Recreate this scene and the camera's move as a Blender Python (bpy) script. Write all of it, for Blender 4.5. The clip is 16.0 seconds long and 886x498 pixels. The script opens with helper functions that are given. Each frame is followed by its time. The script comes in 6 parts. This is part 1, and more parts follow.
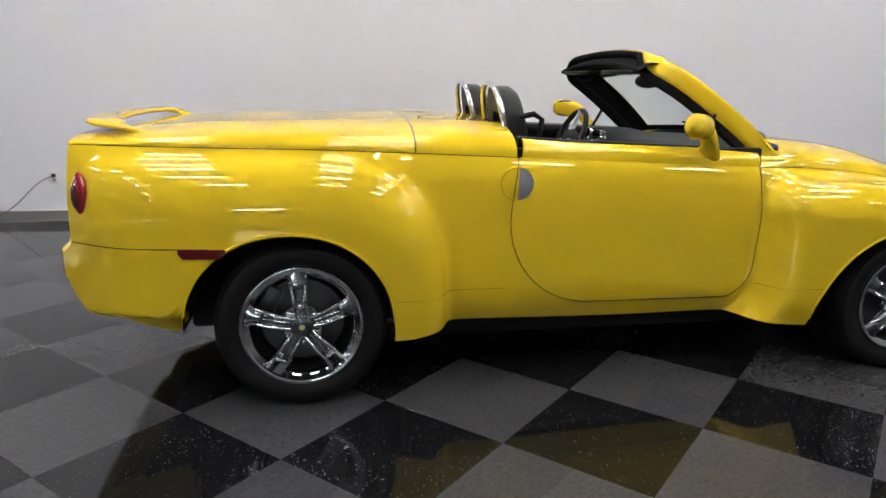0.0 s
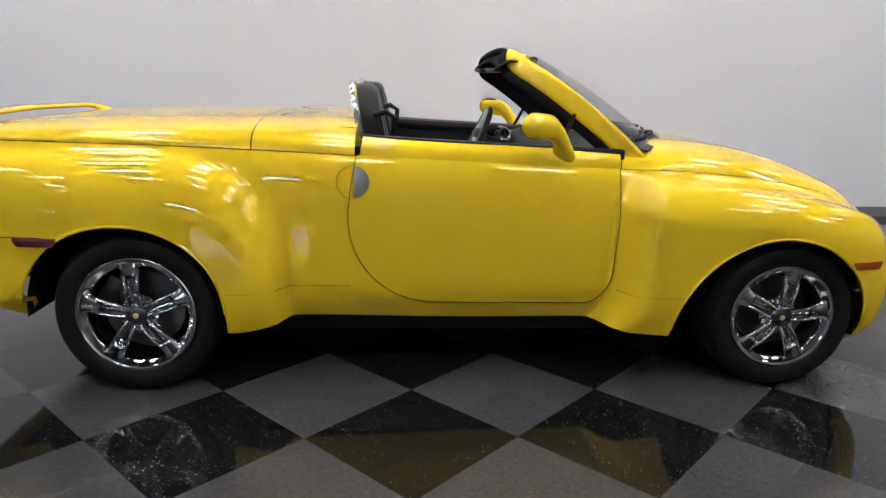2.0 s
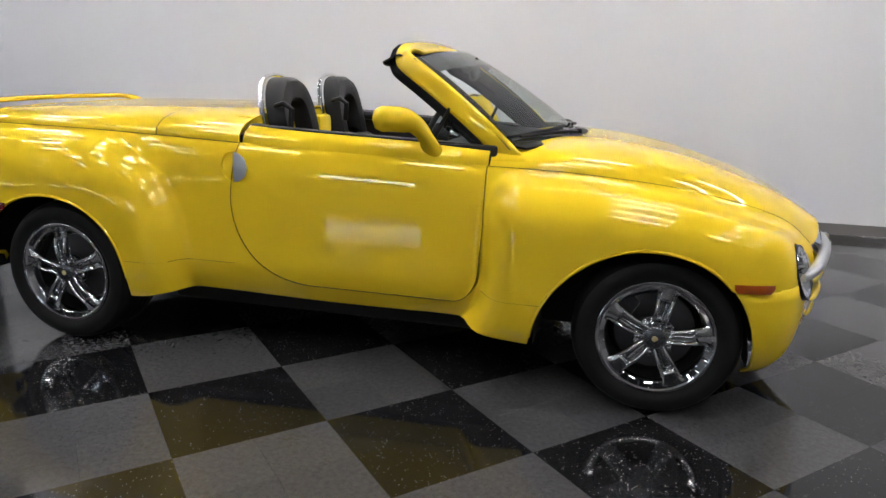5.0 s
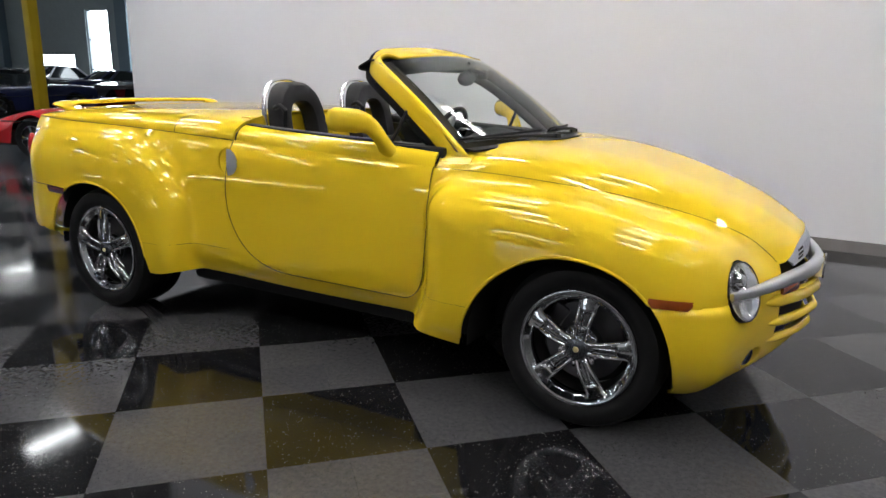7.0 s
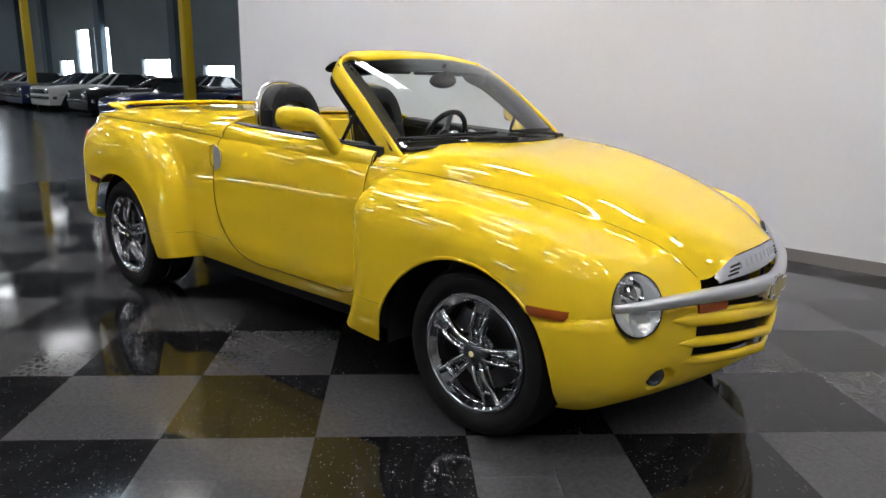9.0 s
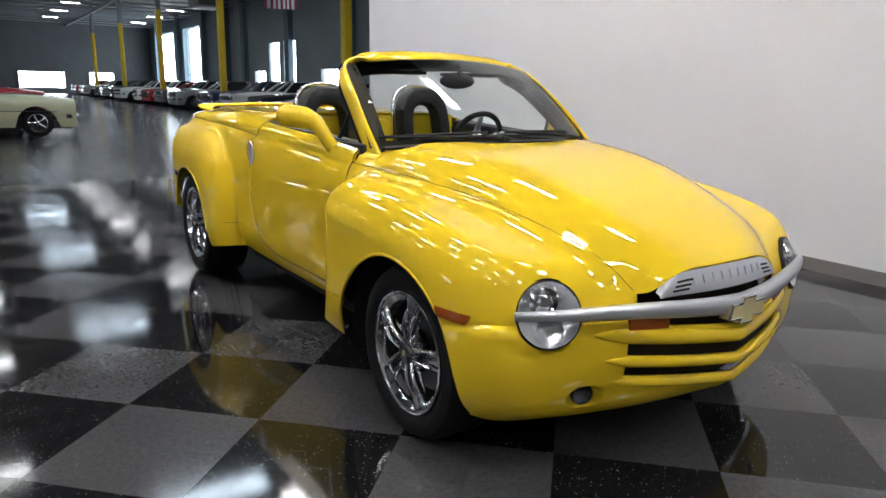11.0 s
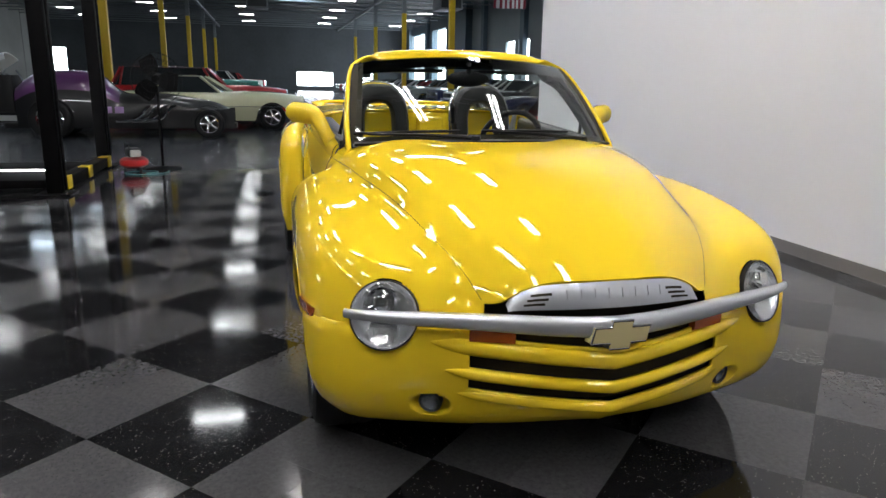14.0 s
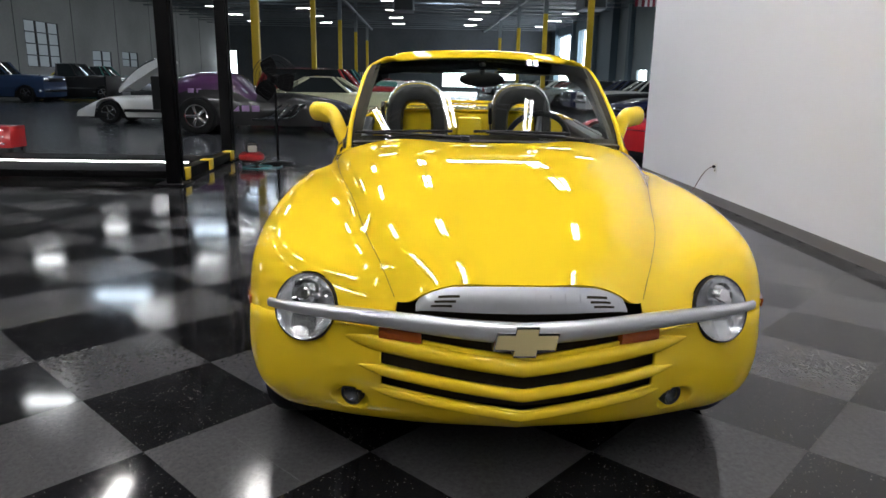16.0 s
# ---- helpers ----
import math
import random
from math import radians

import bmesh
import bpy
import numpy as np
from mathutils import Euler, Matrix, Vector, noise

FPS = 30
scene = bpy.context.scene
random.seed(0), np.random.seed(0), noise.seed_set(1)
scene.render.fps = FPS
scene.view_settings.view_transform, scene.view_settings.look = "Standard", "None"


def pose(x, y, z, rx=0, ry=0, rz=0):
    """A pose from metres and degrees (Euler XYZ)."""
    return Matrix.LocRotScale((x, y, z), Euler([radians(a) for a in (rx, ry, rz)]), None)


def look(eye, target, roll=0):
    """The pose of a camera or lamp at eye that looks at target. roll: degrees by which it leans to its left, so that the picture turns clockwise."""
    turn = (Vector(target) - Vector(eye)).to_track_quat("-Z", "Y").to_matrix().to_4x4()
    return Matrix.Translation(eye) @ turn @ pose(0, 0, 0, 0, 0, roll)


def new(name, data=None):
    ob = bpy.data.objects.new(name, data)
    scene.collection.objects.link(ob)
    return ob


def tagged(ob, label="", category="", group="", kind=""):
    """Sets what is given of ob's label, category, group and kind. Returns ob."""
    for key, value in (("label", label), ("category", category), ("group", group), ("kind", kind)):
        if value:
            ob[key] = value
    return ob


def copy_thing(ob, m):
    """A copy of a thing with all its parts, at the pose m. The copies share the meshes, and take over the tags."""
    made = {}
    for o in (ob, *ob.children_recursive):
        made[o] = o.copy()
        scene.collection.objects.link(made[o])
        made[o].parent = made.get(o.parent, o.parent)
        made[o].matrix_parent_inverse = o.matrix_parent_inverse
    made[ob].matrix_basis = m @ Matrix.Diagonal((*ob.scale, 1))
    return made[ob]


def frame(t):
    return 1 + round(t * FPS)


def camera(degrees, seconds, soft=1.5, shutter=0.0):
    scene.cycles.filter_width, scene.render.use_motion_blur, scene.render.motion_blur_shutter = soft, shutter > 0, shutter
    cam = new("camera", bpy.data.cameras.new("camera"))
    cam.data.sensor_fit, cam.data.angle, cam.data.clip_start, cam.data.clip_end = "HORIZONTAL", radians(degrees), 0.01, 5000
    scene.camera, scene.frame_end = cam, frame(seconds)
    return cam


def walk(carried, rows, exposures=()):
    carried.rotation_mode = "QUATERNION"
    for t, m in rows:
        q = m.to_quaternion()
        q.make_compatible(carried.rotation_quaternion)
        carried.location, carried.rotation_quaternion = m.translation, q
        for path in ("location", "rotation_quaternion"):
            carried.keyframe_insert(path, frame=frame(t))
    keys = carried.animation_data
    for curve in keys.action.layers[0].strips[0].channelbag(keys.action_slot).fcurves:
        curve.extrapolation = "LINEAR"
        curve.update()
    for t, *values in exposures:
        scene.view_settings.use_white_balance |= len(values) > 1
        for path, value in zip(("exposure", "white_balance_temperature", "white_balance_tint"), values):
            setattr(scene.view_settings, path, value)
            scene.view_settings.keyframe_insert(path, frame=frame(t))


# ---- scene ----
cam = camera(65.6, 16.0)
PATH = [
    (0, (0.114, -3.763, 1.407), (0.445, -1.853, 0.922), 1.00),
    (0.5, (0.366, -3.811, 1.401), (0.622, -1.886, 0.921), 1.10),
    (1, (0.642, -3.840, 1.407), (0.847, -1.909, 0.924), 1.15),
    (1.5, (0.921, -3.859, 1.423), (1.076, -1.927, 0.930), 1.12),
    (2, (1.191, -3.880, 1.430), (1.295, -1.947, 0.933), 1.10),
    (2.5, (1.464, -3.891, 1.424), (1.492, -1.952, 0.930), 1.15),
    (3, (1.733, -3.878, 1.419), (1.684, -1.942, 0.927), 1.22),
    (3.5, (1.994, -3.886, 1.421), (1.854, -1.952, 0.928), 1.30),
    (4, (2.235, -3.857, 1.428), (2.003, -1.935, 0.929), 1.37),
    (6.5, (3.505, -3.573, 1.428), (2.647, -1.837, 0.933), 0.87),
    (7, (3.726, -3.475, 1.418), (2.785, -1.779, 0.929), 0.97),
    (7.5, (3.933, -3.366, 1.408), (2.917, -1.710, 0.926), 1.12),
    (8, (4.132, -3.243, 1.401), (3.050, -1.631, 0.925), 1.23),
    (8.5, (4.341, -3.092, 1.395), (3.157, -1.550, 0.923), 1.23),
    (11, (5.112, -2.244, 1.361), (3.502, -1.145, 0.908), 1.18),
    (11.5, (5.232, -2.068, 1.368), (3.555, -1.073, 0.910), 1.14),
    (12, (5.340, -1.872, 1.375), (3.609, -0.978, 0.912), 1.10),
    (12.5, (5.430, -1.674, 1.378), (3.651, -0.879, 0.911), 1.05),
    (13, (5.513, -1.474, 1.380), (3.693, -0.784, 0.911), 1.01),
    (13.5, (5.581, -1.273, 1.382), (3.725, -0.688, 0.912), 1.01),
    (14, (5.644, -1.063, 1.386), (3.758, -0.586, 0.914), 0.99),
    (14.5, (5.690, -0.861, 1.390), (3.780, -0.493, 0.916), 0.94),
    (15, (5.724, -0.675, 1.392), (3.799, -0.410, 0.917), 0.93),
    (15.5, (5.750, -0.502, 1.394), (3.814, -0.336, 0.918), 0.98),
    (16, (5.765, -0.336, 1.395), (3.823, -0.265, 0.919), 1.01),
]
walk(cam, [(t, look(eye, target, roll)) for t, eye, target, roll in PATH])

# ---- light ----
TUBE_POWER, LED_POWER, DAY_POWER = 59.0, 29.0, 11.0
world = bpy.data.worlds.new("world")
scene.world = world
world.use_nodes = True
sky = world.node_tree.nodes.new("ShaderNodeTexSky")
sky.sky_type, sky.sun_disc, sky.sun_elevation, sky.sun_rotation = "NISHITA", False, radians(40), radians(120)
world.node_tree.links.new(sky.outputs[0], world.node_tree.nodes["Background"].inputs[0])
world.node_tree.nodes["Background"].inputs[1].default_value = 0.1

# ---- small tools ----
def mesh_of(bm, name="mesh", smooth=True, angle=40):
    bmesh.ops.recalc_face_normals(bm, faces=bm.faces[:])
    me = bpy.data.meshes.new(name)
    bm.to_mesh(me)
    bm.free()
    if smooth and me.polygons:
        me.polygons.foreach_set("use_smooth", [True] * len(me.polygons))
        me.set_sharp_from_angle(angle=radians(angle))
    return me


def part(name, bm, material, parent, label="", angle=40, smooth=True):
    """One bmesh as one mesh object under a thing or a part."""
    me = bm if isinstance(bm, bpy.types.Mesh) else mesh_of(bm, name, smooth, angle)
    if material is not None and not me.materials:
        me.materials.append(material)
    ob = new(name, me)
    ob.parent = parent
    if label:
        tagged(ob, label)
    return ob


def thing(name, label, category, at=None, group=""):
    ob = new(name)
    ob.empty_display_size = 0.2
    if at is not None:
        ob.matrix_basis = at
    return tagged(ob, label, category, group)


def solid(name, bm, material, label, category="", kind="structure", angle=40, group=""):
    """A top-level thing of one mesh."""
    me = bm if isinstance(bm, bpy.types.Mesh) else mesh_of(bm, name, True, angle)
    if material is not None:
        me.materials.append(material)
    return tagged(new(name, me), label, category, group, kind)


def curve(*knots):
    """Natural cubic spline through (x, v) knots; works on arrays."""
    x = np.array([k[0] for k in knots], float)
    v = np.array([k[1] for k in knots], float)
    n = len(x)
    h = np.diff(x)
    A = np.eye(n)
    b = np.zeros(n)
    for i in range(1, n - 1):
        A[i, i - 1], A[i, i], A[i, i + 1] = h[i - 1], 2 * (h[i - 1] + h[i]), h[i]
        b[i] = 6 * ((v[i + 1] - v[i]) / h[i] - (v[i] - v[i - 1]) / h[i - 1])
    m = np.linalg.solve(A, b)

    def f(q):
        q = np.asarray(q, float)
        i = np.clip(np.searchsorted(x, q) - 1, 0, n - 2)
        d0, d1, hh = q - x[i], x[i + 1] - q, h[i]
        inside = m[i] * d1**3 / (6 * hh) + m[i + 1] * d0**3 / (6 * hh) + (v[i] / hh - m[i] * hh / 6) * d1 + (v[i + 1] / hh - m[i + 1] * hh / 6) * d0
        return inside
    return f


def spline_rows(points, samples):
    """Natural spline through k points (k, 3), by chord length, at the given shares 0..1."""
    p = np.asarray(points, float)
    d = np.concatenate([[0], np.cumsum(np.sqrt(((p[1:] - p[:-1])**2).sum(1)) ** 0.8)])
    d /= d[-1]
    return np.stack([curve(*zip(d, p[:, k]))(samples) for k in range(3)], 1)


def sheet(P, bm=None, flip=False, closed=False, mirror=False):
    """A quad sheet from an (m, n, 3) array of points; mirror adds the copy at -y."""
    bm = bm or bmesh.new()
    P = np.asarray(P, float)
    for sign in ((1, -1) if mirror else (1,)):
        V = [[bm.verts.new((q[0], sign * q[1], q[2])) for q in row] for row in P]
        m, n = P.shape[:2]
        for i in range(m - 1):
            for j in range(n if closed else n - 1):
                k = (j + 1) % n
                f = (V[i][j], V[i][k], V[i + 1][k], V[i + 1][j])
                if len(set(f)) == 4:
                    bm.faces.new(f if (sign < 0) == flip else f[::-1])
    if mirror:
        bmesh.ops.remove_doubles(bm, verts=bm.verts[:], dist=1e-5)
    return bm


def thicken(P, t):
    """A closed thin shell round an (m, n, 3) sheet: t metres behind it along its own normals."""
    P = np.asarray(P, float)
    du, dv = np.gradient(P, axis=0), np.gradient(P, axis=1)
    N = np.cross(du, dv)
    N /= np.maximum(np.linalg.norm(N, axis=2, keepdims=True), 1e-9)
    return P - N * t


def shell(P, t, bm=None):
    Q = thicken(P, t)
    bm = sheet(P, bm)
    sheet(Q, bm, flip=True)
    for edge_p, edge_q in ((P[0], Q[0]), (P[-1], Q[-1]), (P[:, 0], Q[:, 0]), (P[:, -1], Q[:, -1])):
        sheet(np.stack([edge_p, edge_q]), bm)
    bmesh.ops.remove_doubles(bm, verts=bm.verts[:], dist=1e-5)
    return bm


def box(x0, x1, y0, y1, z0, z1, bevel=0.0, bm=None, segments=2):
    own = bmesh.new()
    bmesh.ops.create_cube(own, size=1)
    for v in own.verts:
        v.co = Vector(((x0 + x1) / 2 + v.co.x * (x1 - x0), (y0 + y1) / 2 + v.co.y * (y1 - y0), (z0 + z1) / 2 + v.co.z * (z1 - z0)))
    if bevel:
        bmesh.ops.bevel(own, geom=own.edges[:] + own.verts[:], offset=bevel, segments=segments, profile=0.5, affect="EDGES")
    return merge(bm, own)


def merge(bm, own, m=None):
    if m is not None:
        bmesh.ops.transform(own, matrix=m, verts=own.verts[:])
    if bm is None:
        return own
    me = bpy.data.meshes.new("tmp")
    own.to_mesh(me)
    own.free()
    bm.from_mesh(me)
    bpy.data.meshes.remove(me)
    return bm


def lathe(profile, n=32, axis="y", bm=None, m=None, close=False):
    """Turn (r, h) points round an axis."""
    P = []
    for r, h in profile:
        row = []
        for k in range(n):
            a = 2 * math.pi * k / n
            c, s = r * math.cos(a), r * math.sin(a)
            row.append({"y": (c, h, s), "z": (c, s, h), "x": (h, c, s)}[axis])
        P.append(row)
    if close:
        P.append(P[0])
    own = sheet(np.array(P), closed=True)
    bmesh.ops.remove_doubles(own, verts=own.verts[:], dist=1e-6)
    return merge(bm, own, m)


def tube(path, r, n=10, bm=None, caps=True):
    """A round bar along a path; r is one radius or one for each point."""
    p = np.asarray(path, float)
    rr = np.broadcast_to(np.asarray(r, float), (len(p),))
    t = np.gradient(p, axis=0)
    t /= np.maximum(np.linalg.norm(t, axis=1, keepdims=True), 1e-9)
    up = np.array((0, 0, 1.0)) if abs(t[0][2]) < 0.9 else np.array((1.0, 0, 0))
    u = np.cross(t[0], up)
    u /= np.linalg.norm(u)
    P = []
    for i in range(len(p)):
        u = u - t[i] * np.dot(u, t[i])
        u /= np.linalg.norm(u)
        v = np.cross(t[i], u)
        P.append([p[i] + rr[i] * (math.cos(2 * math.pi * k / n) * u + math.sin(2 * math.pi * k / n) * v) for k in range(n)])
    own = sheet(np.array(P), closed=True)
    if caps:
        bmesh.ops.contextual_create(own, geom=[e for e in own.edges if e.is_boundary])
    return merge(bm, own)


def sweep(path, side, depth, half_w, half_d, n=14, power=2.6, bm=None):
    """A bar of rounded section along a path: side and depth are its two directions at each point."""
    p, s, d = (np.asarray(a, float) for a in (path, side, depth))
    hw, hd = np.broadcast_to(half_w, (len(p),)), np.broadcast_to(half_d, (len(p),))
    P = []
    for i in range(len(p)):
        row = []
        for k in range(n):
            a = 2 * math.pi * (k + 0.5) / n
            c, q = math.cos(a), math.sin(a)
            f = (abs(c)**power + abs(q)**power) ** (-1 / power)
            row.append(p[i] + s[i] * hw[i] * c * f + d[i] * hd[i] * q * f)
        P.append(row)
    own = sheet(np.array(P), closed=True)
    bmesh.ops.contextual_create(own, geom=[e for e in own.edges if e.is_boundary])
    return merge(bm, own)


def smoothed(points, n):
    return spline_rows(points, np.linspace(0, 1, n))

# ---- materials ----
def material(name, colour, rough=0.5, metal=0.0, coat=0.0, grain=0.0, scale=60.0, bump=0.0, bump_scale=200.0, stain=0.0, stain_scale=1.5,
             rough_var=0.0, vary=0.0, coat_rough=0.03, specular=0.5, emit=0.0, emit_colour=None, transmission=0.0, ior=1.45, orange_peel=0.0):
    m = bpy.data.materials.new(name)
    m.use_nodes = True
    t = m.node_tree
    b = t.nodes["Principled BSDF"]
    L = t.links.new

    def put(key, value):
        b.inputs[key].default_value = value
    put("Base Color", (*colour, 1)), put("Roughness", rough), put("Metallic", metal), put("Coat Weight", coat), put("Coat Roughness", coat_rough)
    put("Specular IOR Level", specular), put("Transmission Weight", transmission), put("IOR", ior)
    if emit:
        put("Emission Color", (*(emit_colour or colour), 1)), put("Emission Strength", emit)
    if not (grain or bump or stain or rough_var or vary or orange_peel):
        return m
    co = t.nodes.new("ShaderNodeTexCoord")
    vec = co.outputs["Object"]
    colour_out = None
    if grain or stain or vary:
        mixed = t.nodes.new("ShaderNodeHueSaturation")
        mixed.inputs["Color"].default_value = (*colour, 1)
        total = None

        def add(sock, amount):
            nonlocal total
            k = t.nodes.new("ShaderNodeMath")
            k.operation = "MULTIPLY_ADD"
            L(sock, k.inputs[0])
            k.inputs[1].default_value = amount
            if total is None:
                k.inputs[2].default_value = 1 - amount / 2
            else:
                sub = t.nodes.new("ShaderNodeMath")
                sub.operation = "SUBTRACT"
                L(total, sub.inputs[0])
                sub.inputs[1].default_value = amount / 2
                L(sub.outputs[0], k.inputs[2])
            total = k.outputs[0]
        for amount, sc, detail in ((grain, scale, 4), (stain, stain_scale, 6)):
            if amount:
                n = t.nodes.new("ShaderNodeTexNoise")
                n.inputs["Scale"].default_value, n.inputs["Detail"].default_value = sc, detail
                L(vec, n.inputs["Vector"])
                add(n.outputs["Fac"], amount)
        if vary:
            add(t.nodes.new("ShaderNodeObjectInfo").outputs["Random"], vary)
        L(total, mixed.inputs["Value"])
        L(mixed.outputs["Color"], b.inputs["Base Color"])
    if rough_var:
        n = t.nodes.new("ShaderNodeTexNoise")
        n.inputs["Scale"].default_value, n.inputs["Detail"].default_value = stain_scale * 3, 5
        L(vec, n.inputs["Vector"])
        k = t.nodes.new("ShaderNodeMath")
        k.operation = "MULTIPLY_ADD"
        L(n.outputs["Fac"], k.inputs[0])
        k.inputs[1].default_value, k.inputs[2].default_value = rough_var, rough - rough_var / 2
        L(k.outputs[0], b.inputs["Roughness"])
    if bump or orange_peel:
        n = t.nodes.new("ShaderNodeTexNoise")
        n.inputs["Scale"].default_value, n.inputs["Detail"].default_value = bump_scale, 3
        L(vec, n.inputs["Vector"])
        k = t.nodes.new("ShaderNodeBump")
        k.inputs["Strength"].default_value, k.inputs["Distance"].default_value = bump or orange_peel, 0.002
        L(n.outputs["Fac"], k.inputs["Height"])
        L(k.outputs["Normal"], b.inputs["Normal"])
    return m


def speckled(name, colour, fleck, share, rough, seed):
    """Vinyl tile: mottled ground with flecks and a waxed gloss."""
    m = material(name, colour, rough=rough, specular=0.37)
    t = m.node_tree
    b, L = t.nodes["Principled BSDF"], t.links.new
    geo = t.nodes.new("ShaderNodeNewGeometry")
    info = t.nodes.new("ShaderNodeObjectInfo")

    def noise(scale, detail, rough_n=0.5):
        n = t.nodes.new("ShaderNodeTexNoise")
        n.inputs["Scale"].default_value, n.inputs["Detail"].default_value, n.inputs["Roughness"].default_value = scale, detail, rough_n
        L(geo.outputs["Position"], n.inputs["Vector"])
        return n.outputs["Fac"]

    def ramp(sock, stops):
        r = t.nodes.new("ShaderNodeValToRGB")
        r.color_ramp.elements[0].position, r.color_ramp.elements[0].color = stops[0][0], (*stops[0][1], 1)
        r.color_ramp.elements[1].position, r.color_ramp.elements[1].color = stops[1][0], (*stops[1][1], 1)
        L(sock, r.inputs["Fac"])
        return r.outputs["Color"]

    def mix(a, bb, fac, kind="MIX"):
        k = t.nodes.new("ShaderNodeMix")
        k.data_type, k.blend_type = "RGBA", kind
        L(a, k.inputs["A"]), L(bb, k.inputs["B"])
        if isinstance(fac, float):
            k.inputs["Factor"].default_value = fac
        else:
            L(fac, k.inputs["Factor"])
        return k.outputs["Result"]
    base = ramp(noise(38 + seed, 6, 0.7), ((0.3, [c * 0.72 for c in colour]), (0.7, [c * 1.3 for c in colour])))
    warp = t.nodes.new("ShaderNodeTexVoronoi")
    warp.inputs["Scale"].default_value, warp.inputs["Randomness"].default_value = 130, 1.0
    L(geo.outputs["Position"], warp.inputs["Vector"])
    small = t.nodes.new("ShaderNodeMath")
    small.operation = "LESS_THAN"
    small.inputs[1].default_value = 0.25
    L(warp.outputs["Distance"], small.inputs[0])
    pick = t.nodes.new("ShaderNodeSeparateColor")
    L(warp.outputs["Color"], pick.inputs["Color"])
    few = t.nodes.new("ShaderNodeMath")
    few.operation = "LESS_THAN"
    few.inputs[1].default_value = share
    L(pick.outputs["Red"], few.inputs[0])
    both = t.nodes.new("ShaderNodeMath")
    both.operation = "MULTIPLY"
    L(small.outputs[0], both.inputs[0]), L(few.outputs[0], both.inputs[1])
    flecks = t.nodes.new("ShaderNodeRGB")
    flecks.outputs[0].default_value = (*fleck, 1)
    out = mix(base, flecks.outputs[0], both.outputs[0])
    tone = ramp(info.outputs["Random"], ((0.0, (0.88, 0.88, 0.9)), (1.0, (1.08, 1.07, 1.04))))
    out = mix(out, tone, 1.0, "MULTIPLY")
    L(out, b.inputs["Base Color"])
    r = t.nodes.new("ShaderNodeMath")
    r.operation = "MULTIPLY_ADD"
    L(noise(2.2, 6, 0.65), r.inputs[0])
    r.inputs[1].default_value, r.inputs[2].default_value = 0.05, rough - 0.025
    L(r.outputs[0], b.inputs["Roughness"])
    k = t.nodes.new("ShaderNodeBump")
    k.inputs["Strength"].default_value, k.inputs["Distance"].default_value = 0.022, 0.002
    L(noise(9, 4), k.inputs["Height"])
    L(k.outputs["Normal"], b.inputs["Normal"])
    return m


PAINT = material("yellow_paint", (0.80, 0.56, 0.022), rough=0.5, specular=0.0, coat=1.0, coat_rough=0.012, grain=0.02, scale=300, stain=0.03, stain_scale=0.8)
CHROME = material("chrome", (0.78, 0.79, 0.81), rough=0.03, metal=1.0, rough_var=0.03, stain_scale=6)
SILVER = material("silver_paint", (0.56, 0.58, 0.62), rough=0.34, metal=0.75, coat=0.4, grain=0.06, scale=400)
GOLD = material("gold_enamel", (0.76, 0.65, 0.33), rough=0.26, metal=0.4, coat=0.6)
RUBBER = material("tyre_rubber", (0.007, 0.007, 0.0075), specular=0.25, rough=0.68, grain=0.3, scale=90, bump=0.15, bump_scale=160, stain=0.3, stain_scale=5)
BLACK = material("black_plastic", (0.010, 0.010, 0.011), rough=0.5, specular=0.25, grain=0.25, scale=200, bump=0.12, bump_scale=500)
# Near-black that stands for shade in panel gaps, slots and grille; also the screen's edge.
GAP = material("dark_gap_and_edge", (0.018, 0.013, 0.004), rough=0.8)
LEATHER = material("black_leather", (0.016, 0.016, 0.017), specular=0.3, rough=0.42, grain=0.25, scale=120, bump=0.25, bump_scale=350)
FABRIC = material("black_soft_top_cloth", (0.008, 0.008, 0.009), specular=0.15, rough=0.9, grain=0.3, scale=500, bump=0.3, bump_scale=900)
DASH = material("dark_grey_dash", (0.02, 0.021, 0.022), specular=0.3, rough=0.55, grain=0.2, scale=300, bump=0.2, bump_scale=700)
VISOR = material("grey_visor_panel", (0.30, 0.29, 0.26), rough=0.7, grain=0.1, scale=200)
IRON = material("cast_iron", (0.10, 0.10, 0.105), rough=0.4, metal=0.9, grain=0.2, scale=60)
DARKSTEEL = material("dark_underbody", (0.008, 0.008, 0.008), rough=0.7, grain=0.3, scale=20)
RED_LENS = material("red_lens", (0.35, 0.008, 0.012), rough=0.12, coat=1.0)
DARK_LENS = material("dark_red_lens", (0.10, 0.006, 0.008), rough=0.15, coat=1.0)
AMBER = material("amber_lens", (0.34, 0.075, 0.01), rough=0.12, coat=1.0)
REFLECTOR = material("lamp_reflector", (0.88, 0.89, 0.90), rough=0.2, metal=0.8, rough_var=0.1, stain_scale=9, bump=0.8, bump_scale=40)
MIRROR = material("mirror_glass", (0.9, 0.9, 0.9), rough=0.01, metal=1.0)
WALLPAINT = material("white_wall_paint", (0.74, 0.745, 0.785), rough=0.65, grain=0.02, scale=120, stain=0.035, stain_scale=0.5, bump=0.05, bump_scale=250)
BASE = material("grey_vinyl_base", (0.115, 0.108, 0.105), rough=0.45, grain=0.08, scale=60)
CONCRETE = material("polished_concrete", (0.047, 0.050, 0.056), specular=0.07, rough=0.22, grain=0.18, scale=14, stain=0.35, stain_scale=0.35, rough_var=0.04)
PALEBLUE = material("pale_blue_grey_concrete", (0.19, 0.225, 0.24), rough=0.75, grain=0.2, scale=5, stain=0.6, stain_scale=0.25, bump=0.1, bump_scale=30)
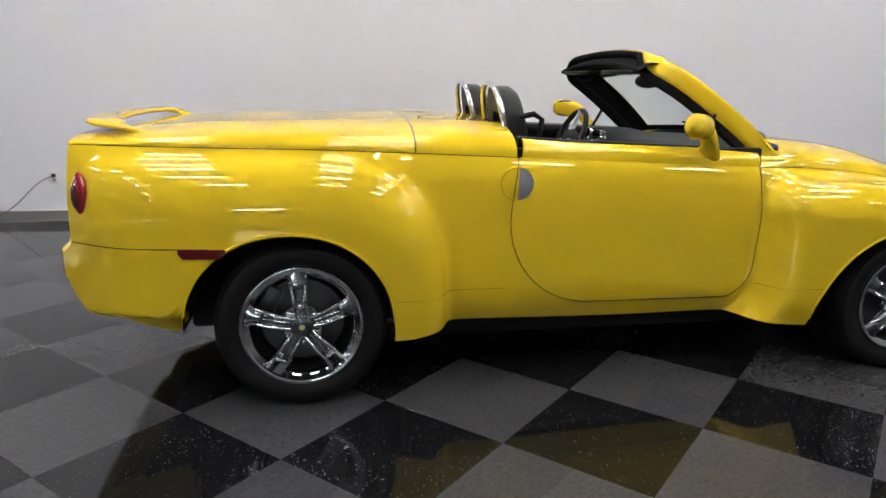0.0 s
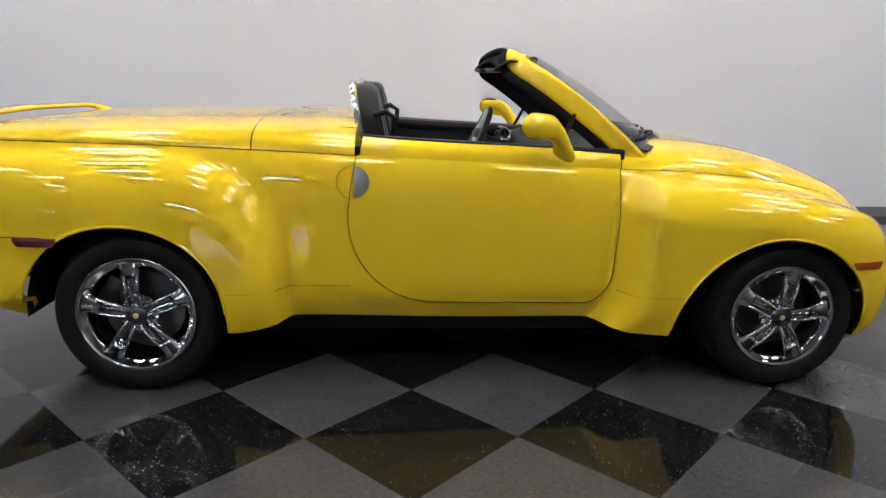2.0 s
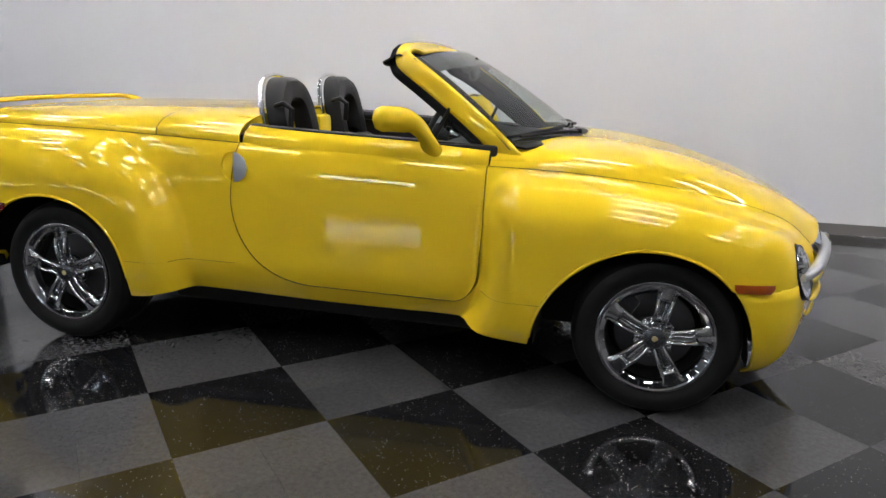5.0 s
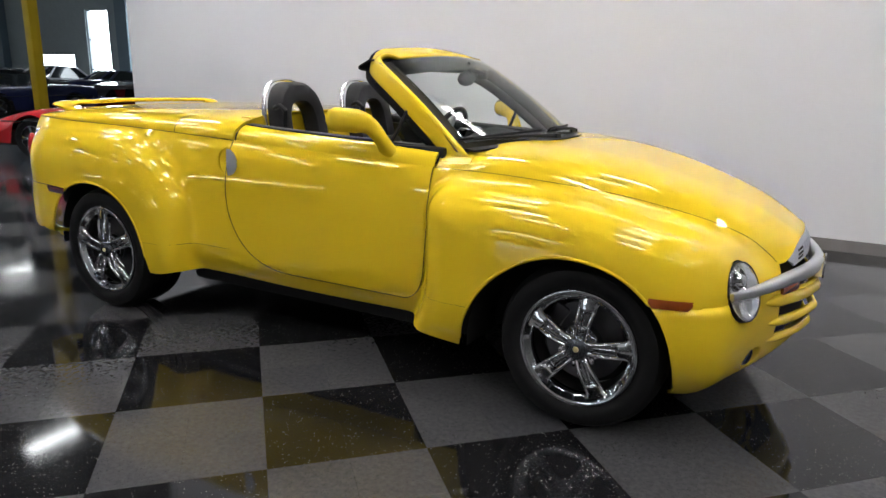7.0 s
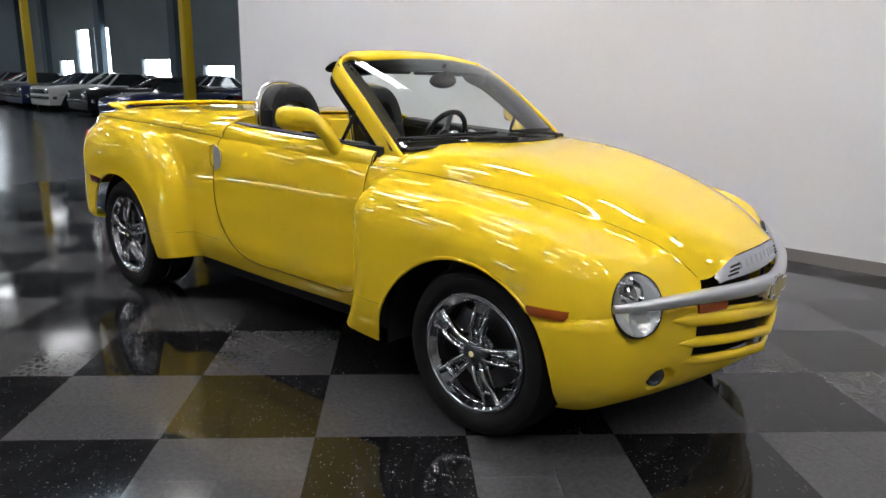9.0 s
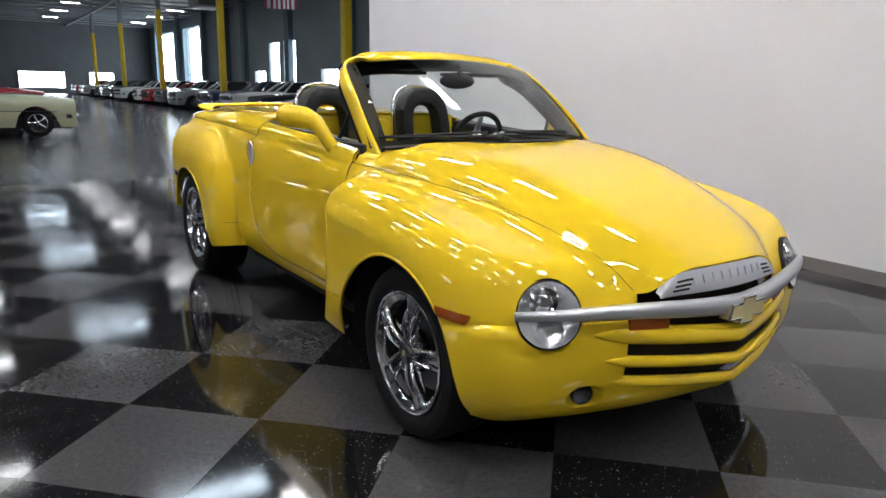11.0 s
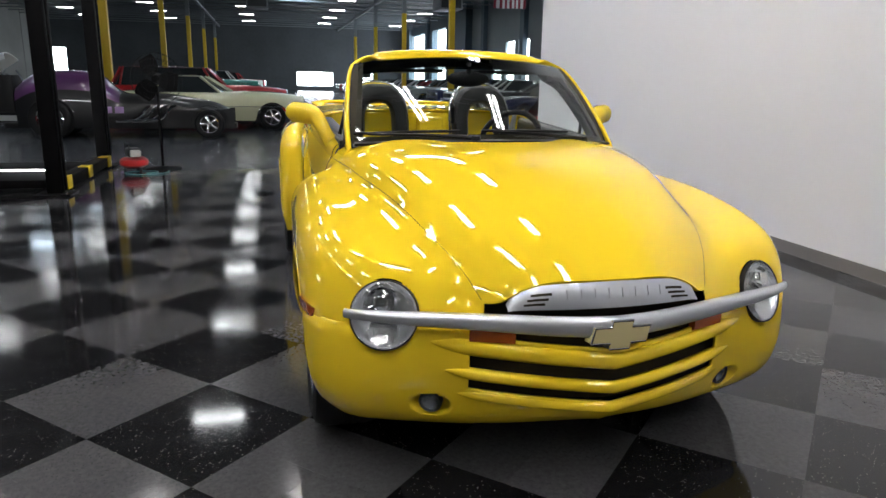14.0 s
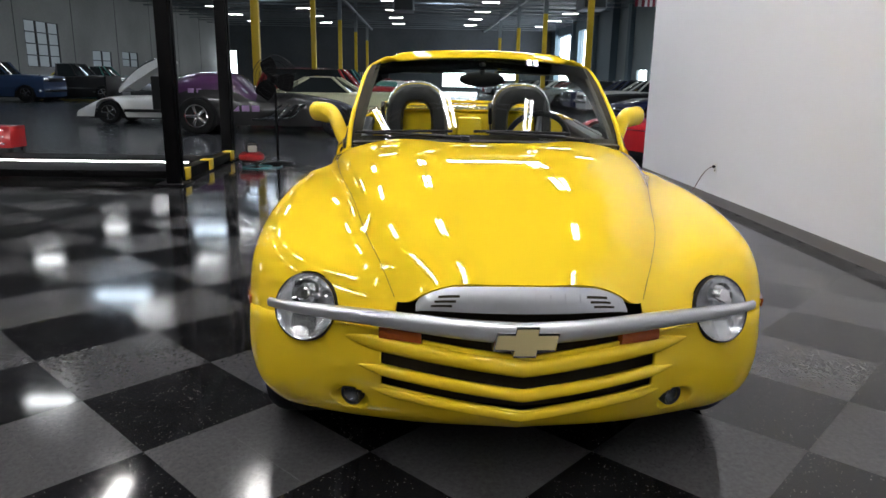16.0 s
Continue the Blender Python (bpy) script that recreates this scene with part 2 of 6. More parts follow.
DARKWALL = material("dark_grey_concrete_panels", (0.070, 0.078, 0.086), rough=0.8, grain=0.3, scale=3, stain=0.8, stain_scale=0.25, bump=0.1, bump_scale=30)
TILTUP = material("grey_concrete_panels", (0.23, 0.232, 0.228), rough=0.8, grain=0.25, scale=5, stain=0.7, stain_scale=0.25, bump=0.1, bump_scale=30)
BLUEWALL = material("blue_grey_concrete_panels", (0.085, 0.125, 0.155), rough=0.7, grain=0.12, scale=8, stain=0.4, stain_scale=0.22, bump=0.1, bump_scale=30)
CAPGREY = material("dark_satin_cap", (0.16, 0.17, 0.19), rough=0.22, metal=0.85, grain=0.1, scale=80)
DECK = material("dark_steel_deck", (0.030, 0.034, 0.038), rough=0.6, grain=0.2, scale=6)
JOIST = material("grey_steel_joist", (0.17, 0.19, 0.21), rough=0.5, grain=0.2, scale=6)
YELLOWSTEEL = material("yellow_column_paint", (0.62, 0.42, 0.02), rough=0.45, grain=0.1, scale=30, stain=0.2, stain_scale=1.2)
TILE_DARK = speckled("black_vinyl_tile", (0.008, 0.008, 0.009), (0.34, 0.33, 0.31), 0.10, 0.075, 0)
TILE_GREY = speckled("grey_vinyl_tile", (0.052, 0.052, 0.055), (0.024, 0.024, 0.026), 0.30, 0.115, 7)


def lamp_material(name, colour, strength):
    m = bpy.data.materials.new(name)
    m.use_nodes = True
    b = m.node_tree.nodes["Principled BSDF"]
    b.inputs["Base Color"].default_value = (0.8, 0.8, 0.8, 1)
    b.inputs["Emission Color"].default_value, b.inputs["Emission Strength"].default_value = (*colour, 1), strength
    return m


TUBE = lamp_material("lit_tube", (1.0, 0.97, 0.95), TUBE_POWER)
LED = lamp_material("lit_led_panel", (0.95, 0.98, 1.0), LED_POWER)
SKYLIGHT = lamp_material("daylight_panel", (0.72, 0.86, 1.0), DAY_POWER * 1.9)
DAYLIGHT = lamp_material("bright_daylight_outside", (0.84, 0.93, 1.0), DAY_POWER)


def clear_glass(name, tint, rough=0.0):
    """Clear pane: straight through, with the gloss of glass on it."""
    m = bpy.data.materials.new(name)
    m.use_nodes = True
    t = m.node_tree
    t.nodes.remove(t.nodes["Principled BSDF"])
    out = t.nodes["Material Output"]
    a, g, f, k = (t.nodes.new("ShaderNode" + n) for n in ("BsdfTransparent", "BsdfGlossy", "LayerWeight", "MixShader"))
    a.inputs["Color"].default_value = (*tint, 1)
    g.inputs["Roughness"].default_value = rough
    f.inputs["Blend"].default_value = 0.5
    p, q = t.nodes.new("ShaderNodeMath"), t.nodes.new("ShaderNodeMath")
    p.operation, q.operation = "POWER", "MULTIPLY_ADD"
    p.inputs[1].default_value, q.inputs[1].default_value, q.inputs[2].default_value = 5.0, 0.9, 0.07
    t.links.new(f.outputs["Facing"], p.inputs[0]), t.links.new(p.outputs[0], q.inputs[0])
    t.links.new(q.outputs[0], k.inputs[0]), t.links.new(a.outputs[0], k.inputs[1]), t.links.new(g.outputs[0], k.inputs[2])
    t.links.new(k.outputs[0], out.inputs["Surface"])
    return m


GLASS = clear_glass("windscreen_glass", (0.86, 0.92, 0.90))
LENS = clear_glass("clear_lamp_lens", (0.93, 0.94, 0.95), 0.02)
SHADE = clear_glass("dark_screen_band", (0.10, 0.11, 0.11))
# Daylight through the frosted panes is put in as a faint emission.
FROSTED = material("frosted_grey_glass", (0.30, 0.33, 0.35), rough=0.35, grain=0.05, scale=5, emit=0.10, emit_colour=(0.6, 0.72, 0.8))
FLAG_RED = material("flag_red", (0.16, 0.015, 0.03), rough=0.9, grain=0.1, scale=200)
FLAG_WHITE = material("flag_white", (0.45, 0.45, 0.47), rough=0.9, grain=0.1, scale=200)
FLAG_BLUE = material("flag_blue", (0.015, 0.025, 0.10), rough=0.9, grain=0.1, scale=200)
SWITCH = material("white_plastic", (0.78, 0.78, 0.76), rough=0.4, grain=0.02, scale=80)
CABLE = material("red_cable", (0.10, 0.018, 0.022), rough=0.5, grain=0.1, scale=100)
LIFT = material("black_lift_paint", (0.004, 0.004, 0.0045), specular=0.06, rough=0.55, grain=0.2, scale=40, stain=0.3, stain_scale=3)
COMP_RED = material("red_enamel", (0.36, 0.014, 0.016), rough=0.3, coat=0.6, grain=0.06, scale=60)
HOSE = material("teal_hose", (0.03, 0.14, 0.16), rough=0.5, grain=0.1, scale=60)
LILAC = material("lilac_lettering", (0.34, 0.20, 0.42), rough=0.5, grain=0.1, scale=60)
BRIGHT = material("satin_chrome", (0.86, 0.87, 0.88), rough=0.2, metal=1.0, rough_var=0.06, stain_scale=6)

# ---- the hall ----
# X runs along the parked car to its nose, Y to its left; the tiled bay ends at TILE_END, the wall behind the car at WALL_Y.
WALL_Y, WALL_END, TILE_END, FRONT, SIDE = 3.24, -5.15, -5.5, 13.0, -13.0
HALL_L, HALL_R, HALL_BACK, ROOF, HALL_Z = -24.0, 16.0, -80.0, 8.0, 0.16

ground = [(FRONT, -0.004), (-6.4, -0.004), (-7.4, -0.001), (-8.6, 0.006), (-10.0, 0.018), (-21.0, 0.140), (-22.5, 0.152), (-24.0, 0.158), (-26.0, HALL_Z), (HALL_BACK, HALL_Z)]


def ground_z(x):
    """Height of the hall's floor at length x."""
    return float(np.interp(-x, [-g[0] for g in ground], [g[1] for g in ground]))


slab = sheet(np.array([[(x, y, z) for y in (HALL_L, HALL_R)] for x, z in ground]))
sheet(np.array([[(x, y, -0.3) for y in (HALL_L, HALL_R)] for x, z in ground]), slab, flip=True)
for y in (HALL_L, HALL_R):
    sheet(np.array([[(x, y, z), (x, y, -0.3)] for x, z in ground]), slab)
solid("floor", slab, CONCRETE, "polished grey concrete hall floor rising gently from the tiles", "floor")
solid("wall_partition", box(WALL_END, FRONT, WALL_Y, WALL_Y + 0.2, 0, ROOF), WALLPAINT, "smooth off-white painted partition wall", "wall")
run = [(x, WALL_Y - 0.008, 0) for x in (WALL_END, FRONT)]
base = bmesh.new()
prof = [(0.0, 0.0), (-0.016, 0.0), (-0.014, 0.004), (-0.008, 0.014), (-0.006, 0.098), (-0.003, 0.102), (0.0, 0.102)]
sheet(np.array([[(x, WALL_Y + a, 0.001 + b) for a, b in prof] for x in (WALL_END, FRONT)]), base)
solid("baseboard", base, BASE, "dark grey vinyl cove base along the wall", "baseboard")
# Never in view: added to close the hall, grey to hold down stray light.
solid("wall_front", box(FRONT, FRONT + 0.2, HALL_L, HALL_R, 0, ROOF), TILTUP, "unseen grey end wall added to close the hall", "wall")
solid("wall_back", box(HALL_BACK - 0.2, HALL_BACK, HALL_L, HALL_R, 0, ROOF), DARKWALL, "dark unseen grey end wall added to close the hall of the hall", "wall")
solid("ceiling", box(HALL_BACK, FRONT, HALL_L, HALL_R, ROOF, ROOF + 0.2), DECK, "dark steel roof deck", "ceiling")


def wall_with_windows(name, x0, x1, y0, y1, windows, mat, label):
    """A wall along x, of thickness y0..y1, with openings (x0, x1, z0, z1) through it."""
    xs = sorted({x0, x1, *[w[0] for w in windows], *[w[1] for w in windows]})
    bm = bmesh.new()
    for a, b in zip(xs, xs[1:]):
        holes = sorted((w[2], w[3]) for w in windows if w[0] <= a and w[1] >= b)
        z = 0.0
        for lo, hi in holes:
            if lo > z:
                box(a, b, y0, y1, z, lo, bm=bm)
            z = hi
        box(a, b, y0, y1, z, ROOF, bm=bm)
    return solid(name, bm, mat, label, "wall")


def window(x0, x1, z0, z1, y, out, cols, rows, name="window"):
    """Frame, bars and bright panes in an opening of a wall along x; out: the side on which the daylight stands."""
    w = tagged(new(name), "dark-framed window full of bright daylight", "window", "hall windows", "structure")
    frame_bm = box(x0, x0 + 0.06, y - 0.04, y + 0.04, z0, z1)
    box(x1 - 0.06, x1, y - 0.04, y + 0.04, z0, z1, bm=frame_bm)
    box(x0, x1, y - 0.04, y + 0.04, z1 - 0.06, z1, bm=frame_bm)
    box(x0, x1, y - 0.04, y + 0.04, z0, z0 + 0.06, bm=frame_bm)
    for k in range(1, cols):
        x = x0 + (x1 - x0) * k / cols
        box(x - 0.02, x + 0.02, y - 0.03, y + 0.03, z0, z1, bm=frame_bm)
    for k in range(1, rows):
        z = z0 + (z1 - z0) * k / rows
        box(x0, x1, y - 0.03, y + 0.03, z - 0.02, z + 0.02, bm=frame_bm)
    part("window_frame", frame_bm, JOIST, w)
    part("daylight", box(x0 - 0.3, x1 + 0.3, y + out * 0.25, y + out * 0.27, z0 - 0.2, z1 + 0.2), DAYLIGHT, w)


RW = [(-22.1, -20.6, 0.2, 3.9), (-24.8, -23.3, 0.2, 3.9), (-28.6, -25.8, 0.8, 2.1), (-35.3, -31.7, 0.8, 2.45), (-41.4, -39.3, 0.2, 4.35), (-44.2, -42.2, 0.2, 4.35), (-47.4, -45.0, 0.8, 2.45)]
wall_with_windows("wall_right", -53.0, FRONT, HALL_R, HALL_R + 0.25, RW, PALEBLUE, "grey concrete panel wall with tall bright windows")
for a, b, lo, hi in RW:
    window(a, b, lo, hi, HALL_R + 0.1, 1, 1 if hi > 3 else 2, 3 if hi > 3 else 1)
BW = [(-65.4, -59.4, 0.2, 6.4), (-77.3, -69.1, 0.2, 6.4)]
wall_with_windows("wall_right_far", HALL_BACK, -53.0, HALL_R - 0.6, HALL_R + 0.25, BW, BLUEWALL, "blue-grey painted concrete wall with tall windows")
for a, b, lo, hi in BW:
    window(a, b, lo, hi, HALL_R - 0.2, 1, 2, 3)
# Unseen wall, added with a window for the bright patch mirrored in the door.
SW = [(-3.3, -1.0, 1.9, 2.6)]
wall_with_windows("wall_side", -4.0, FRONT, SIDE - 0.2, SIDE, SW, TILTUP, "unseen grey wall added to hold one wide window")
window(*SW[0], SIDE - 0.1, -1, 2, 1)
LW = [(-42.1, -38.0, 1.8, 4.55), (-49.8, -46.6, 1.7, 3.1), (-54.9, -51.7, 2.05, 3.2)]
wall_with_windows("wall_left", HALL_BACK, FRONT, HALL_L - 0.25, HALL_L, LW, TILTUP, "grey concrete panel wall with gridded windows")


def light_fixture(twin=False, length=1.2, drop=7.0):
    """A hung strip light; twin: an open fixture with two bare tubes along x."""
    if twin:
        f = thing("ceiling_light", "white twin-strip light under the ceiling", "ceiling light", group="strip lights over the bay")
        part("housing", box(-length / 2, length / 2, -0.17, 0.17, 0.03, 0.09, 0.01), WALLPAINT, f)
        for y in (-0.085, 0.085):
            part("strip", box(-length / 2 + 0.02, length / 2 - 0.02, y - 0.047, y + 0.047, 0.012, 0.030, 0.004), TUBE, f)
    else:
        f = thing("ceiling_light", "white linear high-bay light under the roof", "ceiling light", group="high-bay lights of the hall")
        part("housing", box(-0.16, 0.16, -length / 2, length / 2, 0.0, 0.07, 0.01), WALLPAINT, f)
        part("panel", box(-0.15, 0.15, -length / 2 + 0.02, length / 2 - 0.02, -0.015, -0.001), LED, f)
    for s in (-0.4, 0.4):
        p = (s * length, 0) if twin else (0, s * length)
        part("hanger", tube([(*p, 0.06), (*p, ROOF - drop)], 0.006, 6), JOIST, f)
    return f


BAY_LIGHT = 5.6
first = light_fixture(True, 1.22, BAY_LIGHT)
# The fixtures at x = 9.25 are unseen, added to brighten the car's nose.
spots = [(x, y) for x in (-4.75, -1.95, 0.85, 3.65, 6.45, 9.25) for y in (-5.5, -3.1, -0.7, 1.7)]
first.matrix_basis = pose(*spots[0], BAY_LIGHT)
for x, y in spots[1:]:
    copy_thing(first, pose(x, y, BAY_LIGHT))
first = light_fixture(False, 1.25)
spots = [(-11.2 - 7.2 * i, y) for i in range(9) for y in (-17.4, -10.0, -2.6, 4.8, 12.2)]
first.matrix_basis = pose(*spots[0], 7.0)
for x, y in spots[1:]:
    copy_thing(first, pose(x, y, 7.0))

# skylights in the roof deck
for n, (x, y) in enumerate([(x, y) for x in (-9.5, -23.1, -36.7, -50.3) for y in (-13.2, 1.5)]):
    w = tagged(new("skylight_%d" % (n + 1)), "bright flat skylight in the dark roof deck", "skylight", "skylights of the hall", "structure")
    curb = box(x - 0.70, x + 0.70, y - 1.30, y - 1.22, ROOF - 0.12, ROOF - 0.002)
    box(x - 0.70, x + 0.70, y + 1.22, y + 1.30, ROOF - 0.12, ROOF - 0.002, bm=curb)
    box(x - 0.70, x - 0.62, y - 1.22, y + 1.22, ROOF - 0.12, ROOF - 0.002, bm=curb)
    box(x + 0.62, x + 0.70, y - 1.22, y + 1.22, ROOF - 0.12, ROOF - 0.002, bm=curb)
    part("frame", curb, JOIST, w)
    part("pane", box(x - 0.62, x + 0.62, y - 1.22, y + 1.22, ROOF - 0.05, ROOF - 0.004), SKYLIGHT, w)

# ---- the yellow convertible pickup ----
from mathutils.kdtree import KDTree
car = thing("convertible_pickup", "glossy yellow convertible pickup with chrome five-spoke wheels on the checkered floor", "car", pose(0, 0, 0))

# Rails of the body, as half widths and heights along the car; the rear axle is at 0, the nose past 3.7.
belt_y = curve((-0.93, 0.69), (-0.6, 0.765), (-0.1, 0.795), (0.6, 0.80), (1.2, 0.797), (1.8, 0.78), (2.19, 0.762), (2.48, 0.72), (2.74, 0.67), (2.97, 0.61), (3.2, 0.548), (3.4, 0.482), (3.61, 0.382))
belt_z = curve((-0.93, 1.112), (-0.3, 1.105), (0.5, 1.085), (1.2, 1.055), (1.8, 1.03), (2.19, 1.014), (2.48, 1.002), (2.74, 0.976), (2.97, 0.943), (3.2, 0.89), (3.4, 0.822), (3.52, 0.753), (3.61, 0.665))
NOSE0, TAIL = 3.25, -0.93


def rear_arch(x):
    d = abs(x + 0.045) / 0.44
    return 0.36 + 0.415 * (1 - d**2.1) ** (1 / 2.1) if d < 1 else None


def front_arch(x):
    d = (2.885 - x) / 0.475 if x < 2.885 else (x - 2.885) / 0.435
    p = 1.85 if x < 2.885 else 2.25
    return 0.27 + 0.465 * (1 - d**p) ** (1 / p) if d < 1 else None


bottom = curve((-0.93, 0.585), (-0.88, 0.485), (-0.78, 0.405), (-0.62, 0.345), (-0.48, 0.315))
foot = curve((0.39, 0.285), (0.46, 0.288), (0.56, 0.308), (0.7, 0.318), (1.2, 0.308), (1.8, 0.300), (2.12, 0.292), (2.28, 0.272), (2.41, 0.262))


def low_edge(u):
    if u > 3.14:
        return max(0.60, (front_arch(u) or 0)) if u < NOSE0 else 0.60
    for arch in (rear_arch, front_arch):
        z = arch(u)
        if z is not None:
            return z
    return float(bottom(u)) if u < 0 else float(foot(u))


GRID_U = np.arange(TAIL, 3.6101, 0.01)
GRID_S = np.linspace(0, 1, 240)


def blurred(G, sigma, axis):
    """Even out an array of points along one axis; the ends keep their slope."""
    n = int(3 * sigma) + 1
    w = np.exp(-0.5 * (np.arange(-n, n + 1) / sigma) ** 2)
    w /= w.sum()
    pad = [(0, 0)] * 3
    pad[axis] = (n, n)
    H = np.pad(G, pad, mode="reflect", reflect_type="odd")
    out = np.zeros_like(G)
    for k in range(2 * n + 1):
        out += w[k] * np.take(H, range(k, k + G.shape[axis]), axis=axis)
    return out


# The skin is one closed form: a body with rounded shoulders, and a pontoon for each fender that melts into it.
outer_y = curve((-0.93, 0.78), (-0.75, 0.905), (-0.5, 0.968), (-0.2, 0.992), (0.1, 0.996), (0.6, 0.99), (1.4, 0.985), (2.2, 0.975), (2.6, 0.980), (2.9, 0.982), (3.1, 0.978))
crown_z = curve((2.0, 1.140), (2.50, 1.120), (2.8, 1.092), (3.1, 1.028), (3.35, 0.942), (3.55, 0.85), (3.67, 0.768))
ridge_z = curve((2.0, 0.945), (2.3, 0.948), (2.5, 0.947), (2.75, 0.936), (3.0, 0.904), (3.2, 0.862), (3.35, 0.822), (3.47, 0.778), (3.56, 0.735))
# Plan of the nose at bumper height, as a radius about (2.6, 0).
nose_r = curve(*[(math.atan2(y, x - 2.6), math.hypot(y, x - 2.6) + 0.008) for x, y in ((3.745, 0.0), (3.705, 0.2), (3.638, 0.41), (3.563, 0.6), (3.517, 0.73), (3.470, 0.84), (3.433, 0.887), (3.372, 0.929), (3.30, 0.953), (3.20, 0.968), (3.05, 0.975), (2.9, 0.976), (2.6, 0.976))])


def ramp01(k):
    k = np.clip(k, 0.0, 1.0)
    return k * k * (3 - 2 * k)


def rounded(a, ra, b, rb, power=2.0):
    """Field of two faces that meet in a rounded edge: a and b are distances outside each, ra and rb the widths of the round."""
    p, q = np.maximum(a / ra + 1, 0), np.maximum(b / rb + 1, 0)
    return ((p**power + q**power + 1e-12) ** (1 / power) - 1) * np.minimum(ra, rb)


def melted(a, b, k):
    h = np.maximum(k - np.abs(a - b), 0) / k
    return np.minimum(a, b) - h * h * k / 4


def skin(x, y, z):
    """Below 0 inside the body, above 0 outside; y is the half width."""
    by, bz = belt_y(np.minimum(x, 3.64)), belt_z(np.minimum(x, 3.64))
    k = bz - z
    fore = ramp01((x - 2.15) / 0.3)
    flare = 0.046 * ((1 - np.exp(-np.clip(k, -0.3, 2) / 0.07)) * (1 - fore) + (1 - np.exp(-(np.maximum(k, 0) / 0.10) ** 2)) * fore)
    tuck = 0.055 * np.maximum(0, (0.50 - z) / 0.2) ** 2
    wall = y - (by + flare - tuck)
    top = crown_z(np.clip(x, 2.0, 3.75)) - 0.02 * y * y
    body = rounded(z - top, np.maximum(top - bz, 0.03), wall, 0.36 * np.clip(by / 0.6, 0.5, 1.0))
    body = np.where(x < 2.0, wall, body)
    out = np.where(x < 2.6, outer_y(np.clip(x, -0.93, 3.1)), 0.98) - 0.045 * np.maximum(0, (0.50 - z) / 0.25) ** 2
    # rear pontoon
    dx, dz = np.maximum(x, 0.0) - 0.05 * np.maximum(0, 0.47 - z), np.maximum(z - 0.42, 0.0)
    dx = np.maximum(dx, 0.0)
    rho = ((dx / 0.630) ** 2.7 + (dz / 0.640) ** 2.7 + 1e-9) ** (1 / 2.7)
    span = np.sqrt(dx * dx + dz * dz) + 1e-6
    share = np.clip((dz / 0.64) / rho, 0, 1)
    edge = np.maximum(span * (1 - 1 / np.maximum(rho, 1e-3)), -0.6)
    rear = rounded(edge, 0.12 + 0.13 * ramp01(share), y - out, 0.150, 2.15)
    # front pontoon
    a = (z - ridge_z(np.clip(x, 2.0, 3.56))) * (1 - 0.25 * ramp01((x - 3.0) / 0.5))
    b = (2.210 - 0.03 * (np.maximum(0, 0.52 - z) / 0.13) ** 2) - x
    rc = 0.13
    edge = np.hypot(np.maximum(a + rc, 0), np.maximum(b + rc, 0)) - rc + np.minimum(np.maximum(a, b) + rc, 0)
    phi = np.arctan2(np.maximum(y, 0), x - 2.6)
    nose = (np.hypot(y, x - 2.6) - nose_r(np.clip(phi, 0, 1.5708))) * 0.95 - 0.0
    w = ramp01((x - 2.75) / 0.25)
    side = (y - out) * (1 - w) + (nose + 0.045 * np.maximum(0, (0.50 - z) / 0.25) ** 2) * w
    ahead = ramp01((x - 3.05) / 0.35)
    soft = 0.13 + 0.05 * ramp01((a - b) / 0.25 + 0.4) + 0.01 * ahead
    front = rounded(edge, soft, side, 0.145 - 0.025 * ahead, 2.1)
    fender = np.where(x < 1.4, rear, front)
    return melted(body, fender, np.where(x < 1.4, 0.055, 0.05 + 0.02 * ramp01((2.5 - x) / 0.3)))


def cast(C, D, far=1.2):
    """Where rays from inside points C along D leave the skin."""
    C, D = np.asarray(C, float), np.asarray(D, float)
    D = D / np.linalg.norm(D, axis=-1, keepdims=True)
    lo, hi = np.zeros(D.shape[:-1]), np.full(D.shape[:-1], far)
    for _ in range(30):
        t = (lo + hi) / 2
        Q = C + D * t[..., None]
        inside = skin(Q[..., 0], Q[..., 1], Q[..., 2]) < 0
        lo, hi = np.where(inside, t, lo), np.where(inside, hi, t)
    return C + D * ((lo + hi) / 2)[..., None]


def half_width(x, z):
    """Half width of the skin at length x and height z."""
    return float(cast(np.array([(x, 0.3, z)]), np.array([(0, 1.0, 0)]))[0, 1])


def fan(T, B, C, n):
    """Points of the skin from direction T - C to direction B - C, in n even turns; all arrays (m, 3)."""
    a, b = T - C, B - C
    a, b = a / np.linalg.norm(a, axis=1, keepdims=True), b / np.linalg.norm(b, axis=1, keepdims=True)
    w = np.arccos(np.clip((a * b).sum(1), -1, 1))[:, None, None]
    s = np.linspace(0, 1, n)[None, :, None]
    D = (np.sin((1 - s) * w) * a[:, None] + np.sin(s * w) * b[:, None]) / np.sin(w)
    return cast(np.broadcast_to(C[:, None], D.shape), D)


# belt line on the skin
belt_u = GRID_U
by, bz = belt_y(belt_u), belt_z(belt_u)
core = np.stack([belt_u, np.full(len(belt_u), 0.0), bz - 0.35], 1)
belt_line = cast(core, np.stack([0 * belt_u, by, np.full(len(belt_u), 0.35)], 1))


def belt_point(u):
    return np.stack([np.interp(u, belt_u, belt_line[:, j]) for j in range(3)], -1)


q = np.clip((GRID_U - 3.25) / 0.36, 0, 1)
turn = math.atan2(0.968, 0.65) * (1 - q) + math.atan2(0.45, 1.02) * q
low_x = np.where(GRID_U < 3.25, GRID_U, 2.6 + nose_r(turn) * np.cos(turn))
low_y = np.where(GRID_U < 3.25, 0.96, nose_r(turn) * np.sin(turn))
C = np.stack([np.minimum(GRID_U, 3.25) - 0.2 * q, np.full(len(GRID_U), 0.34), np.full(len(GRID_U), 0.45)], 1)
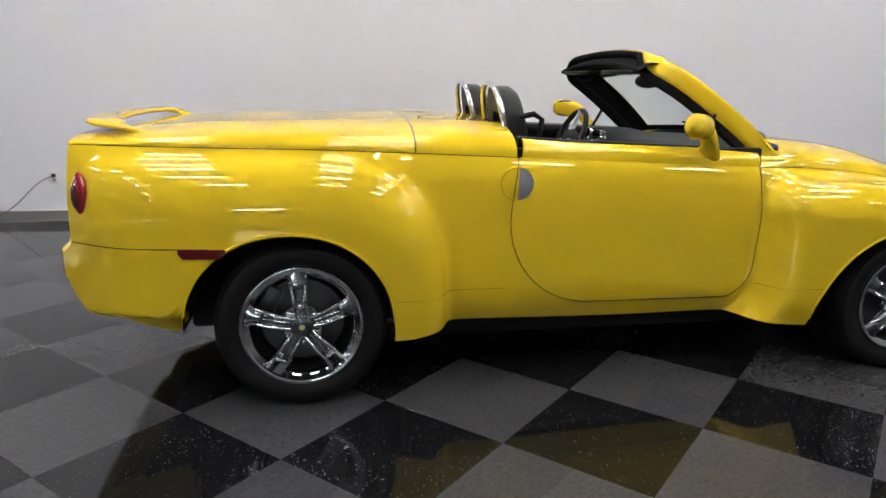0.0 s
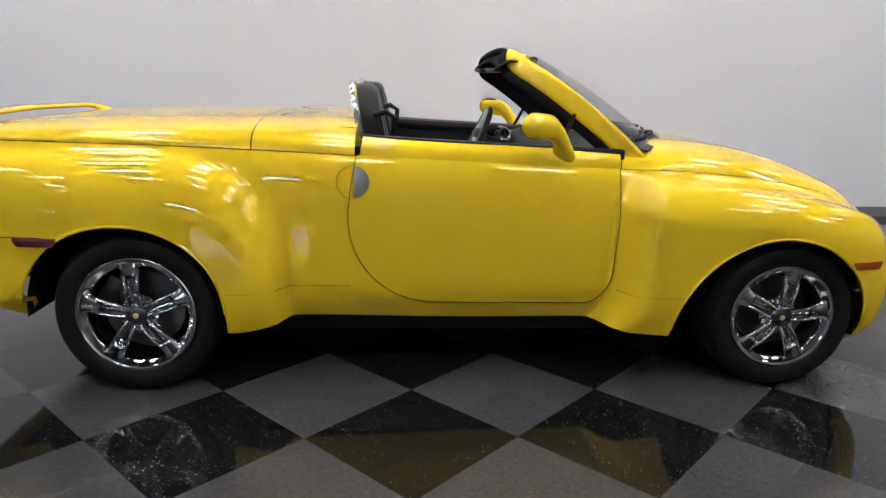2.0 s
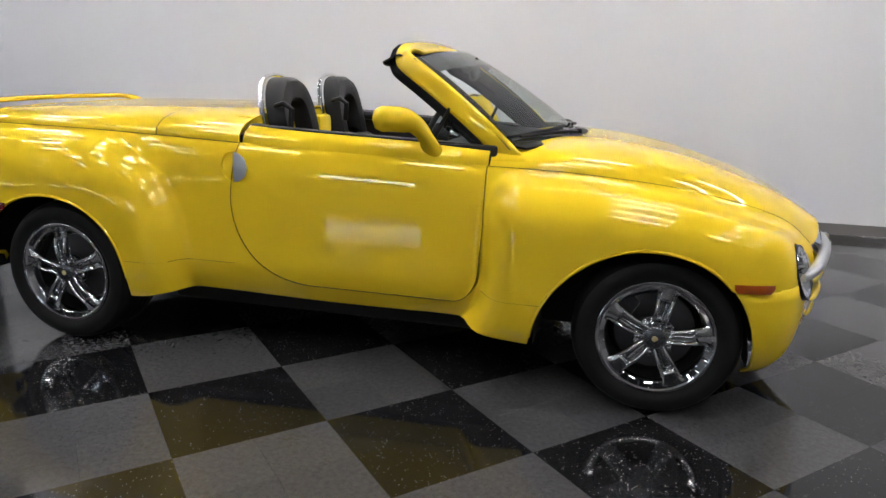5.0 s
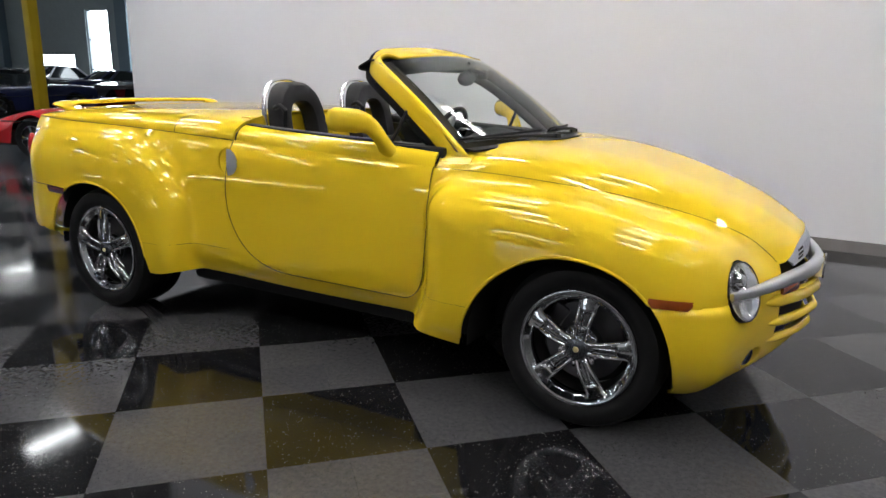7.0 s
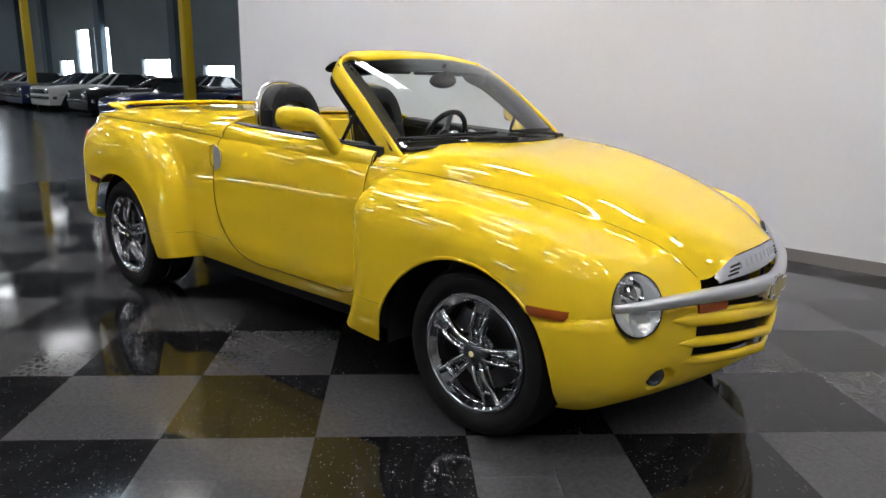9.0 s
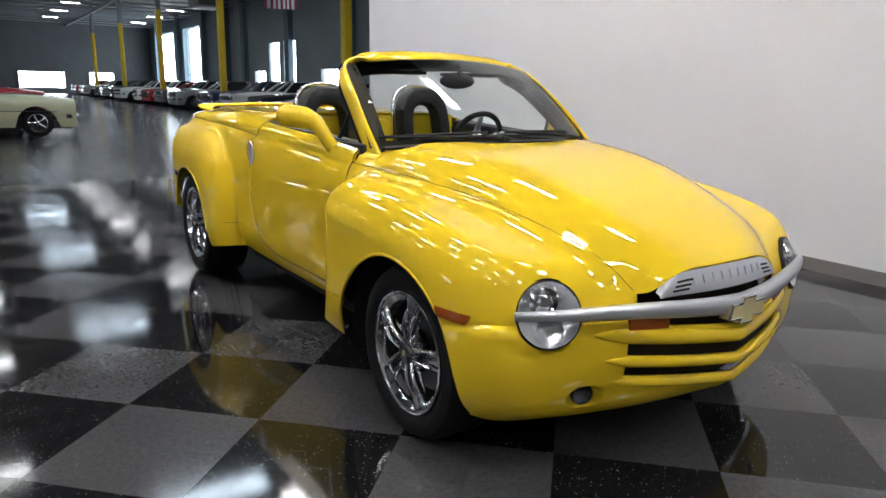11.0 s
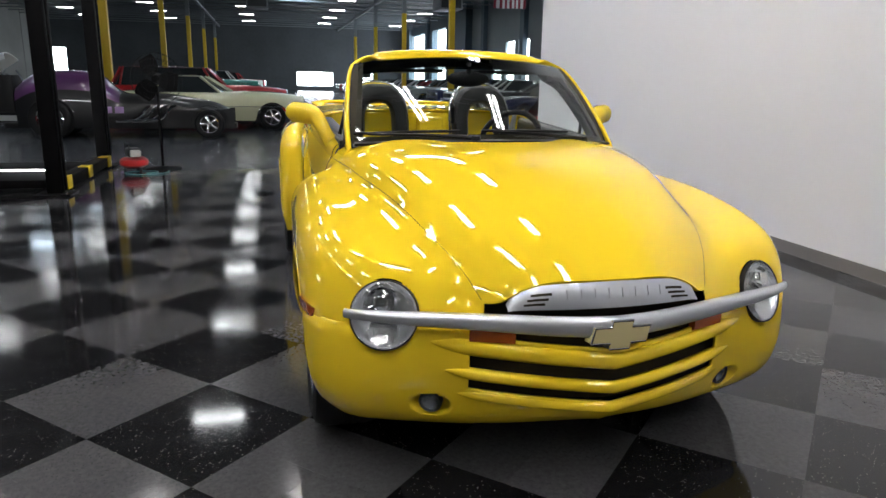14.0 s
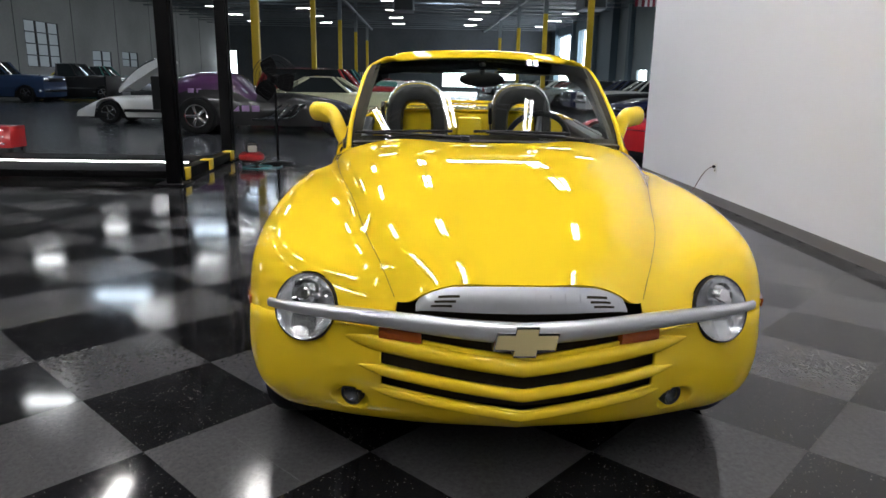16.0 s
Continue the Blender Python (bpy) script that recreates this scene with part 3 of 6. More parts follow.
side_grid = fan(belt_line, np.stack([low_x, low_y, np.full(len(GRID_U), 0.16)], 1), C, len(GRID_S))
side_grid = np.concatenate([side_grid[:, :1], blurred(blurred(side_grid, 1.2, 0), 1.2, 1)[:, 1:]], 1)

grid_du, grid_dv = np.gradient(side_grid, axis=0), np.gradient(side_grid, axis=1)
side_normal = np.cross(grid_dv, grid_du)
side_normal /= np.maximum(np.linalg.norm(side_normal, axis=2, keepdims=True), 1e-9)
side_normal *= np.sign(side_normal[..., 1:2].mean())


def clipped(u, z_from, z_to, n, field=None):
    """n points of the side's section between two heights (None: from the belt line); with a field, its values there."""
    i = min(max((u - TAIL) / 0.01, 0), len(GRID_U) - 1.001)
    k = int(i)
    dense = side_grid[k] * (k + 1 - i) + side_grid[k + 1] * (i - k)
    z = np.minimum.accumulate(dense[:, 2])
    a = 0 if z_from is None else np.interp(-z_from, -z, GRID_S)
    b = np.interp(-z_to, -z, GRID_S)
    w = np.linspace(a, b, n)
    if field is not None:
        dense = field[k] * (k + 1 - i) + field[k + 1] * (i - k)
    return np.stack([np.interp(w, GRID_S, dense[:, j]) for j in range(3)], 1)


def even_shading(ob, P, N):
    """Gives a panel the surface's own normals, front and back."""
    P, N = np.asarray(P, float).reshape(-1, 3), np.asarray(N, float).reshape(-1, 3)
    tree = KDTree(len(P))
    for i, p in enumerate(P):
        tree.insert(p, i)
    tree.balance()
    out = []
    for v in ob.data.vertices:
        _, i, dist = tree.find(v.co)
        n = N[i] / np.linalg.norm(N[i])
        out.append(tuple(n if dist < 2e-4 else -n))
    ob.data.normals_split_custom_set_from_vertices(out)


HEAD = [pose(3.512, s * 0.720, 0.636, 0, -18, s * 21) for s in (-1, 1)]
FOG = [pose(3.580, s * 0.580, 0.318, 0, 8, s * 24) for s in (-1, 1)]


def recessed(P):
    """Sinks the places of the headlights and fog lights into a sheet of points."""
    P = np.array(P, float)
    flat = P.reshape(-1, 3)
    for m in HEAD:
        inv = m.inverted()
        for q in flat:
            v = inv @ Vector(q)
            r = math.hypot(v.y, v.z)
            if r < 0.100 and abs(v.x) < 0.2:
                q[:] = m @ Vector((min(v.x, -0.085), v.y, v.z))
            elif r < 0.124 and abs(v.x) < 0.2:
                q[:] = m @ Vector((v.x, v.y * 0.117 / r, v.z * 0.117 / r))
    for m in FOG:
        inv = m.inverted()
        for q in flat:
            v = inv @ Vector(q)
            r = math.hypot(v.y / 0.070, v.z / 0.046)
            if r < 1 and abs(v.x) < 0.1:
                q[:] = m @ Vector((v.x - 0.044 * (1 - r**3) ** 0.7, v.y, v.z))
    return flat.reshape(P.shape)


def both_sides(name, P, mat, t, label="", bm_of=shell, parent=None, N=None):
    """The same panel on either flank, each an object of its own."""
    for sign in (-1, 1):
        Q = np.array(P, float)
        Q[..., 1] *= sign
        if sign < 0:
            Q = Q[::-1]
        ob = part(name, bm_of(Q, t), mat, parent or car, label)
        if N is not None:
            M = np.array(N, float) * np.array((1, sign, 1))
            even_shading(ob, Q, M[::-1] if sign < 0 else M)


def stations(*knots):
    """Station values: between knots (start, count)."""
    out = []
    for (a, n), (b, _) in zip(knots, knots[1:]):
        out += list(np.linspace(a, b, n, endpoint=False))
    return out + [knots[-1][0]]


th = np.linspace(-math.pi / 2, math.pi / 2, 41)
rear_u = stations((TAIL, 10), (-0.484, 1)) + [-0.045 + 0.4398 * math.sin(a) for a in th] + stations((0.3955, 14), (0.55, 20), (0.745, 1))
rear_u = sorted(u for u in rear_u)
front_u = stations((2.178, 22), (2.405, 1)) + [2.885 + (0.4748 if a < 0 else 0.36) * math.sin(a) for a in th] + stations((3.2452, 46), (3.61, 1))
front_u = sorted(set(front_u))
mid_u = list(np.linspace(0.745, 2.178, 50))
SEAM = 0.722
rear_P = np.array([clipped(u, None, max(low_edge(u), SEAM) if u < -0.40 else low_edge(u), 60) for u in rear_u])
rear_N = [clipped(u, None, max(low_edge(u), SEAM) if u < -0.40 else low_edge(u), 60, side_normal) for u in rear_u]
both_sides("rear_fender", rear_P, PAINT, 0.006, N=rear_N)
bump_u = [u for u in rear_u if u <= -0.355]
bump_P = np.array([clipped(u, SEAM - 0.004, min(low_edge(u), SEAM - 0.006), 16) for u in bump_u])
bump_P[:, :, 1] += 0.003
bump_P[:, :, 0] -= 0.036 * ramp01((-0.55 - np.array(bump_u)) / 0.38)[:, None] * ramp01(np.arange(16) / 5)[None, :]
bump_N = [clipped(u, SEAM - 0.004, min(low_edge(u), SEAM - 0.006), 16, side_normal) for u in bump_u]
both_sides("rear_bumper", bump_P, PAINT, 0.006, N=bump_N)
face = np.array([[(x - 0.05 * math.sqrt(max(0.0, 1 - k**4)), y * k, z) for x, y, z in bump_P[0]] for k in np.linspace(-1, 1, 33)])
part("bumper_face", shell(face, 0.006), PAINT, car)
front_P = recessed([clipped(u, None, low_edge(u), 70) for u in front_u])
front_N = [clipped(u, None, low_edge(u), 70, side_normal) for u in front_u]
both_sides("front_fender", front_P, PAINT, 0.006, N=front_N)

# Flanks with the door: the door's outline is a rounded panel that stands 3 mm proud of the sill panel.
mid_P = np.array([clipped(u, None, low_edge(u), 30) for u in mid_u])
mid_N = [clipped(u, None, low_edge(u), 30, side_normal) for u in mid_u]
both_sides("side_panel", mid_P, PAINT, 0.006, N=mid_N)


def door_bottom(u):
    """Height of the door's lower edge: a wide curve behind, a tight one in front."""
    a, b = 0.925, 2.168
    if u < 1.36:
        k = (1.36 - u) / (1.36 - a)
        return 0.388 + 0.40 * (1 - math.sqrt(max(0, 1 - k**2.2)))
    if u > 2.03:
        k = (u - 2.03) / (b - 2.03)
        return 0.378 + 0.16 * (1 - math.sqrt(max(0, 1 - k**2)))
    return 0.388 - 0.010 * (u - 1.36) / 0.67


door_u = sorted(set(stations((0.925, 1), (0.926, 3), (0.94, 8), (1.05, 10), (1.36, 14), (2.03, 12), (2.15, 4), (2.166, 2), (2.168, 1))))


def door_lean(z):
    """The rear shut line leans back as it falls from the sill to the middle."""
    return 0.045 * max(0, (z - 0.80) / 0.3) ** 1.4


def door_sheet(lift):
    P = []
    for u in door_u:
        col = clipped(u, None, max(door_bottom(u), low_edge(u) + 0.02), 26)
        share = max(0.0, 1 - (u - 0.925) / 0.35)
        for q in col:
            q[0] += door_lean(q[2]) * share + 0.02 * max(0, (0.75 - q[2]) / 0.3) * (-1 if u > 2.0 else 0) * max(0, (u - 2.0) / 0.168)
            q[1] += lift
        P.append(col)
    return np.array(P)


door_P = door_sheet(0.0035)
door_N = np.array([clipped(u, None, max(door_bottom(u), low_edge(u) + 0.02), 26, side_normal) for u in door_u])
sill_y = curve((0.75, 0.742), (1.0, 0.738), (1.6, 0.725), (2.22, 0.70))
sill_z = curve((0.75, 1.162), (1.0, 1.142), (1.6, 1.112), (2.22, 1.086))


def sill_column(u, n=9):
    a, b = (u, float(sill_y(u)), float(sill_z(u))), tuple(belt_point(u))
    mid = (u, a[1] * 0.36 + b[1] * 0.64 + 0.006, a[2] * 0.5 + b[2] * 0.5 + 0.010)
    return spline_rows((a, mid, b), np.linspace(0, 1, n))


top_u = list(np.linspace(0.95, 2.172, 30))
strip_P = np.array([sill_column(u) for u in top_u])
for i, u in enumerate(top_u):
    strip_P[i, :, 0] += np.array([door_lean(z) for z in strip_P[i, :, 2]]) * max(0.0, 1 - (u - 0.925) / 0.35) * 0.8
doors = []
for sign in (-1, 1):
    Q = door_P * np.array((1, sign, 1))
    door = part("door", shell(Q if sign > 0 else Q[::-1], 0.010), PAINT, car)
    doors.append(door)
    even_shading(door, Q, door_N * np.array((1, sign, 1)))
    S = strip_P * np.array((1, sign, 1))
    S[:, :, 1] += sign * 0.0035
    part("door_top", shell(S if sign > 0 else S[::-1], 0.014), PAINT, door)
    run = [(u, sign * float(sill_y(u) - 0.012), float(sill_z(u)) + 0.002) for u in np.linspace(0.99, 2.14, 24)]
    part("window_seal", sweep(run, [(0, 1, 0)] * 24, [(0, 0, 1)] * 24, 0.014, 0.007), BLACK, door, "black rubber window seal")


def ribbon(points, normals, w, lift, bm=None):
    """A narrow dark joint that follows a surface."""
    p, nn = np.asarray(points, float), np.asarray(normals, float)
    t = np.gradient(p, axis=0)
    s = np.cross(t, nn)
    s /= np.maximum(np.linalg.norm(s, axis=1, keepdims=True), 1e-9)
    P = np.stack([p + nn * lift - s * w / 2, p + nn * (lift + 0.0012), p + nn * lift + s * w / 2], 1)
    return sheet(P, bm)


def edge_joint(name, P, w=0.0036, lift=0.0):
    """Fine dark joints on both flanks along a line of points of the side."""
    P = np.asarray(P, float)
    for sign in (-1, 1):
        part(name, tube(P * np.array((1, sign, 1)), w / 2, 6), GAP, car)


outline = np.concatenate([door_P[0, ::1], door_P[1:, -1], door_P[-1, ::-1]])
edge_joint("door_joint", outline + np.array((0, 0.001, 0)))
edge_joint("door_joint", strip_P[0] + np.array((-0.004, 0.003, 0)))
edge_joint("door_joint", strip_P[-1] + np.array((0.003, 0.003, 0)))
belt_run = belt_point(np.linspace(-0.92, 3.60, 160)) + np.array((0, 0.001, 0))
edge_joint("belt_joint", belt_run[:110], 0.0036)
edge_joint("hood_joint", belt_run[109:] + np.array((0, 0.0, -0.0010)), 0.0022)
edge_joint("bumper_joint", np.array([c[0] for c in bump_P]) + np.array((0, -0.003, 0.003)), 0.004)
low_joint = np.array([clipped(u, 0.474, 0.46, 2)[0] for u in np.linspace(0.40, 0.93, 24)])
edge_joint("sill_joint", low_joint - np.array((0, 0.001, 0)), 0.0026)
low_joint = np.array([clipped(u, 0.455, 0.44, 2)[0] for u in np.linspace(2.15, 2.49, 20)])
edge_joint("sill_joint", low_joint - np.array((0, 0.001, 0)), 0.0026)
# raised lip round each wheel opening
for lo, hi in ((-0.4845, 0.3945), (2.411, 3.24)):
    run = []
    c, a, b = (lo + hi) / 2, (hi - lo) / 2, 0
    for k in np.linspace(-math.pi / 2, math.pi / 2, 60):
        u = c + a * math.sin(k)
        run.append(clipped(u, max(low_edge(u), 0.3) + 0.001, max(low_edge(u), 0.3) - 0.001, 2)[0])
    run = np.array(run)
    for sign in (-1, 1):
        Q = run * np.array((1, sign, 1)) - np.array((0, sign * 0.004, 0))
        part("wheel_arch_lip", tube(Q, 0.008, 8), PAINT, car)

# Upper surfaces: hood, bed cover and the deck behind the seats.
hood_P = []
turns = np.linspace(-1, 1, 73)
for q in np.linspace(0, 1, 84):
    reach = np.minimum(0.47 * np.tan(np.abs(turns) * 1.117), 0.69)
    x = (2.515 - 0.235 * (reach / 0.662) ** 2 - 0.082 * ramp01((np.abs(turns) - 0.80) / 0.15)) * (1 - q) + (3.678 - 0.034 * turns**2 - 0.034 * turns**12) * q
    T = belt_point(np.minimum(x, 3.61))
    core = np.stack([x, 0 * x, T[:, 2] - 0.35], 1)
    lean = np.arctan2(T[:, 1], 0.35) * np.abs(turns)
    row = cast(core, np.stack([0 * x, np.sin(lean), np.cos(lean)], 1))
    row[0], row[-1] = T[0], T[-1]
    hood_P.append(row * np.stack([np.ones(73), np.where(turns < 0, -1.0, 1.0), np.ones(73)], 1))
hood_P = np.array(hood_P)
part("hood", shell(hood_P, 0.010), PAINT, car)
deck_z = curve((-0.93, 1.148), (-0.6, 1.185), (0.0, 1.205), (0.5, 1.212), (0.75, 1.212), (0.99, 1.20))


def deck_column(u):
    z0, (_, by, bz) = float(deck_z(u)), belt_point(u)
    a = np.linspace(0, math.pi / 2, 40)
    half = np.stack([np.full(40, u), by * np.sin(a) ** 0.5, bz + (z0 - bz) * np.cos(a) ** 0.86], 1)
    half[:, 1] *= -1
    return np.concatenate([half[::-1], half[1:] * np.array((1, -1, 1))])


part("bed_cover", shell(np.array([deck_column(u) for u in np.linspace(TAIL, 0.497, 44)]), 0.01), PAINT, car)
deck_P = np.array([deck_column(u) for u in np.linspace(0.503, 0.955, 20)])
part("rear_deck", shell(deck_P, 0.01), PAINT, car)
joint = deck_column(0.50)
part("deck_joint", ribbon(joint, np.tile((0, 0, 1), (len(joint), 1)), 0.008, -0.001), GAP, car)
for y0 in (-0.36, 0.36):
    arc = [(0.74 + 0.17 * math.sin(a), y0 + 0.25 * math.cos(a), float(deck_z(0.74 + 0.17 * math.sin(a))) - 0.004) for a in np.linspace(math.pi, 2 * math.pi, 20)]
    part("deck_joint", ribbon(arc, np.tile((0, 0, 1), (20, 1)), 0.008, 0.006), GAP, car)
fill = np.array([sill_column(u) for u in np.linspace(2.178, 2.33, 8)]) - np.array((0, 0.014, 0.012))
both_sides("pillar_base", fill, PAINT, 0.008)
# tail
tail_col = np.concatenate([clipped(TAIL, None, 0.60, 24)])
tail_P = np.array([[(TAIL, y, z), (TAIL - 0.02, y * 0.8, z), (TAIL - 0.035, y * 0.4, z), (TAIL - 0.04, 0, z)] for _, y, z in tail_col])
tail_bm = sheet(tail_P, mirror=True)
top_row = deck_column(TAIL)
sheet(np.stack([top_row, np.stack([np.full(len(top_row), TAIL - 0.02), top_row[:, 1] * 0.95, np.full(len(top_row), 1.105)], 1)]), tail_bm)
part("tailgate", tail_bm, PAINT, car)
for sign in (-1, 1):
    lamp = bmesh.new()
    bmesh.ops.create_uvsphere(lamp, u_segments=24, v_segments=14, radius=1)
    bmesh.ops.transform(lamp, matrix=pose(-0.868, sign * 0.803, 0.915, 0, 0, sign * -38) @ Matrix.Diagonal((0.026, 0.052, 0.098, 1)), verts=lamp.verts[:])
    light = part("tail_light", lamp, RED_LENS, car, "glossy red oval tail light")
    inner = bmesh.new()
    bmesh.ops.create_uvsphere(inner, u_segments=20, v_segments=12, radius=1)
    bmesh.ops.transform(inner, matrix=pose(-0.883, sign * 0.816, 0.915, 0, 0, sign * -38) @ Matrix.Diagonal((0.016, 0.026, 0.055, 1)), verts=inner.verts[:])
    part("lens", inner, DARK_LENS, light)
# side markers
for x0, x1, z0, z1, mat, words in ((-0.475, -0.29, 0.682, 0.722, DARK_LENS, "dark red side marker"), (3.216, 3.370, 0.594, 0.630, AMBER, "amber side marker")):
    P = []
    for k, x in enumerate(np.linspace(x0, x1, 12)):
        low = z0 if 0 < k < 11 else (z0 + z1) / 2
        a, b = clipped(min(x, 3.3), z1, z1 - 0.002, 2)[0], clipped(min(x, 3.3), max(low, 0.2), max(low, 0.2) - 0.002, 2)[0]
        b[2] = low
        if x > 3.0:
            a, b = np.array((x, half_width(x, z1), z1)), np.array((x, half_width(x, low), low))
        P.append((a + (0, 0.007, 0), (a + b) / 2 + (0, 0.010, 0), b + (0, 0.007, 0)))
    both_sides("side_marker", np.array(P), mat, 0.008, words)
# spoiler
half = [(-0.64, 0.60, 1.164), (-0.69, 0.62, 1.182), (-0.745, 0.625, 1.202), (-0.79, 0.60, 1.212), (-0.845, 0.48, 1.217), (-0.87, 0.25, 1.221), (-0.875, 0, 1.223)]
run = smoothed([(x, -y, z - 0.018) for x, y, z in half] + [(x, y, z - 0.018) for x, y, z in half[-2::-1]], 60)
t = np.gradient(run, axis=0)
t /= np.linalg.norm(t, axis=1, keepdims=True)
depth = np.tile((0, 0, 1.0), (60, 1))
width = np.cross(t, depth)
taper = np.clip(np.minimum(np.arange(60), 59 - np.arange(60)) / 7, 0.25, 1)
part("spoiler", sweep(run, width, depth, 0.062 * taper + 0.012, 0.016, 16), PAINT, car)

# Front bumper: rows by height, columns along the nose's plan curve.
plan_x = curve((0.0, 3.745), (0.2, 3.705), (0.41, 3.638), (0.6, 3.563), (0.73, 3.517), (0.84, 3.470))
ends = [(0.84, 3.470), (0.887, 3.433), (0.929, 3.372), (0.953, 3.30), (0.968, 3.20), (0.975, 3.05)]
plan_pts = [(float(plan_x(y)), y) for y in np.linspace(0, 0.84, 15)] + [(x, y) for y, x in ends[1:]]
plan_run = smoothed([(x, y, 0) for x, y in plan_pts], 1200)
row_off = curve((0.20, -0.105), (0.245, -0.054), (0.292, -0.018), (0.35, 0.004), (0.42, 0.015), (0.50, 0.016), (0.605, 0.008))
arch_front = lambda z: 2.885 + 0.435 * (1 - min(1, max(0, (z - 0.27) / 0.465)) ** 2.25) ** (1 / 2.25) + 0.004


def fascia_row(z, share):
    """Points at height z at the given shares (0: middle, 1: the wheel opening)."""
    run = plan_run.copy()
    t = np.gradient(run, axis=0)
    n = np.stack([-t[:, 1] * -1, -t[:, 0], 0 * t[:, 0]], 1)
    n /= np.linalg.norm(n, axis=1, keepdims=True)
    n[0] = (1, 0, 0)
    run = run + n * float(row_off(z))
    keep = run[:, 0] >= arch_front(z) if z > 0.25 else run[:, 0] >= arch_front(0.27) - (0.25 - z)
    last = int(np.where(keep)[0].max())
    run = run[:last + 1]
    s = np.concatenate([[0], np.cumsum(np.linalg.norm(np.diff(run, axis=0), axis=1))])
    # the slots end at a fixed distance from the middle
    w = np.where(share <= 0.5, share / 0.5 * 0.478, 0.478 + (share - 0.5) / 0.5 * (s[-1] - 0.478))
    return np.stack([np.interp(w, s, run[:, 0]), np.interp(w, s, run[:, 1]), np.full(len(w), z)], 1)


def span(a, b, n):
    return list(np.linspace(a, b, n, endpoint=False))


levels = [0.606] + span(0.556, 0.487, 7) + [0.487] + span(0.442, 0.403, 5) + [0.403] + span(0.363, 0.225, 22) + [0.225]
open_rows = {levels.index(0.606), levels.index(0.487), levels.index(0.403)}
SLOT = 20
shares = np.concatenate([np.linspace(0, 0.5, SLOT + 1), np.linspace(0.5, 1, 90)[1:]])


def rise(y):
    """The slots and bars of the grille climb from the middle outwards."""
    y = abs(y)
    return 0.08 * (math.hypot(min(y, 0.6), 0.02) - 0.02) * (1 - smooth01((y - 0.52) / 0.3))


def smooth01(k):
    return float(ramp01(k))


F = np.array([fascia_row(z, shares) for z in levels])
for i in range(len(levels)):
    for j in range(len(shares)):
        F[i, j, 2] += rise(F[i, j, 1]) * smooth01((0.606 - levels[i]) / 0.03) * smooth01((levels[i] - 0.24) / 0.11)
        F[i, j, 2] += 0.038 * max(0.0, (0.36 - levels[i]) / 0.135) * (1 - smooth01(abs(F[i, j, 1]) / 0.60))
even = blurred(blurred(F, 4.0, 1), 4.0, 1)
hold = np.clip((np.arange(F.shape[1]) - SLOT - 3) / 10.0, 0, 1)[None, :, None]
F[..., :2] = (F * (1 - hold) + even * hold)[..., :2]
F = recessed(F)
bm = bmesh.new()
for sign in (-1, 1):
    V = [[bm.verts.new((p[0], sign * p[1], p[2])) for p in row] for row in F]
    for i in range(len(levels) - 1):
        for j in range(len(shares) - 1):
            if i in open_rows and j < SLOT:
                continue
            f = (V[i][j], V[i][j + 1], V[i + 1][j + 1], V[i + 1][j])
            bm.faces.new(f if sign < 0 else f[::-1])
bmesh.ops.remove_doubles(bm, verts=bm.verts[:], dist=1e-5)
bm.normal_update()
front_bumper = part("front_bumper", bm, PAINT, car, angle=50)
mod = front_bumper.modifiers.new("thickness", "SOLIDIFY")
mod.thickness, mod.offset = 0.012, -1
back = np.array([[(x - 0.05, y, z) for x, y, z in fascia_row(z, np.linspace(0, 0.56, 14))] for z in (0.62, 0.55, 0.48, 0.41, 0.36)])
part("grille_backing", sheet(back, mirror=True), GAP, front_bumper)
for z, reach, hh, out in ((0.515, 0.592, 0.027, 0.020), (0.4225, 0.555, 0.0205, 0.018), (0.342, 0.52, 0.018, 0.012)):
    s = np.linspace(-1, 1, 61)
    pts = []
    for k in s:
        w = abs(k) * reach
        row = fascia_row(z, np.array([w / 0.478 * 0.5 if w <= 0.478 else 0.5 + (w - 0.478) / 0.60 * 0.5]))[0]
        pts.append((row[0] - 0.003, math.copysign(row[1], k), z + 0.08 * (math.hypot(row[1], 0.02) - 0.02)))
    pts = np.array(pts)
    t = np.gradient(pts, axis=0)
    t /= np.linalg.norm(t, axis=1, keepdims=True)
    up = np.tile((0, 0, 1.0), (61, 1))
    outw = np.cross(t, up)
    slim = np.clip((1 - np.abs(s)) / 0.16, 0.06, 1) ** 0.6
    part("grille_bar", sweep(pts, outw, up, out * slim, hh * slim, 14, 2.2), PAINT, front_bumper)
for sign in (-1, 1):
    run = np.array([(p[0] + 0.004, sign * p[1], p[2]) for p in fascia_row(0.592, np.linspace(0.345, 0.50, 8))])
    t = np.gradient(run, axis=0)
    t /= np.linalg.norm(t, axis=1, keepdims=True)
    up = np.tile((0, 0, 1.0), (8, 1))
    part("turn_signal", sweep(run, np.cross(t, up), up, 0.012, 0.022, 12, 4), AMBER, front_bumper, "amber turn signal")
    # fog lamp in its recess
    m = FOG[(sign + 1) // 2] @ pose(-0.036, sign * 0.004, 0)
    fog = part("fog_light", lathe([(0.030, -0.004), (0.036, 0.002), (0.041, -0.006), (0.041, -0.05)], 32, "x", m=m), BLACK, front_bumper, "small round fog light in a recess")
    part("lens", lathe([(0.0, 0.004), (0.018, 0.002), (0.030, -0.004), (0.033, -0.012)], 28, "x", m=m), LENS, fog)
    part("reflector", lathe([(0.0, -0.030), (0.018, -0.026), (0.034, -0.008)], 28, "x", m=m), CAPGREY, fog)
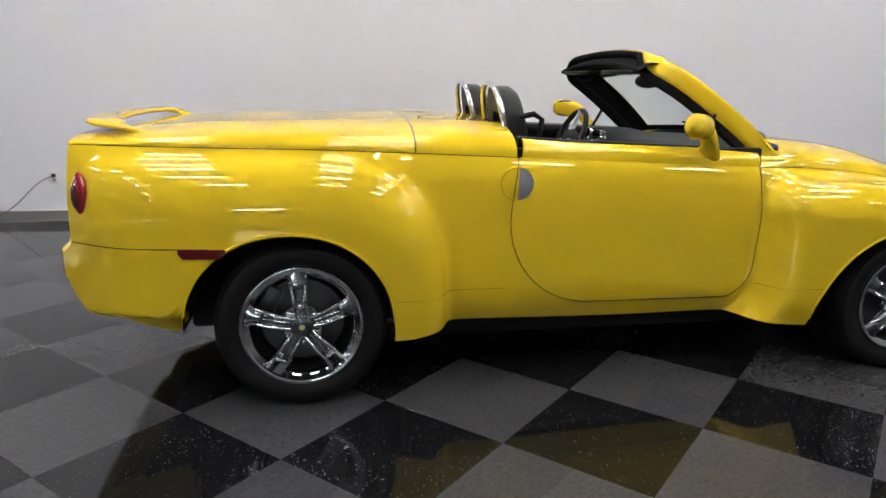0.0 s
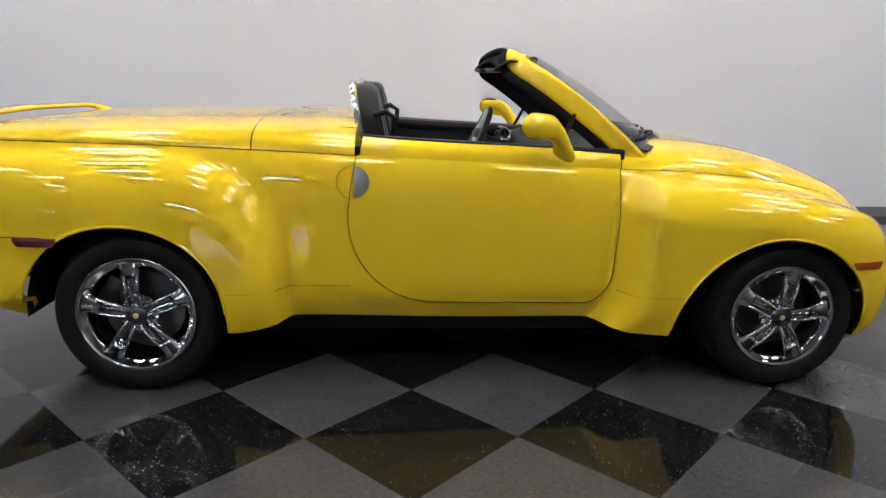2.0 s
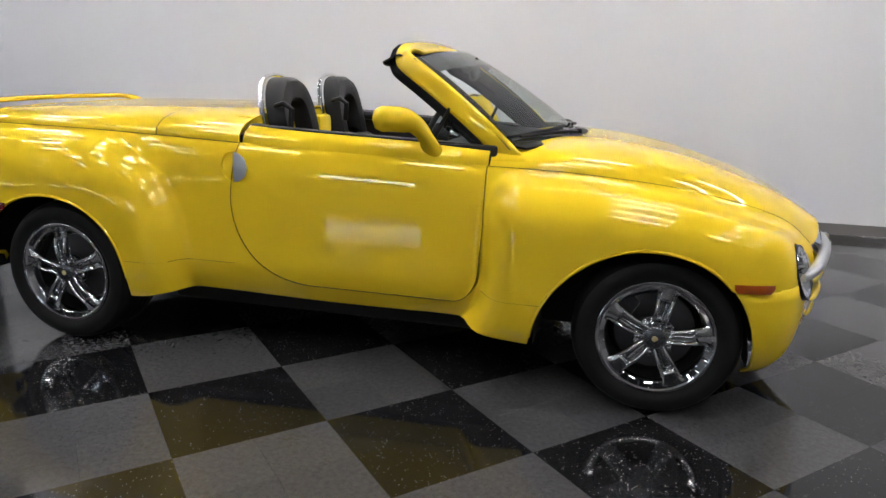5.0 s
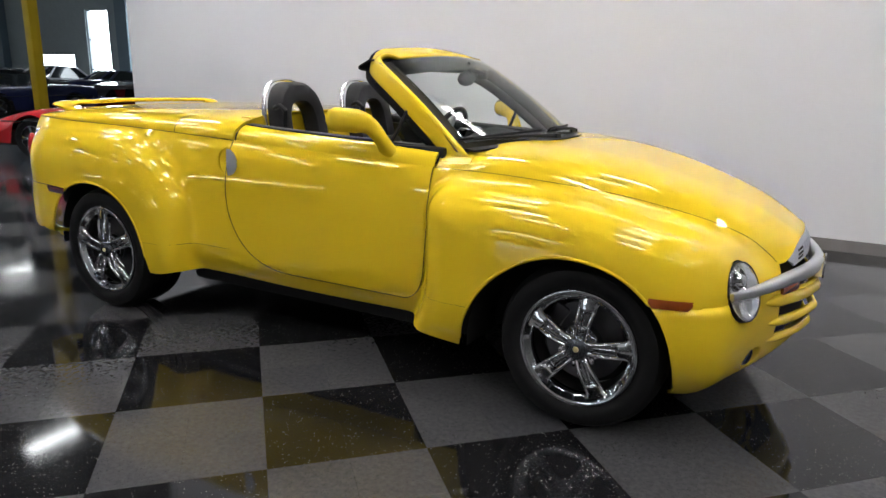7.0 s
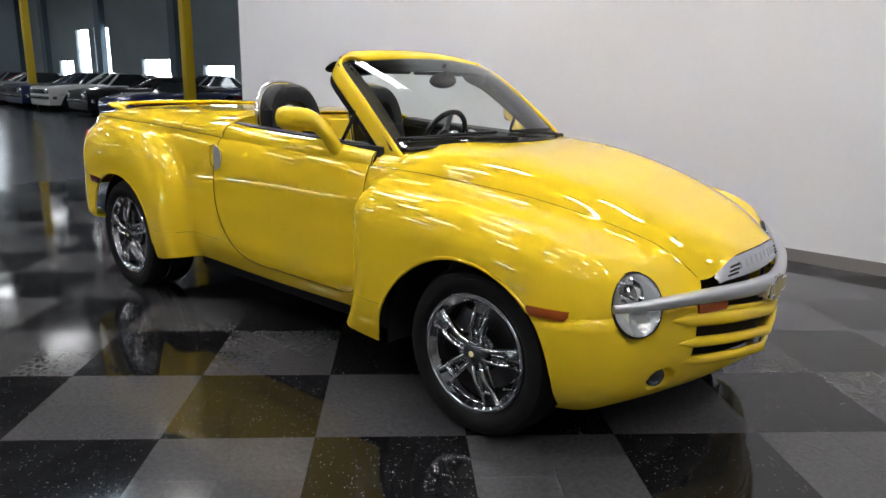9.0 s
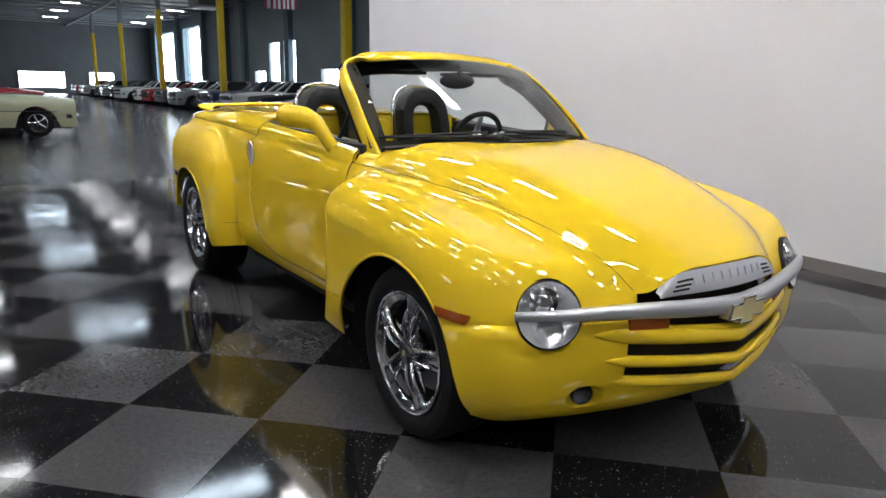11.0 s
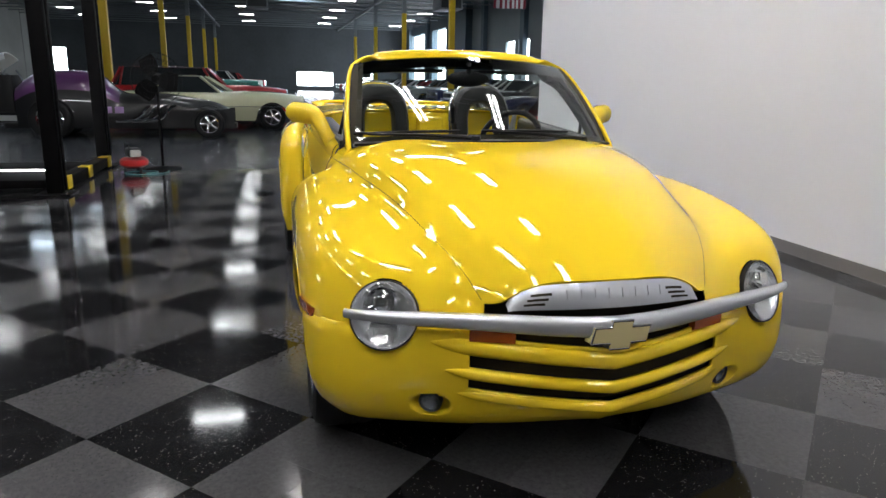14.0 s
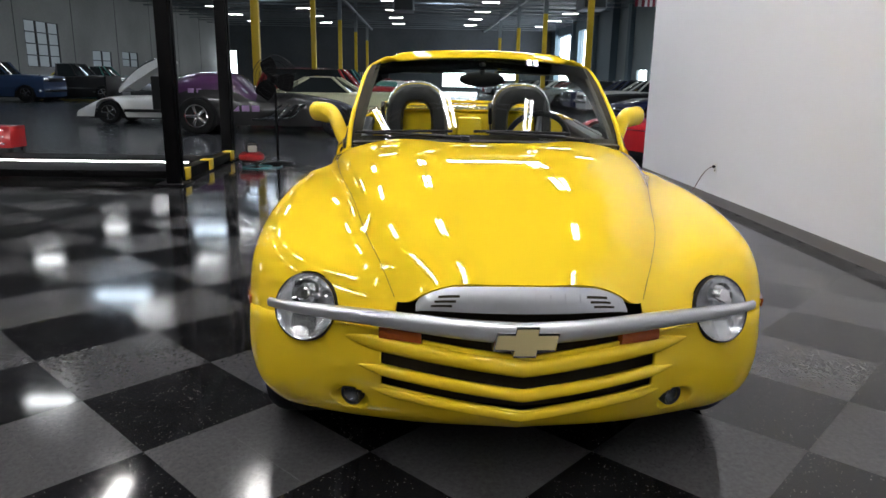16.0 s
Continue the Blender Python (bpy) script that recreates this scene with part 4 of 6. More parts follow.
# silver bar, badge and name strip
half = [(3.752, 0, 0.630), (3.727, 0.18, 0.635), (3.682, 0.36, 0.642), (3.622, 0.55, 0.646), (3.556, 0.72, 0.645), (3.503, 0.826, 0.645), (3.488, 0.848, 0.645)]
run = np.concatenate([smoothed([(x, -y, z) for x, y, z in half], 30)[::-1], smoothed(half, 30)[1:]])
t = np.gradient(run, axis=0)
t /= np.linalg.norm(t, axis=1, keepdims=True)
up = np.tile((0, 0, 1.0), (59, 1))
hh = np.interp(np.abs(run[:, 1]), (0, 0.3, 0.6, 0.84), (0.035, 0.029, 0.022, 0.015))
bar = part("front_bar", sweep(run, np.cross(t, up), up, np.interp(np.abs(run[:, 1]), (0, 0.6, 0.76, 0.84), (0.026, 0.024, 0.018, 0.010)), hh, 16, 3.2), SILVER, car, "satin silver front bar across the headlights")
badge = bmesh.new()
shape = [(a * 0.86, b * 0.86) for a, b in ((-0.118, -0.030), (-0.104, 0.030), (-0.040, 0.030), (-0.036, 0.054), (0.046, 0.054), (0.042, 0.030), (0.118, 0.030), (0.104, -0.030), (0.040, -0.030), (0.036, -0.054), (-0.046, -0.054), (-0.042, -0.030))]
fv = [badge.verts.new((3.782 - 0.02 * abs(a), a, 0.612 + b)) for a, b in shape]
fb = [badge.verts.new((3.742 - 0.06 * abs(a), a * 1.03, 0.612 + b * 1.04)) for a, b in shape]
badge.faces.new(fv[::-1])
for i in range(12):
    badge.faces.new((fv[i], fv[(i + 1) % 12], fb[(i + 1) % 12], fb[i]))
part("badge", badge, GOLD, bar, "pale gold badge in a chrome edge", smooth=False)
ring = [(3.779 - 0.02 * abs(a), a, 0.612 + b) for a, b in shape]
part("badge_edge", tube(np.array(ring + ring[:1]), 0.0045, 6, caps=False), CHROME, bar)


def strip_point(y, q, lift=0.0):
    """A point on the face of the nose strip: q runs from its lower edge to the hood's lip."""
    e = math.sqrt(max(0.0, 1 - (abs(y) / 0.346) ** 9))
    top, low = 0.690 + 0.073 * e - 0.14 * y * y, 0.672 + 0.008 * e
    return (3.682 - 0.36 * y * y + 0.026 * (1 - q * q) + lift, y, low + (top - low) * q)


P = np.array([[strip_point(y, q) for q in (1, 0.75, 0.5, 0.2, 0)] for y in np.linspace(-0.344, 0.344, 45)])
strip = part("name_strip", shell(P[:, ::-1], 0.012), SILVER, car, "satin silver nose strip with raised plain lettering bars")
for k in range(9):
    y = -0.192 + k * 0.048
    face = np.array([[strip_point(y + dy, q, 0.0038) for dy in (-0.011, 0.0, 0.011)] for q in (0.78, 0.66, 0.54, 0.42)])
    part("letter_bar", shell(face, 0.004), SILVER, strip)
# Slots are dark plates on the face: their inner shade is put in as colour.
for sign in (-1, 1):
    for k in range(3):
        face = np.array([[strip_point(sign * (0.262 - 0.012 * k) + dy, 0.25 + 0.2 * k + dq, 0.003) for dy in (-0.034, 0.0, 0.034)] for dq in (0.06, -0.04)])
        part("strip_slot", shell(face, 0.004), GAP, strip)
# A dark sheet across the nose stands in for the shade inside it.
nose_back = np.array([[(float(plan_x(abs(y))) - 0.10, y, z) for y in np.linspace(-0.42, 0.42, 25)] for z in (0.56, 0.64, 0.74)])
part("grille_opening", sheet(nose_back), GAP, car)

# headlights
for sign in (-1, 1):
    m = HEAD[(sign + 1) // 2]
    gasket = lathe([(0.112, 0.004), (0.114, 0.009), (0.117, 0.007), (0.118, -0.01), (0.116, -0.06)], 64, "x", m=m)
    lamp = part("headlight", gasket, BLACK, car, "round clear headlight in a black gasket")
    part("reflector", lathe([(0.0, -0.05), (0.04, -0.046), (0.075, -0.026), (0.098, -0.004), (0.112, 0.006)], 48, "x", m=m), REFLECTOR, lamp)
    part("lens", lathe([(0.0, 0.034), (0.035, 0.032), (0.07, 0.026), (0.095, 0.016), (0.112, 0.006)], 48, "x", m=m), LENS, lamp)
    bulb = lathe([(0.0, 0.022), (0.022, 0.017), (0.034, 0.0), (0.036, -0.03)], 28, "x", m=m @ pose(0, sign * 0.012, 0.045))
    part("projector", bulb, MIRROR, lamp)
    part("projector_ring", lathe([(0.034, 0.0), (0.046, 0.006), (0.052, -0.01)], 28, "x", m=m @ pose(0, sign * 0.012, 0.045)), CHROME, lamp)
    part("lower_bowl", lathe([(0.0, -0.02), (0.03, -0.012), (0.05, 0.0)], 24, "x", m=m @ pose(0.002, 0, -0.055)), REFLECTOR, lamp)

# windscreen, frame, header
wb = lambda y: (2.27 + 0.23 * (1 - (y / 0.662) ** 2), 1.092 + 0.030 * (1 - (y / 0.662) ** 2))
wt = lambda y: (1.79 + 0.075 * (1 - (y / 0.578) ** 2), 1.482 + 0.042 * (1 - (y / 0.578) ** 2))
W = []
for s in np.linspace(-1, 1, 33):
    a, b = wb(0.662 * s), wt(0.578 * s)
    col = []
    for k in np.linspace(0, 1, 17):
        bow = 0.02 * 4 * k * (1 - k)
        col.append((a[0] + (b[0] - a[0]) * k + bow * 0.6, (0.662 + (0.578 - 0.662) * k) * s, a[1] + (b[1] - a[1]) * k + bow * 0.8))
    W.append(col)
W = np.array(W)
screen = part("windscreen", sheet(W), GLASS, car, "clear curved windscreen with a dark shade band")
screen.visible_shadow = False
band = W + np.array((-0.004, 0, -0.004))
part("shade_band", sheet(band[:, 13:]), SHADE, screen).visible_shadow = False
for a, b in ((0, 1), (32, 31)):
    part("black_edge", sheet(np.array([band[a] * np.array((1, 1.085, 1)) - np.array((0.010, 0, 0.004)), band[a], band[a] * 0.35 + band[b] * 0.65])), GAP, screen)
part("black_edge", sheet(np.stack([band[:, 0], band[:, 1]], 1)), GAP, screen)
half = [(2.33, 0.692, 1.035), (2.16, 0.686, 1.190), (1.99, 0.660, 1.325), (1.85, 0.634, 1.425), (1.778, 0.606, 1.470), (1.735, 0.56, 1.497), (1.730, 0.47, 1.514), (1.742, 0.28, 1.530), (1.750, 0.0, 1.538)]
run = smoothed([(x, -y, z) for x, y, z in half] + half[-2::-1], 90)
cross = np.abs(run[:, 1])
lie = np.clip((cross - 0.44) / 0.14, 0, 1)
lie = (lie * lie * (3 - 2 * lie))[:, None]
fore = lie * np.array((0.66, 0, 0.75)) + (1 - lie) * np.array((0.93, 0, -0.36))
fore /= np.linalg.norm(fore, axis=1, keepdims=True)
t = np.gradient(run, axis=0)
t /= np.linalg.norm(t, axis=1, keepdims=True)
depth = np.cross(t, fore)
depth /= np.linalg.norm(depth, axis=1, keepdims=True)
part("windscreen_frame", sweep(run - fore * (0.008 + 0.030 * lie), fore, depth, 0.047 + 0.012 * (1 - lie[:, 0]), 0.015, 16, 2.8), PAINT, car, "yellow windscreen frame")
side_in = np.stack([0 * cross, -np.sign(run[:, 1]) * lie[:, 0], -(1 - lie[:, 0])], 1)
part("frame_lining", sweep(run - fore * (0.012 + 0.024 * lie) + side_in * 0.0165, fore, depth, 0.036, 0.0035, 14, 3.0), FABRIC, car, "black pillar lining")
inner = run - fore * (0.062 + 0.036 * lie) - np.stack([0 * cross, np.sign(run[:, 1]) * 0.014 * lie[:, 0], 0.018 * (1 - lie[:, 0])], 1)
part("frame_seal", sweep(inner, fore, depth, 0.030, 0.018, 14, 2.6), FABRIC, car, "black rubber seal behind the windscreen frame")
V = []
for s in np.linspace(-1, 1, 41):
    y = 0.565 * s
    b = 1 - s * s
    V.append([(1.745 + 0.02 * b, y, 1.478 + 0.038 * b), (1.67 + 0.02 * b, y * 1.0, 1.488 + 0.040 * b), (1.634 + 0.015 * b, y, 1.472 + 0.043 * b), (1.604 + 0.015 * b, y, 1.450 + 0.042 * b), (1.622 + 0.015 * b, y * 0.99, 1.436 + 0.040 * b), (1.70 + 0.02 * b, y * 0.98, 1.445 + 0.04 * b), (1.80, y * 0.97, 1.43 + 0.04 * b)])
header = part("header_trim", shell(np.array([smoothed(c, 22) for c in V]), 0.006), FABRIC, car, "black cloth header with sun visors")
for sign in (-1, 1):
    part("sun_visor", box(1.60, 1.78, sign * 0.30 - 0.20, sign * 0.30 + 0.20, 1.438, 1.456, 0.008), BLACK, header)
    part("visor_label", box(1.615, 1.68, sign * 0.36 - 0.09, sign * 0.36 + 0.09, 1.434, 1.4385, 0.001), VISOR, header)
    part("latch", box(1.74, 1.80, sign * 0.53 - 0.02, sign * 0.53 + 0.02, 1.40, 1.46, 0.008), BLACK, header)
glass_mirror = bmesh.new()
bmesh.ops.create_uvsphere(glass_mirror, u_segments=28, v_segments=14, radius=1)
bmesh.ops.transform(glass_mirror, matrix=pose(1.93, 0.0, 1.405, 0, 12, 8) @ Matrix.Diagonal((0.028, 0.128, 0.042, 1)), verts=glass_mirror.verts[:])
inside = part("rear_view_mirror", glass_mirror, BLACK, car, "black rear-view mirror under the header")
part("mirror_arm", tube([(1.94, 0, 1.42), (1.95, 0, 1.455), (1.93, 0, 1.485)], 0.016, 10), BLACK, inside)
for sign in (-1, 1):
    part("quarter_glass", sheet(np.array([[(1.90, sign * 0.705, 1.098), (2.00, sign * 0.70, 1.094), (2.12, sign * 0.70, 1.09)], [(1.93, sign * 0.69, 1.16), (2.0, sign * 0.685, 1.15), (2.08, sign * 0.69, 1.12)], [(1.955, sign * 0.672, 1.22), (1.985, sign * 0.672, 1.205), (2.03, sign * 0.685, 1.16)]])), GLASS, car).visible_shadow = False
    part("pillar_trim", tube([(1.885, sign * 0.70, 1.09), (1.925, sign * 0.684, 1.17), (1.965, sign * 0.668, 1.255)], 0.010, 8), BLACK, car)
# cowl and wipers
cowl = np.array([[(wb(y)[0] - 0.03, y * 0.98, wb(y)[1] - 0.03), (wb(y)[0] + 0.012, y, wb(y)[1] - 0.004), (wb(y)[0] + 0.055, y * 1.005, wb(y)[1] - 0.010)] for y in np.linspace(-0.665, 0.665, 33)])
part("cowl", shell(cowl, 0.01), BLACK, car, "black plastic cowl under the windscreen")
for y0, y1 in ((-0.12, -0.60), (0.48, -0.02)):
    pts = []
    for k in np.linspace(0, 1, 9):
        y = y0 + (y1 - y0) * k
        b = wb(y)
        pts.append((b[0] + 0.02 - 0.045 * k, y, b[1] + 0.008 + 0.030 * k ** 0.6))
    wiper = part("wiper", tube(pts, np.linspace(0.011, 0.006, 9), 8), BLACK, car)
    blade = [(wb(y)[0] - 0.035, y, wb(y)[1] + 0.042) for y in np.linspace(y1 - 0.06, y1 + 0.42, 9)]
    part("wiper_blade", tube(blade, 0.007, 8), BLACK, wiper)
    part("wiper_pivot", lathe([(0.0, 0.03), (0.02, 0.028), (0.026, 0.0)], 16, "z", m=pose(wb(y0)[0] + 0.02, y0, wb(y0)[1] - 0.005)), BLACK, wiper)
part("antenna_base", lathe([(0.0, 0.028), (0.010, 0.024), (0.014, 0.0)], 14, "z", m=pose(2.62, 0.68, 0.995)), BLACK, car)

# mirrors
for sign in (-1, 1):
    path = smoothed([(1.912, 0.735, 1.05), (1.897, 0.765, 1.10), (1.874, 0.790, 1.15), (1.840, 0.815, 1.190), (1.803, 0.85, 1.207), (1.762, 0.89, 1.213), (1.725, 0.925, 1.215), (1.698, 0.950, 1.215)], 26) * np.array((1, sign, 1))
    k = np.linspace(0, 1, 26)
    rx = np.interp(k, (0, 0.25, 0.45, 0.6, 0.88, 0.96, 1), (0.056, 0.040, 0.038, 0.050, 0.052, 0.040, 0.008))
    rz = np.interp(k, (0, 0.25, 0.45, 0.6, 0.88, 0.96, 1), (0.036, 0.033, 0.042, 0.055, 0.056, 0.043, 0.008))
    t = np.gradient(path, axis=0)
    t /= np.linalg.norm(t, axis=1, keepdims=True)
    sx = np.cross(t, np.tile((0, 0, 1.0), (26, 1)))
    sx /= np.linalg.norm(sx, axis=1, keepdims=True)
    mirror = part("side_mirror", sweep(path, sx, np.cross(sx, t), rx, rz, 24, 2.2), PAINT, car, "yellow teardrop side mirror", angle=70)
    m = pose(1.748, sign * 0.862, 1.213, 0, 0, 180 + sign * 54) @ Matrix.Diagonal((1, 1.5, 1.0, 1))
    part("mirror_rim", lathe([(0.044, 0.004), (0.050, 0.008), (0.055, -0.004), (0.054, -0.03)], 28, "x", m=m), BLACK, mirror)
    part("mirror_glass", lathe([(0.0, 0.0055), (0.03, 0.005), (0.046, 0.003)], 28, "x", m=m), MIRROR, mirror)
# door handles
for sign, door in zip((-1, 1), doors):
    x0, y0, z0 = 0.948, 0.843, 0.955
    half = [(x0 + 0.066 * math.sin(a), z0 + 0.070 * math.cos(a)) for a in np.linspace(0, math.pi, 18)]
    P = [[(x0 + 0.006 + (x - x0) * k, sign * (y0 + 0.010 - 0.006 * k * k - 0.02 * max(0, z - z0 + 0.0)), z0 + (z - z0) * max(k, 0.02)) for k in np.linspace(0, 1, 6)] for x, z in half]
    handle = part("door_handle", shell(np.array(P) if sign > 0 else np.array(P)[::-1], 0.006), SILVER, door, "satin silver half-round door handle")
    ring = [(x0 - 0.068 * math.sin(a), sign * (y0 - 0.001 - 0.02 * max(0, 0.072 * math.cos(a))), z0 + 0.072 * math.cos(a)) for a in np.linspace(0, math.pi, 20)]
    part("handle_cup", tube(ring, 0.006, 8), PAINT, car)

# cabin
tub = box(0.78, 2.26, -0.68, 0.68, 0.36, 0.42)
for y in (-0.70, 0.70):
    box(0.80, 2.2, y - 0.03, y + 0.03, 0.40, 1.10, 0.012, tub)
part("cabin_tub", tub, LEATHER, car)
for sign in (-1, 1):
    run = np.array([(u, sign * float(sill_y(u) - 0.055), float(sill_z(u)) - 0.022) for u in np.linspace(0.98, 2.1, 20)])
    part("door_trim", sweep(run, np.tile((0, 1.0, 0), (20, 1)), np.tile((0, 0, 1.0), (20, 1)), 0.04, 0.03, 12), LEATHER, car, "black padded door trim")
bulk = box(0.86, 0.95, -0.66, 0.66, 0.45, 1.185, 0.02)
box(0.93, 1.06, -0.085, 0.085, 0.60, 1.16, 0.03, bulk)
part("rear_bulkhead", bulk, PAINT, car, "yellow panel behind the seats")
dash_P = []
for y in np.linspace(-0.68, 0.68, 31):
    f = 1 - (y / 0.70) ** 2
    hump = 0.035 * math.exp(-((y - 0.37) / 0.17) ** 2)
    dash_P.append(smoothed([(1.80 + 0.02 * f, y, 0.80), (1.78 + 0.02 * f, y, 0.97), (1.83 + 0.03 * f, y, 1.055 + hump), (1.95 + 0.05 * f, y, 1.075 + hump), (2.12 + 0.1 * f, y, 1.072), (2.26 + 0.2 * f, y, 1.062 + 0.025 * f)], 18))
dash = part("dashboard", shell(np.array(dash_P), 0.008), DASH, car, "dark grey moulded dashboard")
for y in (0.29, 0.45):
    gauge = part("gauge", lathe([(0.055, 0.03), (0.062, 0.036), (0.068, 0.02), (0.066, -0.02), (0.05, -0.02), (0.0, -0.012)], 28, "x", m=pose(1.775, y, 1.045, 0, -12, 180)), CHROME, dash, "chrome-ringed gauge")
for y in (-0.56, 0.60):
    part("air_vent", lathe([(0.04, 0.0), (0.05, 0.01), (0.055, -0.02)], 24, "x", m=pose(1.80, y, 1.03, 0, 0, 180)), CHROME, dash)
wheel_m = pose(1.615, 0.37, 1.05, 0, 90 + 24, 0)
ring = [wheel_m @ Vector((0.185 * math.cos(a), 0.185 * math.sin(a), 0)) for a in np.linspace(0, 2 * math.pi, 49)]
steer = part("steering_wheel", tube([tuple(v) for v in ring], 0.017, 12, caps=False), LEATHER, car, "black leather steering wheel with silver spokes")
part("hub", lathe([(0.0, -0.035), (0.05, -0.03), (0.07, 0.0), (0.05, 0.03), (0.03, 0.10)], 24, "z", m=wheel_m), DASH, steer)
for a in (20, 160, 270):
    b = radians(a)
    part("spoke", tube([tuple(wheel_m @ Vector((r * math.sin(b), r * math.cos(b), -0.01))) for r in (0.05, 0.11, 0.18)], (0.022, 0.016, 0.014), 8), SILVER, steer)
part("column", tube([tuple(wheel_m @ Vector((0, 0, 0.08))), tuple(wheel_m @ Vector((0, 0, 0.30)))], 0.045, 12), DASH, steer)


def arch_outline(w, h, foot_w, n=28):
    """Seat-back outline in (y, z), from foot to foot over the top."""
    out = []
    for a in np.linspace(0, math.pi, n):
        c, s = math.cos(a), math.sin(a)
        out.append((w * math.copysign(abs(c) ** 0.75, c), h * s ** 0.6))
    return [(foot_w, -0.42)] + out + [(-foot_w, -0.42)]


for y0 in (-0.355, 0.355):
    seat = part("seat", box(1.02, 1.56, y0 - 0.24, y0 + 0.24, 0.52, 0.72, 0.06, segments=4), LEATHER, car, "black leather bucket seat with a chrome hoop")
    outer = smoothed([(0, a, b) for a, b in arch_outline(0.20, 0.33, 0.25)], 60)
    hole = smoothed([(0, a, b) for a, b in arch_outline(0.095, 0.15, 0.105)], 60)
    hole[:, 2] = np.maximum(hole[:, 2], -0.05) + 0.06
    rows = []
    for k, dx in ((0, -0.045), (0.0, -0.045), (0.5, -0.05), (1.0, -0.04), (1.0, 0.03), (0.85, 0.055), (0.5, 0.06), (0.15, 0.05), (0.0, 0.02), (0, -0.045)):
        mixed = hole * (1 - k) + outer * k
        lean = -0.20 * mixed[:, 2]
        rows.append(np.stack([1.045 + lean + dx, y0 + mixed[:, 1], 1.04 + mixed[:, 2]], 1))
    back = part("seat_back", sheet(np.array(rows)), LEATHER, seat)
    lower = box(1.03, 1.15, y0 - 0.215, y0 + 0.215, 0.62, 1.02, 0.04, segments=3)
    part("back_cushion", lower, LEATHER, seat)
    hoop = np.stack([1.045 - 0.20 * outer[:, 2] - 0.062, y0 + outer[:, 1] * 1.04, 1.04 + outer[:, 2] * 1.02 + 0.004], 1)
    t = np.gradient(hoop, axis=0)
    t /= np.linalg.norm(t, axis=1, keepdims=True)
    fx = np.tile((0.98, 0, 0.19), (60, 1))
    part("chrome_hoop", sweep(hoop, fx, np.cross(t, fx), 0.014, 0.010, 12), BRIGHT, seat, "polished chrome hoop")
    part("belt_guide", tube([(1.03, y0 - 0.20, 1.23), (1.09, y0 - 0.225, 1.245), (1.13, y0 - 0.225, 1.22), (1.12, y0 - 0.22, 1.12)], 0.014, 8), BLACK, seat)

# underside and wheel wells
under = box(-0.52, 3.40, -0.60, 0.60, 0.25, 0.55, 0.03)
box(0.46, 2.40, -0.70, 0.70, 0.20, 0.40, 0.03, under)
box(-0.78, -0.48, -0.64, 0.64, 0.44, 0.62, 0.03, under)
part("underbody", under, DARKSTEEL, car)
part("sill_underside", box(0.5, 2.3, -0.76, 0.76, 0.305, 0.42, 0.01), DARKSTEEL, car)
for x0, arch_r, zc in ((-0.045, 0.45, 0.36), (2.87, 0.445, 0.27)):
    for sign in (-1, 1):
        P = []
        for a in np.linspace(-0.05, math.pi + 0.05, 24):
            P.append([(x0 + arch_r * math.cos(a), sign * y, zc + (0.44 if x0 < 1 else 0.49) * math.sin(a)) for y in (0.90, 0.85, 0.75, 0.58)])
        part("wheel_well", sheet(np.array(P)), DARKSTEEL, car, angle=80)
        part("well_wall", box(x0 - 0.44, x0 + 0.44, sign * 0.58 - 0.01, sign * 0.58 + 0.01, 0.33, 0.8), DARKSTEEL, car)
part("tail_pan", box(-0.80, -0.5, -0.70, 0.70, 0.52, 0.7, 0.04), DARKSTEEL, car)


